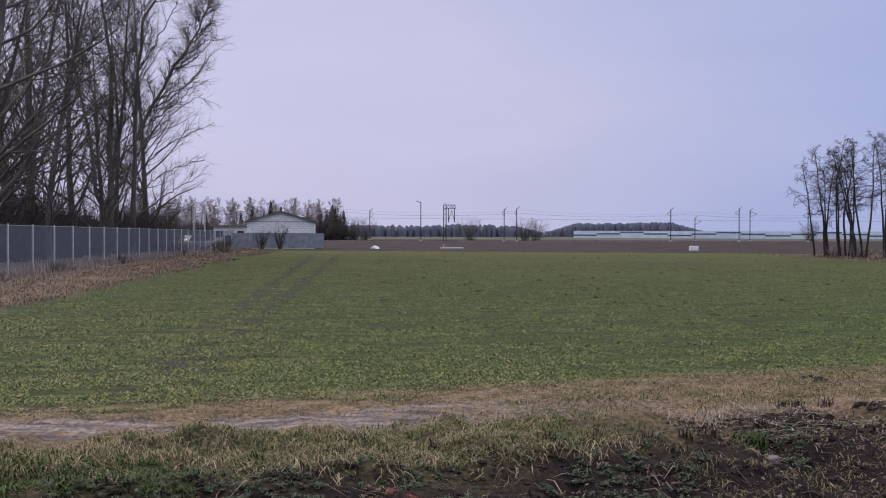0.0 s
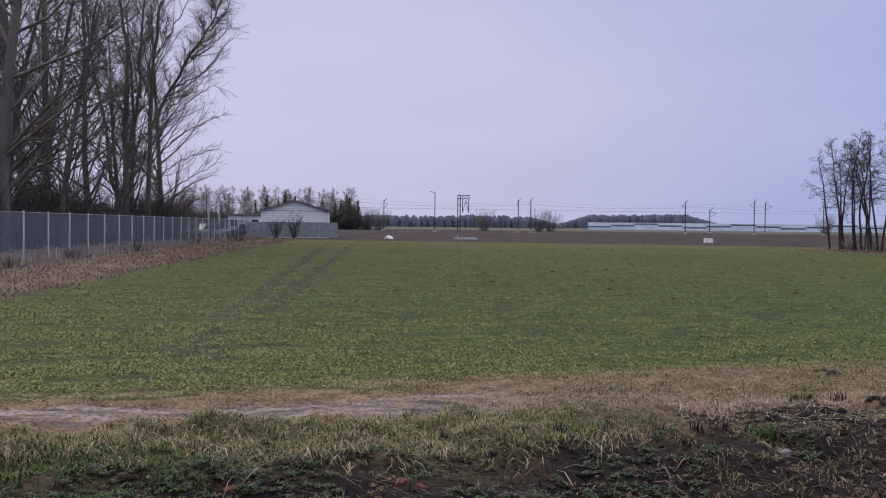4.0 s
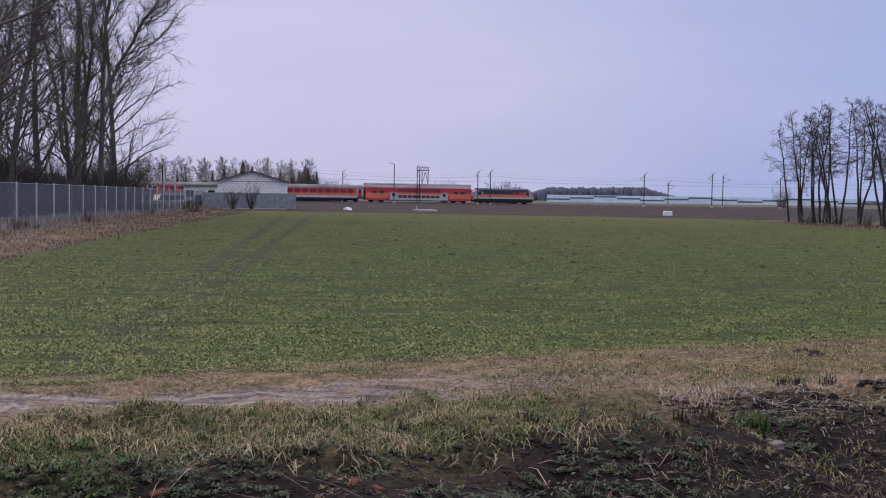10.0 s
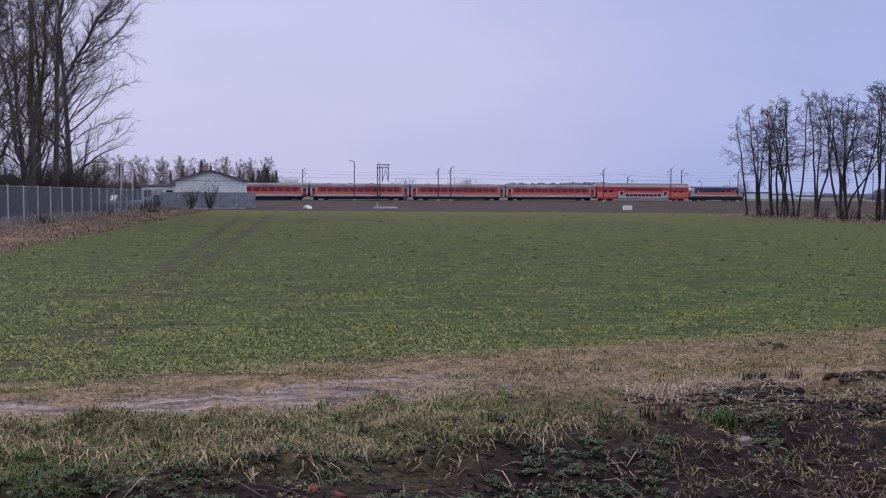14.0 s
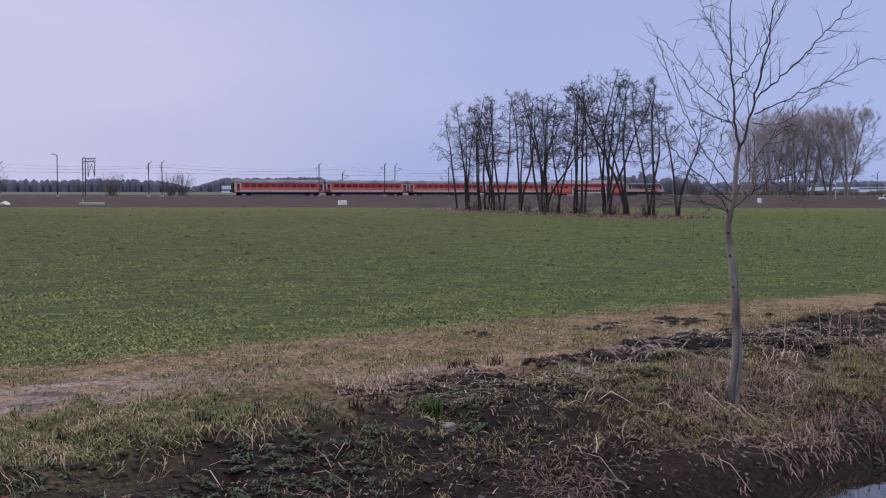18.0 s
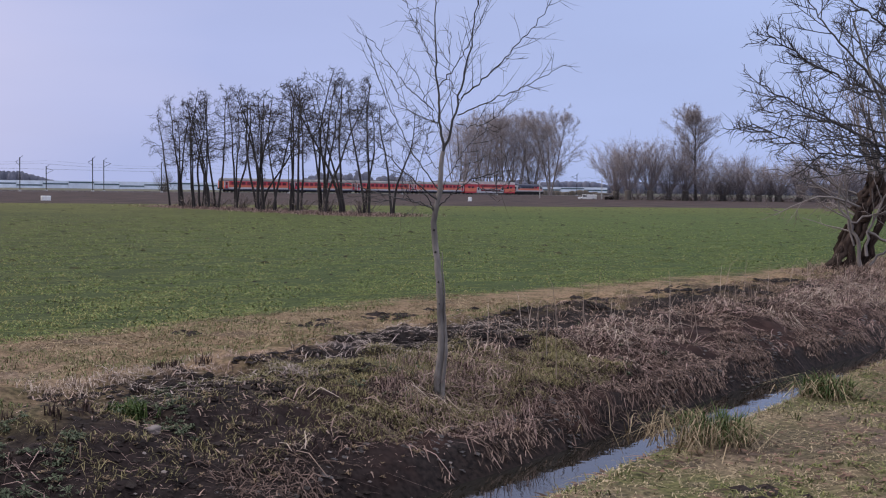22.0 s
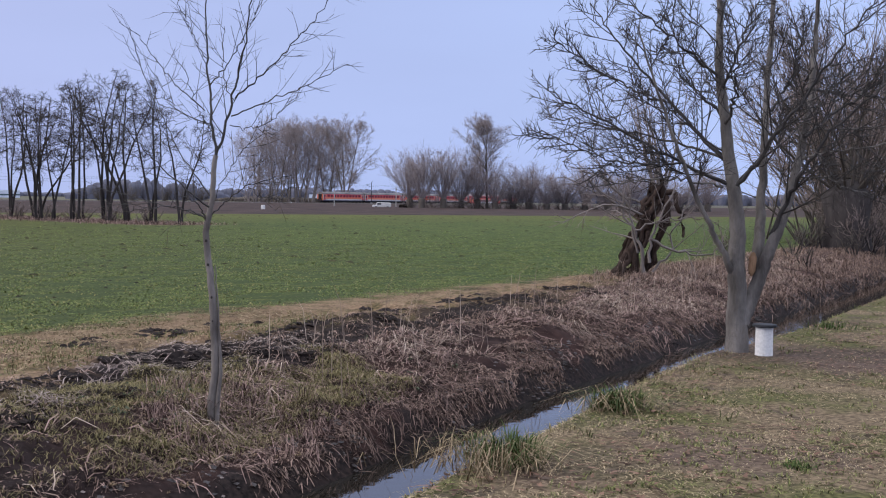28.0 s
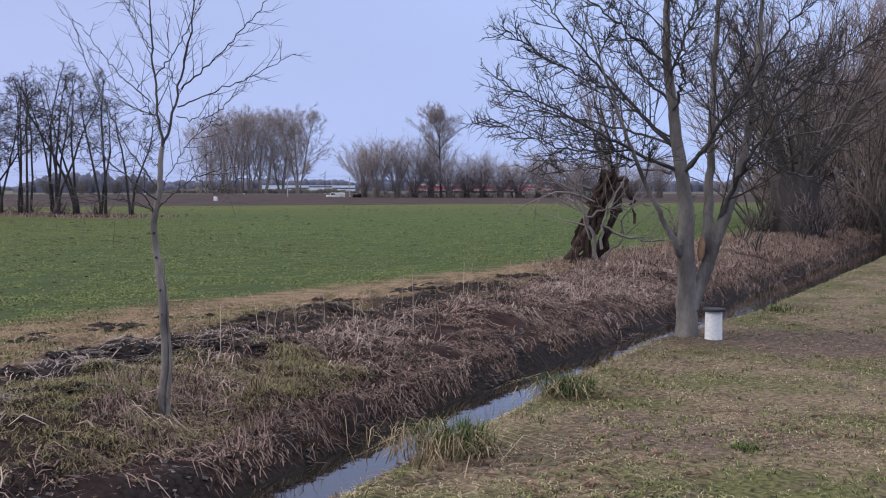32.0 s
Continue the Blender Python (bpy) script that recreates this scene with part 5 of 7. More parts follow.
edge_limbs.append(bough(rng, (0.1, 0, 4.4), (1.96, 0.8, 6.75), (5, 0.9, 7.6), 0.075, 0.02, 0.06))
edge_limbs.append(bough(rng, (0.1, 0, 6), (2.06, -0.81, 8.9), (5.4, -1, 10.2), 0.075, 0.02, 0.06))
edge_limbs.append(bough(rng, (0.15, 0, 7.6), (2.06, 1.01, 11.1), (5.6, 1, 13.2), 0.075, 0.02, 0.06))
edge_limbs.append(bough(rng, (0.6, 0, 10), (3.21, 0.73, 11.97), (5.4, 0.8, 14.4), 0.075, 0.02, 0.06))
edge_limbs.append(bough(rng, (1.8, -0.2, 12.4), (3.98, 0.38, 13.34), (5.6, 0.4, 15.2), 0.075, 0.02, 0.06))
edge_limbs.append(bough(rng, (3, -0.3, 14.8), (5.15, -0.67, 15.53), (6.2, -0.8, 17.6), 0.075, 0.02, 0.06))
edge_limbs.append(bough(rng, (0.4, 0, 14.6), (2.51, 0.97, 18.15), (4.2, 0.8, 22), 0.075, 0.02, 0.06))
edge_limbs.append(bough(rng, (1.3, -0.2, 11.5), (4.62, -1.27, 13.21), (6.4, -1.2, 16.6), 0.075, 0.02, 0.06))
edge_limbs.append(bough(rng, (4.4, -0.4, 17), (6.21, 0.31, 18.3), (6.8, 0.3, 20.6), 0.075, 0.02, 0.06))
l1 = sub_limbs(rng, edge_stems, 20, 0.15, 0.20, 44, 6, 0.10, 0.08, rr=0.36, rmin=0.04)
l2 = sub_limbs(rng, edge_limbs + l1, 7, 0.15, 0.45, 40, 4, 0.11, 0.09, rr=0.55, rmin=0.022)
s1 = strands(edge_limbs + l1 + l2, rng, 5.5, 1.3, 0.013, 42, 0.22)
s2 = strands(second(s1), rng, 2.0, 0.6, 0.009, 42, 0.16)
plant("poplar", edge_stems, edge_limbs + l1 + l2, [s1, s2], M_BARK_POPLAR, M_TWIG_MID, pose(-25.0, 90, 0, 0, 0, 16.5), "tall many-stemmed bare poplar at the open edge of the grove", "poplars behind the fence")
for k in range(24):
    f = k / 23
    x, y, h = -24.0 - 3.5 * f - 2.5 * (k % 3), 56 + 52 * f, 4.2 + 1.6 * math.sin(k * 1.9)
    bush(200 + k, h, 4.5, "bare brown undergrowth shrub beneath the poplars", "undergrowth shrubs", pose(x, y, 0), twig=M_TWIG_DARK, n=60)

for k in range(12):
    bush(230 + k, 4.2 + 1.0 * math.sin(k * 2.2), 5, "tall bare thicket at the back of the grove", "grove thicket", pose(-26.5 - 1.3 * (k % 4), 98 + 1.2 * k, 0), twig=M_TWIG_MID, n=60)

# ---- alder copse in the field ----
rng_c = np.random.default_rng(5)
for k in range(30):
    f = (k + rng_c.uniform(-0.45, 0.45)) / 29
    f = min(max(f + 0.012 * math.sin(k * 2.4), 0), 1)
    x, y = 29.6 + 2.6 * f + rng_c.normal(0, 0.7), 86.5 - 27.5 * f + rng_c.normal(0, 0.5)
    h = float(np.interp(f, (0, 0.1, 0.4, 0.55, 0.72, 0.85, 1), (7.6, 8.6, 8.4, 8.2, 9.2, 9.0, 7.2))) + rng_c.uniform(-0.5, 0.4)
    alder(300 + k, h, "slim bare alder with dark cones in the field copse", "alders of the copse", pose(x, y, 0, 0, 0, 25 * math.sin(k)), lean=rng_c.uniform(-0.10, 0.08))
for k in range(7):
    bush(340 + k, 1.3, 2.2, "low brown scrub at the foot of the alders", "copse scrub", pose(29.5 + 0.5 * k, 84 - 3.8 * k, 0), n=26)

# ---- sapling on the far ditch bank ----
SAP = pose(5.31, 8.22, -0.25, 0, 0, -40)     # local x is to the viewer's right
rng = np.random.default_rng(77)
trunk = [line_pts([(-0.06, 0, -0.34), (-0.05, 0, 0.22), (-0.02, 0, 0.45), (-0.03, 0, 0.67), (-0.04, 0, 0.9), (-0.06, 0, 1.12), (-0.09, 0.01, 1.34), (-0.11, 0.01, 1.56), (-0.08, 0.01, 1.72), (-0.05, 0, 1.85), (-0.05, 0, 2.05), (-0.03, 0, 2.17)], 0.041, 0.019, rng, 0.002),
         line_pts([(-0.03, -0.03, -0.32), (0.0, -0.03, 0.22), (0.02, -0.03, 0.45), (0.01, -0.02, 0.67), (0.0, -0.01, 0.9), (-0.02, 0, 1.12), (-0.03, 0, 1.3)], 0.022, 0.003, rng, 0.003)]
trunk[0][0, 3], trunk[0][1, 3] = 0.052, 0.046
limbs = []
limbs.append(bough(rng, (-0.03, 0, 2.17), (-0.14, 0.02, 2.99), (-0.11, 0.01, 3.84), 0.01247, 0.0026, 0.008))
limbs.append(bough(rng, (-0.04, 0, 2.15), (0.24, -0.02, 2.97), (0.28, -0.02, 3.84), 0.01247, 0.0026, 0.008))
limbs.append(bough(rng, (0.12, -0.01, 2.62), (0.59, -0.39, 2.92), (0.95, -0.48, 3.42), 0.00817, 0.0026, 0.008))
limbs.append(bough(rng, (0.09, -0.01, 2.48), (0.53, 0.23, 2.69), (1.01, 0.12, 2.92), 0.00602, 0.0026, 0.008))
limbs.append(bough(rng, (0.08, -0.01, 2.41), (0.33, 0.34, 2.33), (0.51, 0.36, 2.66), 0.0043, 0.0026, 0.008))
limbs.append(bough(rng, (-0.08, 0.01, 2.72), (0.21, -0.24, 2.98), (0.38, -0.33, 3.4), 0.00645, 0.0026, 0.008))
limbs.append(bough(rng, (-0.12, 0.01, 2.52), (-0.47, 0.23, 2.78), (-0.74, 0.36, 3.17), 0.00559, 0.0026, 0.008))
limbs.append(bough(rng, (-0.11, 0.01, 2.42), (-0.3, -0.3, 2.43), (-0.42, -0.37, 2.75), 0.0043, 0.0026, 0.008))
limbs.append(bough(rng, (-0.1, 0.01, 2.92), (-0.29, 0.19, 3.17), (-0.42, 0.18, 3.52), 0.00473, 0.0026, 0.008))
limbs.append(bough(rng, (-0.07, 0.01, 1.75), (-0.39, -0.36, 2.03), (-0.76, -0.34, 2.47), 0.00774, 0.0026, 0.008))
limbs.append(bough(rng, (-0.06, 0.01, 1.83), (-0.59, 0.4, 2.4), (-0.82, 0.47, 3.23), 0.00731, 0.0026, 0.008))
limbs.append(bough(rng, (-0.11, 0.01, 1.68), (-0.54, 0.42, 1.78), (-1.12, 0.54, 1.9), 0.00602, 0.0026, 0.008))
limbs.append(bough(rng, (-0.1, 0.01, 1.66), (-0.24, -0.33, 1.83), (-0.61, -0.45, 1.71), 0.00516, 0.0026, 0.008))
limbs.append(bough(rng, (-0.1, 0.01, 1.67), (-0.19, -0.22, 1.89), (-0.3, -0.28, 1.83), 0.00731, 0.0026, 0.008))
limbs.append(bough(rng, (-0.06, 0.01, 1.7), (0.19, -0.23, 1.98), (0.6, -0.4, 2.01), 0.00688, 0.0026, 0.008))
limbs.append(bough(rng, (-0.05, 0, 1.8), (0.05, 0.16, 2.17), (0.37, 0.27, 2.42), 0.0043, 0.0026, 0.008))
limbs.append(bough(rng, (0.26, -0.22, 1.93), (0.43, -0.29, 1.73), (0.62, -0.35, 1.93), 0.00387, 0.0026, 0.008))
limbs.append(bough(rng, (-0.05, 0, 2), (-0.27, 0.27, 2.1), (-0.21, 0.37, 2.4), 0.00387, 0.0026, 0.008))
limbs.append(bough(rng, (-0.05, 0, 2.36), (-0.11, -0.4, 2.43), (-0.2, -0.49, 2.84), 0.0043, 0.0026, 0.008))
limbs.append(bough(rng, (0.11, -0.01, 2.6), (-0.08, 0.41, 2.77), (-0.05, 0.51, 3.26), 0.0043, 0.0026, 0.008))
sub = sub_limbs(rng, limbs[:3], 13, 0.10, 0.22, 48, 4, 0.05, 0.06, rr=0.45, rmin=0.0026) + sub_limbs(rng, limbs[3:], 7, 0.22, 0.36, 44, 4, 0.06, 0.07, rr=0.55, rmin=0.0026)
s1 = strands(limbs + sub, rng, 2.6, 0.18, 0.0018, 42, 0.12, 0.25)
# its limbs get the darkened colour of a silhouette on the sky
young = plant("young_tree", trunk, limbs + sub, [s1], M_BARK_YOUNG, M_TWIG_MID, SAP, "young bare tree with smooth grey bark on the ditch bank", "", sides=12, mid=M_BARK_BACKLIT)
for z, x in ((0.86, -0.045), (1.05, -0.055), (1.31, -0.085), (1.50, -0.10)):
    part("knot", rod(bmesh.new(), (x, -0.022, z - 0.006), (x, -0.034, z), 0.012, 0.007, sides=6), M_BARK_DARK, young, "dark branch scar")

# ---- many-stemmed tree beside the white pipe ----
T1 = pose(11.09, 7.31, ground_at(11.09, 7.31), 0, 0, -44.5)
rng = np.random.default_rng(88)
stems = []
stems.append(line_pts([(0.08, 0, -0.15), (0.07, 0, 0.32), (0.07, 0, 0.63), (0.05, 0, 0.93), (0.06, 0, 1.24), (0.03, 0, 1.55), (-0.01, 0, 1.85), (-0.07, 0, 2.16), (-0.1, 0, 2.46), (-0.15, 0, 2.77), (-0.18, 0, 3.07), (-0.18, 0, 3.37), (-0.19, 0, 3.67), (-0.22, 0, 4.22), (-0.25, 0, 4.87)], 0.122, 0.022, rng, 0.004))
stems.append(line_pts([(0.12, 0, 0.3), (0.25, 0.05, 0.62), (0.36, 0.05, 0.93), (0.42, 0, 1.15), (0.52, 0, 1.42), (0.58, 0, 1.64), (0.64, 0, 1.89), (0.74, 0.1, 2.17), (0.79, 0.1, 2.48), (0.86, 0.2, 2.79), (0.87, 0.2, 3.1), (0.92, 0.3, 3.42), (0.93, 0.3, 3.73), (0.96, 0.3, 4.41)], 0.085, 0.018, rng, 0.006))
stems.append(line_pts([(0.29, 0.1, 0.9), (0.34, 0.2, 1.24), (0.36, 0.3, 1.55), (0.41, 0.4, 1.93), (0.44, 0.5, 2.5), (0.49, 0.6, 3.15), (0.52, 0.6, 3.78), (0.56, 0.6, 4.54)], 0.07, 0.02, rng, 0.006))
stems.append(line_pts([(0.02, 0, 0.78), (-0.09, -0.1, 1.06), (-0.22, -0.15, 1.24), (-0.33, -0.2, 1.46), (-0.45, -0.25, 1.67), (-0.59, -0.3, 2.02), (-0.73, -0.35, 2.32), (-0.86, -0.4, 2.67), (-0.99, -0.45, 3.01), (-1.12, -0.5, 3.41)], 0.04, 0.008, rng, 0.006))
for k, r in enumerate((0.150, 0.136, 0.124, 0.116, 0.113, 0.112)):
    stems[0][k, 3] = r
limbs = []
limbs.append(bough(rng, (-0.01, 0, 1.72), (0.57, -0.66, 2.65), (1.26, -0.7, 3.74), 0.03, 0.0055, 0.014))
limbs.append(bough(rng, (-0.07, 0, 1.81), (-1.08, -0.36, 2.23), (-2.05, -0.6, 2.73), 0.023, 0.0055, 0.014))
limbs.append(bough(rng, (-0.09, 0, 2.06), (-0.85, 0.43, 2.86), (-1.52, 0.6, 3.83), 0.027, 0.0055, 0.014))
limbs.append(bough(rng, (-0.11, 0, 1.77), (-0.81, -0.41, 1.93), (-1.63, -0.6, 1.73), 0.014, 0.0055, 0.014))
limbs.append(bough(rng, (-0.19, 0, 2.94), (-0.73, -0.46, 3.29), (-1.36, -0.6, 3.74), 0.02, 0.0055, 0.014))
limbs.append(bough(rng, (-0.15, 0, 2.54), (-0.52, 0.6, 2.95), (-0.6, 0.6, 3.77), 0.017, 0.0055, 0.014))
limbs.append(bough(rng, (-0.06, 0, 2.09), (-0.7, 1.11, 2.4), (-1.96, 1.3, 2.61), 0.017, 0.0055, 0.014))
limbs.append(bough(rng, (-0.59, -0.3, 2.01), (-1.4, -0.8, 1.89), (-2.12, -1, 2.3), 0.012, 0.0055, 0.014))
limbs.append(bough(rng, (-0.69, 0.3, 2.7), (-1.32, 0.71, 2.96), (-1.93, 0.7, 3.46), 0.014, 0.0055, 0.014))
limbs.append(bough(rng, (0.42, 0, 1.26), (0.58, -0.62, 2.36), (1.7, -0.8, 3.1), 0.032, 0.0055, 0.014))
limbs.append(bough(rng, (0.74, 0, 2.32), (1.54, 0.7, 2.85), (2.55, 0.8, 3.51), 0.024, 0.0055, 0.014))
limbs.append(bough(rng, (0.76, 0, 2.47), (1.18, -0.49, 2.25), (1.79, -0.6, 2.55), 0.013, 0.0055, 0.014))
limbs.append(bough(rng, (0.53, -0.4, 2.37), (0.67, -0.68, 2.17), (0.83, -0.75, 1.83), 0.011, 0.0055, 0.014))
limbs.append(bough(rng, (0.73, 0, 2.09), (1.07, -0.71, 2.18), (1.89, -0.8, 2.33), 0.015, 0.0055, 0.014))
limbs.append(bough(rng, (1.13, -0.5, 2.2), (1.22, -0.59, 1.78), (1.57, -0.6, 1.78), 0.009, 0.0055, 0.014))
limbs.append(bough(rng, (0.81, 0, 2.83), (1.37, 0.48, 2.79), (2.13, 0.5, 2.83), 0.013, 0.0055, 0.014))
limbs.append(bough(rng, (0.71, 0, 2.13), (1.13, 0.58, 1.78), (1.88, 0.8, 1.69), 0.011, 0.0055, 0.014))
limbs.append(bough(rng, (-0.15, 0, 2.77), (-0.08, -0.43, 3.21), (0.16, -0.4, 3.78), 0.02, 0.0055, 0.014))
limbs.append(bough(rng, (-0.1, 0, 2.43), (-0.04, -0.63, 2.81), (-0.22, -0.7, 3.56), 0.02, 0.0055, 0.014))
limbs.append(bough(rng, (0.45, 0.5, 2.57), (0.91, 0.85, 3.01), (0.98, 1, 3.72), 0.02, 0.0055, 0.014))
l1 = sub_limbs(rng, stems, 8, 0.40, 0.28, 50, 6, 0.06, 0.06, rr=0.22, rmin=0.010)
droop = (3, 11, 12, 13, 14, 16)
low = [q for i, q in enumerate(limbs) if i in droop]
high = [q for i, q in enumerate(limbs) if i not in droop]
sub = sub_limbs(rng, low, 8, 0.2, 0.34, 46, 5, 0.12, 0.04, rr=0.5, rmin=0.0062) + sub_limbs(rng, high, 20, 0.10, 0.36, 48, 6, 0.07, 0.07, rr=0.45, rmin=0.0072) + sub_limbs(rng, l1, 5, 0.25, 0.42, 44, 5, 0.07, 0.07, rr=0.5, rmin=0.0066)
sub2 = sub_limbs(rng, sub, 8, 0.15, 0.44, 50, 4, 0.09, 0.08, rr=0.65, rmin=0.0046)
s1 = strands(sub2, rng, 1.4, 0.14, 0.0026, 42, 0.2)
# upper limbs and twigs are coloured dark to imitate backlight; low boughs keep grey bark
tree = plant("ditch_tree", stems, high, [s1], M_BARK_GREY, M_TWIG_DARK, T1, "bare many-stemmed tree with grey bark at the ditch edge", "", sides=14, mid=M_BARK_BACKLIT)
for ln in low:
    child("drooping_bough", tubes("drooping_bough", [ln], M_BARK_GREY, 5), tree, "pale drooping lower bough")
child("branchlet_web", tubes("branchlet_web", l1 + sub + sub2, M_BARK_BACKLIT, 3), tree, "thin branchlets darkened as if backlit")["kind"] = "stuff"
bm = bmesh.new()
bmesh.ops.create_icosphere(bm, subdivisions=2, radius=1, matrix=Matrix.Diagonal((0.042, 0.03, 0.135, 1)))
for v in bm.verts:
    v.co.x *= 1 + 0.5 * noise.noise(Vector((3, 1, v.co.z * 22)))
part("torn_bark", bm, M_SCAR, tree, "pale orange torn wood", pose(0.215, -0.035, 0.95, 0, 4, 0))

# ---- white pipe ----
PIPE = (11.11, 6.90)
pipe = new("well_pipe")
pipe.matrix_world = pose(*PIPE, ground_at(*PIPE))
tagged(pipe, "short white well pipe with a dark flat cap in the grass", "pipe")
part("tube", rod(bmesh.new(), (0, 0, -0.1), (0, 0, 0.30), 0.094, 0.09, sides=28), M_WHITE, pipe)
bm = rod(bmesh.new(), (0, 0, 0.30), (0, 0, 0.33), 0.126, sides=28)
bmesh.ops.bevel(bm, geom=bm.edges[:], offset=0.006, segments=1, affect="EDGES")
part("cap", bm, M_DARKSTEEL, pipe, "dark rimmed cap")

# ---- old leaning willow, and the willow thicket further along the ditch ----
def old_willow(at):
    rng = np.random.default_rng(9)
    tr = []
    for k in range(7):      # twisted strands of old split wood, leaning
        a, r = k * 0.9, 0.062 + 0.02 * (k % 3)
        c, sn = math.cos(a), math.sin(a)
        tr.append(line_pts([(0.04 + 0.20 * c, 0.18 * sn, -0.2), (0.15 + 0.17 * c, 0.14 * sn, 0.4), (0.38 + 0.15 * math.cos(a + 0.5), 0.12 * math.sin(a + 0.5), 0.95), (0.60 + 0.12 * math.cos(a + 1), 0.10 * math.sin(a + 1), 1.5), (0.72 + 0.16 * math.cos(a + 1.3), 0.14 * math.sin(a + 1.3), 1.95 + 0.16 * math.sin(k * 2.2))], r, 0.045, rng, 0.055))
    for k in range(3):      # the second leg, beyond the hollow
        tr.append(line_pts([(0.36 + 0.05 * k, 0.05 * k, -0.2), (0.56 + 0.05 * k, 0.03, 0.5), (0.80 + 0.05 * k, 0.0, 1.05), (0.93, 0.03 * k, 1.55), (0.78, 0.02 * k, 1.95)], 0.065, 0.075, rng, 0.035))
    tr.append(line_pts([(0.75, 0, 1.9), (1.08, -0.1, 1.74), (1.22, -0.15, 1.3), (1.24, -0.2, 0.85)], 0.075, 0.03, rng, 0.035))
    rods = []
    for k in range(9):
        a, e = rng.uniform(0, 6.28), rng.uniform(0.1, 0.7)
        rods.append(limb(rng, (0.75 + 0.15 * math.cos(a), 0.15 * math.sin(a), 1.95), (math.cos(a) * e - 0.15, math.sin(a) * e, 1), rng.uniform(0.9, 2.1), 0.028, 0.007, 6, 0.09, 0.05))
    for q, r in (([(0.42, -0.25, -0.1), (0.40, -0.25, 0.6), (0.16, -0.25, 1.05), (-0.1, -0.2, 1.5), (-0.6, -0.1, 1.88), (-1.0, 0, 2.4)], 0.05),
                 ([(0.54, -0.3, 0.3), (0.54, -0.3, 0.8), (0.8, -0.3, 1.4), (1.05, -0.25, 1.9), (1.2, -0.2, 2.5)], 0.035),
                 ([(0.54, -0.3, 0.80), (1.1, -0.35, 0.55), (1.7, -0.4, 0.48), (2.2, -0.4, 0.72)], 0.034),
                 ([(0.22, -0.3, 0.98), (0.66, -0.3, 1.18), (1.2, -0.35, 1.27), (1.8, -0.4, 1.22)], 0.026),
                 ([(0.62, -0.2, 0.1), (0.95, -0.2, 0.5), (1.0, -0.2, 1.0), (1.5, -0.2, 1.8), (1.75, -0.2, 2.6)], 0.03),
                 ([(0.3, -0.2, 0.5), (0.1, -0.2, 1.3), (0.15, -0.2, 2.1), (-0.1, -0.2, 2.9)], 0.03)):
        rods.append(line_pts(q, r, 0.008, rng, 0.03))
    for k in range(5):
        a = rng.uniform(2.2, 4.2)
        rods.append(limb(rng, (0.45, 0, rng.uniform(0.9, 1.7)), (math.cos(a), math.sin(a), 0.5), rng.uniform(1.2, 2.2), 0.028, 0.006, 6, 0.12, -0.02))
    l2 = sub_limbs(rng, rods, 7, 0.25, 0.4, 38, 4, 0.12, 0.04, rr=0.55, rmin=0.008)
    s1 = strands(rods + l2, rng, 4, 0.34, 0.005, 38, 0.15)
    s2 = strands(second(s1), rng, 1.8, 0.2, 0.004, 38, 0.12)
    root = plant("old_willow", tr[:1], rods + l2, [s1, s2], M_BARK_OLD, M_TWIG_RUST, at, "old leaning willow with a split hollow trunk on the bank", "", sides=9, mid=M_TWIG_GREY)
    for ln in tr[1:]:
        child("trunk_strand", tubes("trunk_strand", [ln], M_BARK_OLD, 7), root)
    return root


old_willow(pose(19.7, 15.7, ground_at(19.7, 15.7), 0, 0, -45))
for k, (s, d, h) in enumerate(((42.6, 6.8, 8.0), (52, 4.6, 11.0), (56, 6.0, 11.0), (63, 6.5, 12), (57, 3.0, 11.5), (74, 6.5, 10.5), (64, 1.8, 9.5), (73, 2, 10), (82, 4, 11), (68, 4.5, 10), (54, 9.3, 9.5), (66, 11, 10))):
    x, y = xy_of(s, d)
    if k == 0:
        pollard(400, h, "stout dark willow in the thicket along the ditch", "willow thicket", pose(x, y, ground_at(x, y)), n=44, girth=0.75, wide=1.4, twig=M_TWIG_RUST, bark=M_BARK_DARK, mid=M_TWIG_MID, tr=0.009, per=9, stump=0.24)
    else:
        bush(400 + k, h, h * 0.85, "dense bare willow in the thicket along the ditch", "willow thicket", pose(x, y, ground_at(x, y)), twig=M_TWIG_RUST, n=36, name="willow", per=14, bark=M_TWIG_MID)
srng = np.random.default_rng(46)
for k in range(26):
    x, y = xy_of(42 + 1.4 * k + srng.normal(0, 0.8), 6.2 + srng.normal(0, 1.3))
    h = srng.uniform(0.9, 2.6)
    bush(460 + k, h, h * srng.uniform(0.9, 1.6), "tangled brown scrub beneath the willows", "willow scrub", pose(x, y, ground_at(x, y)), twig=M_TWIG_RUST if k % 3 else M_TWIG_MID, n=int(srng.uniform(10, 30)))
for k in range(10):
    x, y = xy_of(27 + 2.4 * k, 6.6 + 0.8 * math.sin(k * 2.1))
    bush(430 + k, 1.0 + 0.6 * math.sin(k * 1.7), 0.8, "thin leafless scrub on the ditch bank", "bank scrub", pose(x, y, ground_at(x, y)), twig=M_TWIG_MID, n=6)

# ---- far trees ----
def polar(az, dist, z=0.0, rz=0.0):
    return pose(dist * math.sin(radians(az)), dist * math.cos(radians(az)), z, 0, 0, rz)


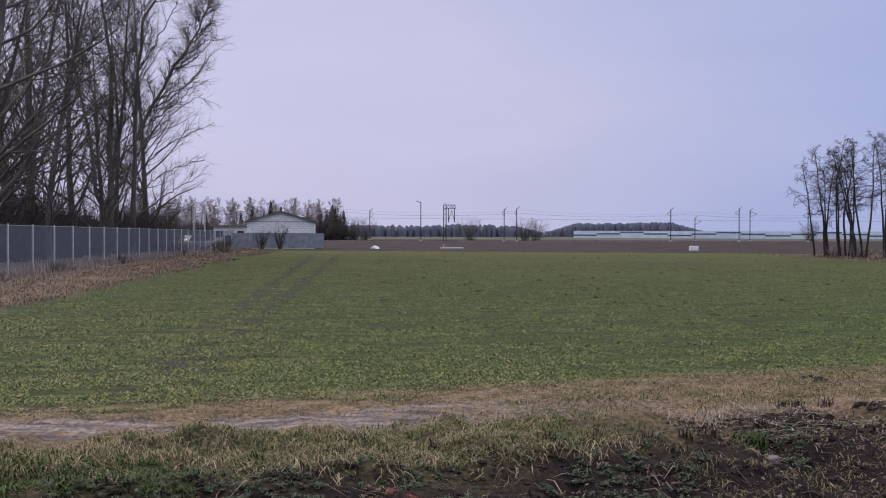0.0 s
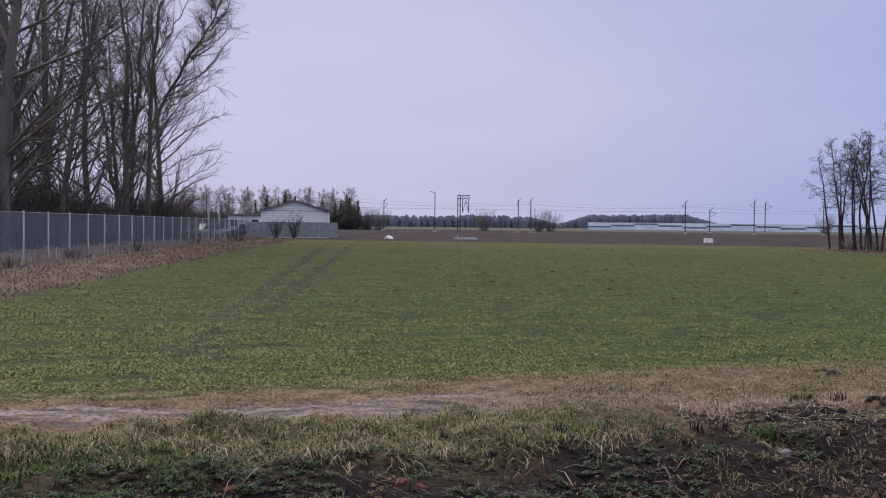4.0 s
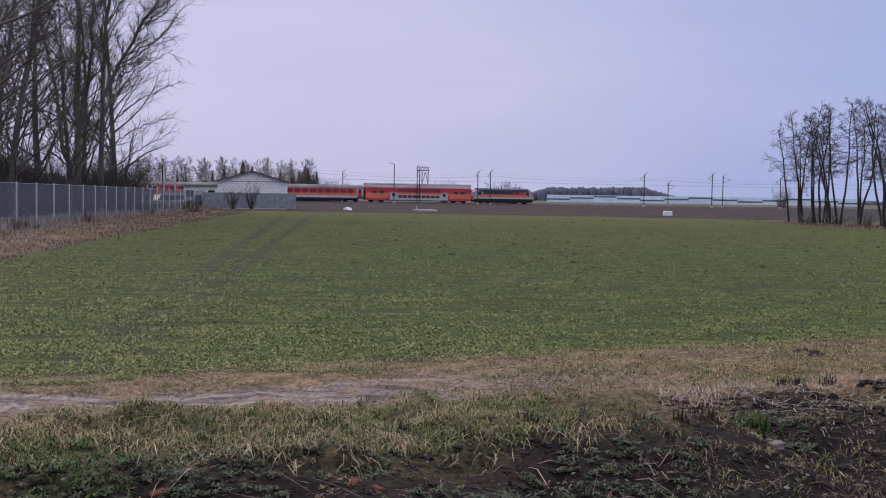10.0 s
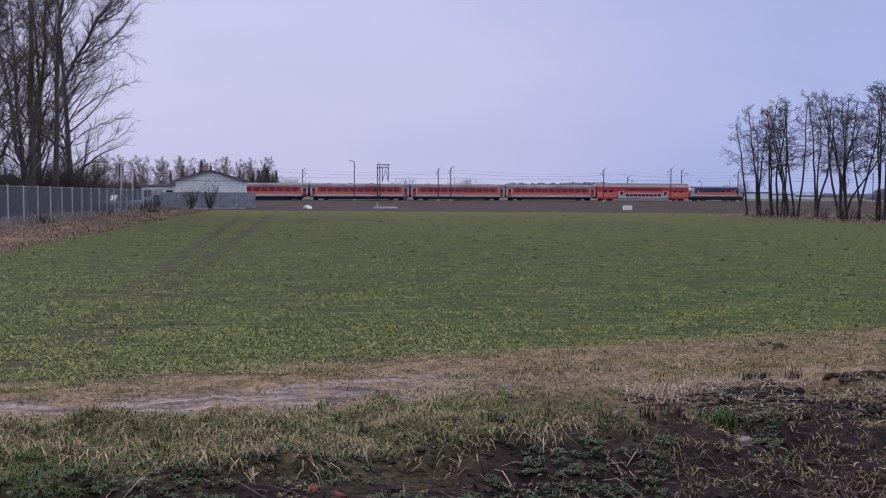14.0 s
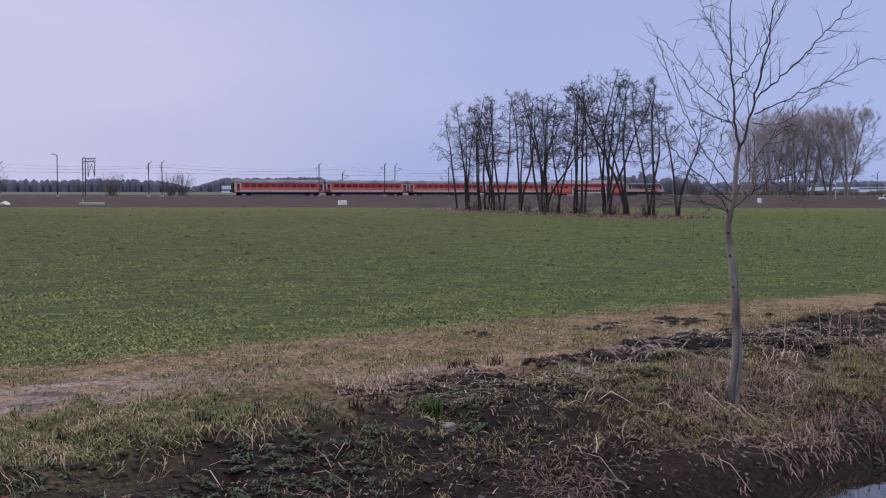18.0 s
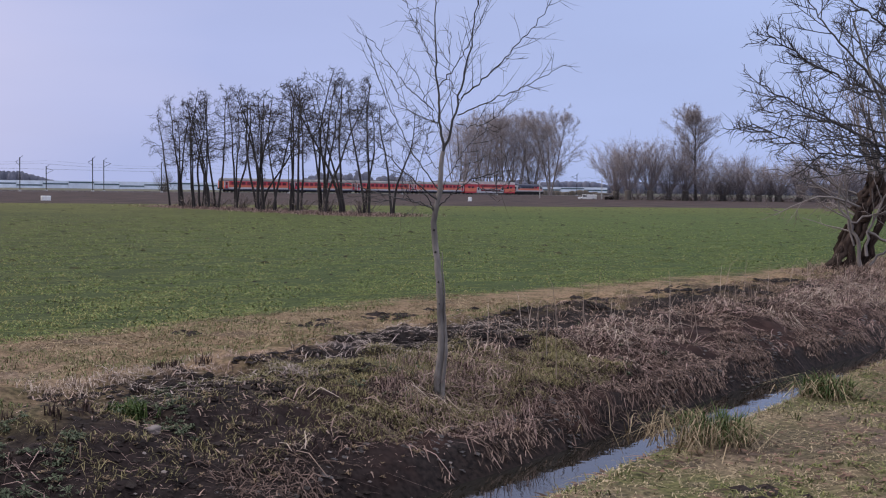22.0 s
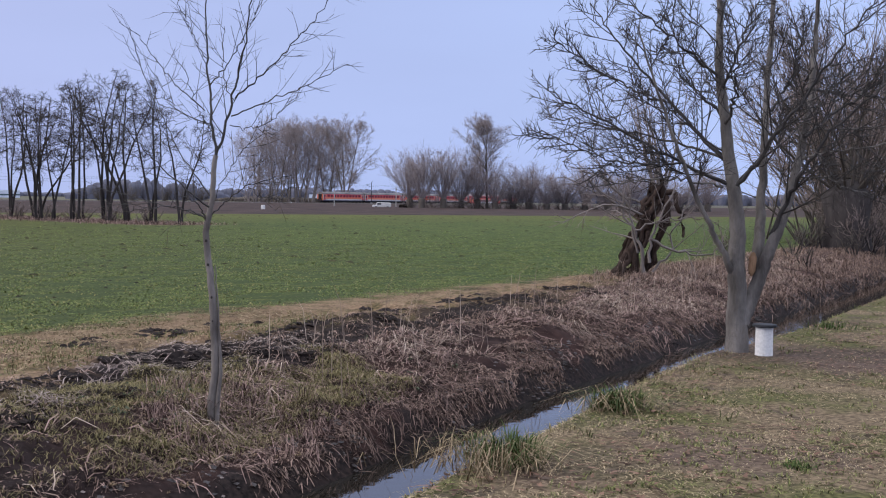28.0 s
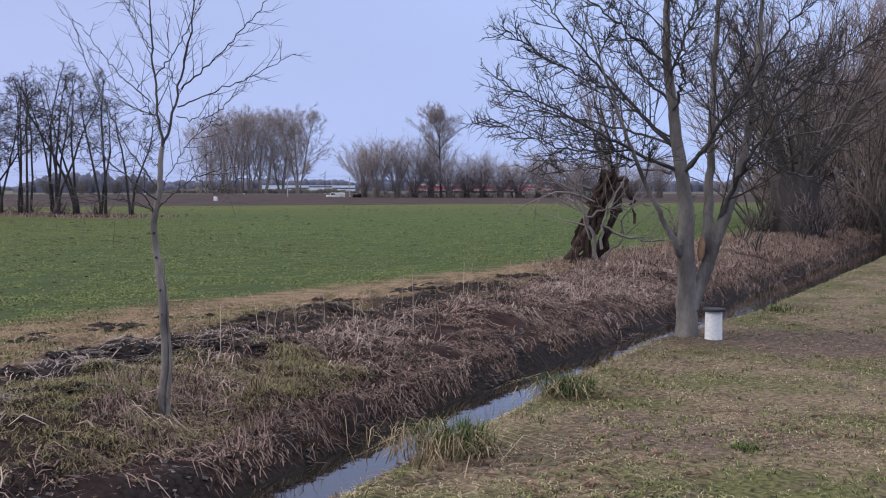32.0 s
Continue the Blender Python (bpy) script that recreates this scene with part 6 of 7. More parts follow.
# crowns past the railway use twigs with haze mixed into their colour
far_pop = poplar(500, 31, 0.42, "tall bare poplar beyond the railway line", "poplars beyond the railway", polar(32.75, 450, -7.5), spread=44, density=0.85, bark=M_TWIG_GREY, twig=M_TWIG_HAZED, stems=3, first=0.20, twig_r=0.022, reach=0.34, domed=True, fork=0.28, twigs=9, limb_r=0.05, mid=M_TWIG_HAZED)
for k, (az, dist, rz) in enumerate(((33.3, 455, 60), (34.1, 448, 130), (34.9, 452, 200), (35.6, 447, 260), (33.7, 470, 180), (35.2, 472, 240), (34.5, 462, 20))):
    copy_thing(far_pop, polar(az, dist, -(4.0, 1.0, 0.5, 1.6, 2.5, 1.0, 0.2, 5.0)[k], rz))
far_pop2 = poplar(501, 30, 0.5, "broad bare tree beyond the railway line", "poplars beyond the railway", polar(37.3, 440), spread=46, density=1.05, bark=M_TWIG_GREY, twig=M_TWIG_HAZED, first=0.18, twig_r=0.022, reach=0.33, stems=3, domed=True, fork=0.26, twigs=10, limb_r=0.06, mid=M_TWIG_GREY)
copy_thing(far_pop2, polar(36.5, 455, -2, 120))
far_wil = pollard(510, 14.0, "pollarded willow with a reddish broom of rods by the far lane", "far pollard willows", polar(41.2, 235), girth=0.6, n=44, wide=0.72, bark=M_TWIG_MID, mid=M_TWIG_HAZED, twig=M_TWIG_HAZED, stump=0.15, tr=0.018, per=6)
far_wil.scale = (1, 1, 0.84)
for k, (az, dist, rz) in enumerate(((40.6, 240, 40), (42.3, 236, 100), (43.2, 240, 160), (44.0, 238, 220), (44.9, 236, 280), (45.8, 240, 10), (46.6, 238, 70), (47.5, 236, 130), (48.4, 238, 190), (49.4, 240, 250), (50.5, 238, 310), (51.6, 236, 30), (52.8, 240, 90), (54.0, 238, 150), (55.4, 236, 210))):
    copy_thing(far_wil, polar(az, dist, -0.0, rz)).scale = (1, 1, (0.78 if k < 4 else 0.55) + 0.12 * math.sin(k * 2.3))
poplar(523, 16.4, 0.30, "single vase-shaped bare tree above the willow row", "", polar(44.5, 238), spread=44, density=1.7, bark=M_TWIG_MID, twig=M_TWIG_HAZED, first=0.46, twig_r=0.014, reach=0.36, twigs=8, domed=True, lift=0.03, mid=M_TWIG_MID)
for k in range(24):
    bush(580 + k, 4.0 + math.sin(k * 1.7), 7.0, "low brown scrub along the far lane", "far lane scrub", polar(40.6 + 0.62 * k, 240 + 3 * math.sin(k)), twig=M_TWIG_HAZED, n=24, bark=M_TWIG_MID)
small = bush(530, 6.6, 5.5, "small bare rounded tree beside the railway", "small railway trees", polar(1.4, 300), twig=M_TWIG_MID, n=40, name="small_tree", per=9, bark=M_TWIG_MID)
for az, dist, rz in ((4.2, 305, 60), (4.7, 310, 140), (-4.0, 300, 200), (-4.6, 305, 20), (18.1, 320, 80), (28.5, 420, 30), (30.2, 420, 90), (26.9, 420, 150), (25.4, 425, 10), (29.4, 430, 260)):
    copy_thing(small, polar(az, dist, 0, rz))
birch = poplar(547, 11.0, 0.08, "slender pale birch beyond the railway", "birches beyond the railway", polar(-13.4, 305), spread=40, density=0.9, bark=M_BARK_GREY, twig=M_TWIG_RUST, first=0.2, twig_r=0.0125, reach=0.26, twigs=6.5, limb_r=0.018, mid=M_TWIG_MID)
for k in range(62):
    copy_thing(birch, polar(-14.0 + 0.142 * k + 0.15 * math.sin(k * 3), 305 + 9 * math.sin(k * 1.7), -1.6 + 1.3 * math.sin(k * 2.9), 50 * k))
spruce = conifer(550, 10.6, "dark spruce beyond the railway", "spruces beyond the railway", polar(-8.7, 300))
for az, dist, z in ((-9.15, 304, -1.2), (-10.1, 300, -1.6), (-5.9, 302, -1.0), (-6.2, 300, -2.5), (-12.5, 300, -3.8), (-7.2, 306, -2.5), (-5.5, 304, -3.5), (-5.75, 299, -1.9), (-6.05, 306, -2.9), (-5.3, 300, -2.6), (-9.5, 302, -2.6), (-6.5, 303, -3.2), (-8.2, 305, -3.0), (-10.7, 303, -3.3)):
    copy_thing(spruce, polar(0.95 * az, dist, z, 60 * az))
for k in range(14):
    bush(560 + k, (8.4 if k < 3 else 5.8) + 0.8 * math.sin(k * 2.0), 5.5, "tall brown thicket beyond the railway", "thicket beyond the railway", polar(-5.4 - 0.60 * k, 296 + 4 * math.sin(k)), n=54, twig=M_TWIG_MID)
bush(575, 5.4, 4.5, "rounded bare bush beyond the railway", "thicket beyond the railway", polar(-4.5, 300), n=36, twig=M_TWIG_MID)
for k, (x, y, h) in enumerate(((-19.4, 119.8, 2.9), (-17.4, 119.5, 3.1), (-22.5, 117, 1.6), (-24.5, 112, 1.4))):
    bush(570 + k, h, 1.6, "bare shrub in front of the yard fence", "yard shrubs", pose(x, y, 0), twig=M_TWIG_DARK, n=16)


def far_belt(name, az0, az1, dist, h0, h1, label, material=None, step=0.06, seed=0):
    """A distant belt of wood: many upright crowns with an uneven top."""
    rng = np.random.default_rng(seed)
    az = np.arange(az0, az1, step)
    n = len(az)
    vs, fs = [], []
    for k in range(n):
        h = (h0 + (h1 - h0) * (0.5 + 0.8 * fbm(az[k] * 0.9, 1.0, seed, 3) + rng.uniform(-0.3, 0.3))) * min(1.0, 0.35 + 0.65 * min(az[k] - az0, az1 - az[k]) / 1.6)
        dd = dist + rng.uniform(-12, 12)
        w = dist * radians(step) * rng.uniform(1.5, 3.0)
        x, y = dd * math.sin(radians(az[k])), dd * math.cos(radians(az[k]))
        b0 = len(vs)
        m = 6
        for z, f in ((-1, 0.9), (h * 0.6, 1.0), (h * 0.9, 0.75), (h, 0.25)):
            for j in range(m):
                a = j * 6.283 / m
                vs.append((x + w * f * math.cos(a), y + w * f * math.sin(a), z))
        for i in range(3):
            for j in range(m):
                j2 = (j + 1) % m
                fs.append((b0 + i * m + j, b0 + i * m + j2, b0 + (i + 1) * m + j2, b0 + (i + 1) * m + j))
    return tagged(new(name, np_mesh(name, vs, fs, material or M_FARWOOD_HAZED)), label, "wood", kind="stuff")


# belts on the horizon carry their haze in the material colour
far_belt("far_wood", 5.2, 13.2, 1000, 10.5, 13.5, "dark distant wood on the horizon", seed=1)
far_belt("far_tree_line", -16, 5.2, 800, 5.5, 9.5, "distant tree line on the horizon in haze-blued colour", seed=2)
far_belt("far_tree_line", 13.2, 30, 1400, 3, 6, "distant tree line on the horizon in haze-blued colour", step=0.09, seed=8)
far_belt("far_tree_line", 30, 75, 1400, 8, 16, "distant tree line on the horizon in haze-blued colour", step=0.09, seed=3)
far_belt("far_tree_line", -60, -16, 700, 8, 14, "distant tree line on the horizon in haze-blued colour", step=0.1, seed=4)
far_belt("far_thicket", 30.5, 40.5, 490, 1.0, 2.6, "brown undergrowth beneath the far poplars", material=M_TWIG_MID, step=0.08, seed=6)
far_belt("far_wood", 24.0, 31.5, 560, 5, 11, "bare wood beyond the railway greyed as by haze", step=0.1, seed=5)

# ---- long glasshouses on the horizon ----
for az0, az1, dist in ((6.6, 22.0, 640), (35.5, 41.3, 640)):
    x0, y0 = dist * math.sin(radians(az0)), dist * math.cos(radians(az0))
    x1, y1 = dist * math.sin(radians(az1)), dist * math.cos(radians(az1))
    L = math.hypot(x1 - x0, y1 - y0)
    gh = new("glasshouse")
    gh.matrix_world = pose(x0, y0, 0, 0, 0, math.degrees(math.atan2(y1 - y0, x1 - x0)))
    tagged(gh, "long pale glasshouse block on the horizon", "glasshouse", "glasshouses")
    bays = int(L / 13)
    for k in range(bays):
        part("bay", box_bm(k * 13, k * 13 + 12.9, 0, 20, -1, 4.0), M_GLASSHOUSE, gh)
        zz = (1.2, 2.0, 2.9, 2.0)[k % 4]
        part("shade_panel", box_bm(k * 13 + 0.1, k * 13 + 12.9, -0.1, -0.02, zz, zz + 0.75), M_TEAL, gh)

# ---- small things at the far field edge ----
def slab(name, x, y, sx, sy, sz, label, material, rz=0.0, category="block"):
    ob = new(name)
    ob.matrix_world = pose(x, y, 0, 0, 0, rz)
    tagged(ob, label, category)
    part("block", box_bm(-sx / 2, sx / 2, -sy / 2, sy / 2, -0.2, sz, 0.06), material, ob)
    return ob


o = slab("culvert_head", 27.2, 121.5, 0.9, 0.6, 0.48, "white concrete culvert head at the field edge", M_WHITE, 5)
o = slab("concrete_slab", 1.0, 126, 2.6, 1.2, 0.22, "low pale concrete slab in dry grass", M_CONCRETE, 3)
rubble = new("rubble_heap")
rubble.matrix_world = pose(-7.6, 127, 0, 0, 0, 20)
tagged(rubble, "small heap of white rubble at the field edge", "rubble")
bm = bmesh.new()
bmesh.ops.create_icosphere(bm, subdivisions=3, radius=1, matrix=Matrix.Diagonal((0.62, 0.45, 0.42, 1)))
for v in bm.verts:
    v.co *= 0.85 + 0.3 * noise.noise(v.co * 2.3)
part("pile", bm, M_WHITE, rubble)
part("stub_post", box_bm(-0.98, -0.86, -0.06, 0.06, 0.2, 0.6, 0.02), M_CONCRETE, o)


# a van shape made up for a low white thing of unknown kind
def low_white_thing(at):
    root = new("low_white_thing")
    root.matrix_world = at
    tagged(root, "low white thing by the far lane, modelled as a squashed van", "van")
    part("body", box_bm(-2.0, 1.2, -0.85, 0.85, 0.35, 1.9, 0.12), M_WHITE, root)
    part("bonnet", box_bm(1.2, 2.1, -0.8, 0.8, 0.35, 1.1, 0.12), M_WHITE, root)
    part("windscreen", box_bm(1.14, 1.22, -0.7, 0.7, 1.2, 1.75), M_GLASS, root)
    for sg in (-1, 1):
        a, b = sorted((sg * 0.84, sg * 0.87))
        part("side_window", box_bm(0.2, 1.05, a, b, 1.2, 1.7), M_GLASS, root)
    for x in (-1.3, 1.3):
        for y in (-0.78, 0.78):
            part("wheel", rod(bmesh.new(), (x, y - 0.1, 0.32), (x, y + 0.1, 0.32), 0.32, sides=14), M_UNDER, root)
    return root


# height squashed to fit the low white outline in the camera's view
low_white_thing(polar(39.2, 250, -0.3, 140)).scale = (1, 1, 0.66)
heap = new("soil_heap")
heap.matrix_world = polar(40.35, 240)
tagged(heap, "dark heap of dug soil by the far lane", "soil heap")
bm = bmesh.new()
bmesh.ops.create_icosphere(bm, subdivisions=3, radius=1, matrix=Matrix.Diagonal((1.7, 1.0, 0.9, 1)))
for v in bm.verts:
    v.co *= 0.8 + 0.5 * noise.noise(v.co * 1.7)
part("mound", bm, M_CLOD, heap)
for az, dist, h in ((39.9, 255, 4.4), (36.8, 262, 4.0)):
    pl = new("marker_pole")
    pl.matrix_world = polar(az, dist)
    tagged(pl, "pale concrete pole beside the far lane", "pole", "marker poles")
    part("shaft", rod(bmesh.new(), (0, 0, -0.2), (0, 0, h), 0.12, 0.09), M_CONCRETE, pl)
o = slab("boundary_stone", 90.0, 137.0, 0.5, 0.4, 0.6, "small white boundary stone at the field edge", M_WHITE, 20)


# ---- loose vegetation ----
rng = np.random.default_rng(1234)


def scatter(n, s0, s1, d0, d1, keep=None):
    s, d = rng.uniform(s0, s1, n), rng.uniform(d0, d1, n)
    if keep is not None:
        k = keep(s, d)
        s, d = s[k], d[k]
    return s, d


def lay(name, s, d, length, width, lean, material, label, category="grass", lie=0.0, dz=-0.01):
    x, y = xy_of(s, d)
    ob = new(name, blades(name, x, y, ground_z(s, d) + dz, length, width, lean, rng, material, lie))
    return tagged(ob, label, category, kind="stuff")


def drape(name, s, d, length, width, way, spread, high, material, label, category="reeds", flow=0.0):
    """Stalks that lie along the ground, all leaning about the same way in the plan."""
    n = len(s)
    a = way + flow * fbm(s * 0.8, d * 1.1, 83) + 0.6 * flow * fbm(s * 2.4, d * 3.0, 84) + rng.normal(0, spread, n)
    L = length * rng.uniform(0.35, 1.5, n)
    ds, dd_, bow = np.cos(a), np.sin(a), rng.normal(0, 0.12, n)
    pts = []
    for f, up in ((0.0, 0.0), (0.4, 1.0), (1.0, 0.45)):
        q_s, q_d = s + ds * L * f - dd_ * bow * L * f * f, d + dd_ * L * f + ds * bow * L * f * f
        pts.append(np.stack([*xy_of(q_s, q_d), np.maximum(ground_z(q_s, q_d), WATER_Z) + 0.004 + up * high * rng.uniform(0.1, 1.6, n)], -1))
    t = pts[2] - pts[0]
    side = np.stack([-t[:, 1], t[:, 0], rng.normal(0, 0.35, n) * L], -1)
    side = side / np.linalg.norm(side, axis=1, keepdims=True) * (width * rng.uniform(0.5, 1.4, n))[:, None] * 0.5
    v = np.stack([pts[0] - side, pts[0] + side, pts[1] + side, pts[1] - side, pts[2] + side * 0.5, pts[2] - side * 0.5], 1).reshape(-1, 3)
    k = np.arange(n)[:, None] * 6
    f = np.concatenate([k + np.array([[0, 1, 2, 3]]), k + np.array([[3, 2, 4, 5]])], 0)
    return tagged(new(name, np_mesh(name, v, f, material)), label, category, kind="stuff")


def field_edge(s):
    return 10.1 - 0.4 * np.clip((6 - s) / 3.5, 0, 1) * np.clip((s + 1.5) / 2, 0, 1) - 1.2 * np.clip((s - 8) / 18, 0, 1) + 0.9 * fbm(s * 0.6, 2.0, 91)


def clumps(n, per, s0, s1, d0, d1, spread, keep=None):
    s, d = scatter(n, s0, s1, d0, d1, keep)
    s, d = np.repeat(s, per), np.repeat(d, per)
    return s + rng.normal(0, spread, len(s)), d + rng.normal(0, spread, len(d))


# crop leaves, thinning with distance
nt = 760000
dist, azm = np.exp(rng.uniform(math.log(9.0), math.log(75.0), nt)), np.radians(rng.uniform(-27, 64, nt))
cx, cy = dist * np.sin(azm), dist * np.cos(azm)
cs, cd = sd_of(cx, cy)
wheel = np.minimum(np.abs(cx + 0.0675 * cy + 2.2), np.abs(cx + 0.09 * cy + 2.3))
keep = (cd > field_edge(cs)) & (cx + 0.094 * cy > -7.0) & (1.3 * fbm(cs * 0.5, cd * 1.6, 95) + 1.5 * fbm(cs * 2.6, cd * 3.2, 96) + 0.25 * rng.uniform(-1, 1, nt) > -0.08) & ((wheel > 0.16) | (rng.uniform(0, 1, nt) < 0.4 + 0.6 * np.clip((26 - dist) / 8, 0, 1))) & (rng.uniform(0, 1, nt) < np.clip((66 - dist) / 46, 0, 1))
cs, cd, dist = cs[keep], cd[keep], dist[keep]
lay("winter_crop", cs, cd, 0.05 + 0.001 * dist, 0.006 + 0.0004 * dist, 1.9, M_CROP, "short green winter cereal leaves in the field", "crop", 0.5)
k = (rng.uniform(0, 1, len(cs)) < (0.16 + 0.40 * np.clip((12 - cs) / 16, 0, 1)) * np.clip((70 - dist) / 45, 0, 1)) & (1.2 * fbm(cs * 0.4, cd * 1.4, 97) + 0.3 * rng.normal(0, 1, len(cs)) > 0.0)
lay("yellowed_crop", cs[k], cd[k], 0.07, 0.009 + 0.0005 * dist[k], 1.5, M_CROPTIP, "yellowed leaf tips among the winter cereal", "crop", 0.6, 0.01)
# short dead turf of the verge
s, d = scatter(60000, -9, 14, 7.7, 10.4, lambda s, d: ~((s < 3) & (np.abs(d - 8.65 - 0.45 * np.clip((1.5 - s) / 2, 0, 1)) < 0.42 + 0.3 * fbm(s, d, 5))) & (fbm(s * 1.6, d * 1.6, 13) > -0.12))
lay("dead_turf", s, d, 0.04, 0.006, 1.6, M_TURF, "short dead straw-coloured turf of the verge", "grass", 0.2)
s, d = scatter(60000, 12, 40, 7.0, 10.0)
lay("dead_turf", s, d, 0.04, 0.007, 2.0, M_BANKGRASS, "short yellow-green turf of the verge", "grass", 0.5)
s, d = scatter(14000, 3, 14, 7.6, 9.9, lambda s, d: fbm(s * 0.7, d, 19) > 0.02)
lay("verge_grass", s, d, 0.06, 0.007, 1.3, M_GRASS, "short green verge grass beside the field")
off_track = lambda s, d: ~((s < 3.5) & (np.abs(d - 8.65 - 0.45 * np.clip((1.5 - s) / 2, 0, 1)) < 0.45 + 0.4 * fbm(s, d, 5)))
s, d = scatter(34000, -9, 14, 7.8, 10.3, lambda s, d: off_track(s, d) & (fbm(s * 1.3, d * 2.0, 14) > -0.08))
drape("verge_straw", s, d, 0.07, 0.006, 0.0, 3.0, 0.012, M_STRAW, "matted straw lying on the verge", "grass")
s, d = clumps(420, 16, -8, 14, 7.9, 10.4, 0.04, lambda s, d: off_track(s, d) & (fbm(s * 0.9, d * 1.4, 16) > 0.02))
lay("verge_tufts", s, d, 0.06, 0.006, 1.5, M_BANKGRASS, "low olive tufts standing in the dry verge")
# taller grass between track and bank
s, d = clumps(1700, 16, -8, 4.6, 6.6, 7.9, 0.05, lambda s, d: (fbm(s * 0.9, d * 1.3, 17) > -0.10) & (rng.uniform(0, 1, len(s)) < np.clip((4.8 - s) / 2.2, 0, 1)))
lay("verge_grass", s, d, 0.055, 0.006, 2.0, M_GRASS, "grey-green tussocky grass beside the track")
s, d = clumps(1150, 14, -8, 3.6, 6.65, 8.1, 0.05, lambda s, d: fbm(s * 0.9, d * 1.3, 27) > -0.06)
lay("dry_verge_grass", s, d, 0.075, 0.006, 2.1, M_STRAW, "dry straw-coloured grass hanging over the bank")
def arched(name, s, d, length, width, pull, material, label):
    """Long soft blades that rise, bow over and hang; pull draws them down the bank."""
    n = len(s)
    a = rng.uniform(0, 6.28, n)
    gs_, gd_ = np.cos(a), np.sin(a) - pull
    norm = np.maximum(np.hypot(gs_, gd_), 1.0)
    gs_, gd_ = gs_ / norm, gd_ / norm
    L = length * rng.uniform(0.5, 1.4, n)
    rise = rng.uniform(0.6, 1.2, n)
    w = (width * rng.uniform(0.6, 1.3, n))[:, None] * 0.5
    pts, root = [], ground_z(s, d) - 0.01
    for f, up in ((0.0, 0.0), (0.18, 0.42), (0.50, 0.50), (0.80, 0.16)):
        q_s, q_d = s + gs_ * L * f, d + gd_ * L * f
        z = root + L * up * rise if f < 0.5 else np.maximum(root + L * (up * rise - 0.25 * pull), ground_z(q_s, q_d) + 0.006)
        pts.append(np.stack([*xy_of(q_s, q_d), z], -1))
    t = pts[3] - pts[0]
    side = np.stack([-t[:, 1], t[:, 0], 0 * t[:, 0]], -1)
    side = side / np.linalg.norm(side, axis=1, keepdims=True) * w
    v = np.stack([pts[0] - side, pts[0] + side, pts[1] + side, pts[1] - side, pts[2] + side * 0.8, pts[2] - side * 0.8, pts[3]], 1).reshape(-1, 3)
    k = np.arange(n)[:, None] * 7
    f = np.concatenate([k + np.array([[0, 1, 2]]), k + np.array([[0, 2, 3]]), k + np.array([[3, 2, 4]]), k + np.array([[3, 4, 5]]), k + np.array([[5, 4, 6]])], 0)
    return tagged(new(name, np_mesh(name, v, f, material)), label, "grass", kind="stuff")


lip = lambda s: 6.45 + 0.75 * np.clip((1.7 - s) / 1.0, 0, 1) + 0.5 * np.clip((s - 3.8) / 0.8, 0, 1) + 0.3 * fbm(s * 1.5, 2.0, 15)
on_band = lambda s, d: (d > lip(s)) & (fbm(s * 1.3, d * 1.6, 17) > -0.16) & (rng.uniform(0, 1, len(s)) < np.clip((4.9 - s) / 1.0, 0, 1))
s, d = clumps(800, 14, -8, 4.9, 6.3, 8.15, 0.045, lambda s, d: on_band(s, d) & (rng.uniform(0, 1, len(s)) < np.clip((3.2 - s) / 1.5, 0.3, 1)))
arched("arched_grass", s, d, 0.115, 0.007, 0.3, M_STRAW, "tussocks of long straw-coloured grass bowed over beside the track")
s, d = clumps(900, 18, -8, 4.9, 6.3, 8.15, 0.045, on_band)
arched("arched_grass", s, d, 0.10, 0.0075, 0.3, M_GRASS, "tussocks of long grey-green grass bowed over beside the track")
s, d = clumps(420, 14, -8, 4.2, 6.2, 7.5, 0.05, lambda s, d: (np.abs(d - lip(s)) < 0.12))
arched("hanging_grass", s, d, 0.15, 0.006, 0.8, M_STRAW, "dry grass hanging down over the edge of the bank")
s, d = clumps(14, 22, 4.9, 5.7, 7.1, 7.5, 0.05)
arched("arched_grass", s, d, 0.11, 0.006, 0.2, M_REEDPALE, "pale bowed grass beside the stubble")
s, d = clumps(90, 8, 5.0, 7.3, 7.15, 7.8, 0.05)
lay("stubble", s, d, 0.06, 0.005, 0.8, M_REEDPALE, "pale upright stubble at the edge of the spoil")
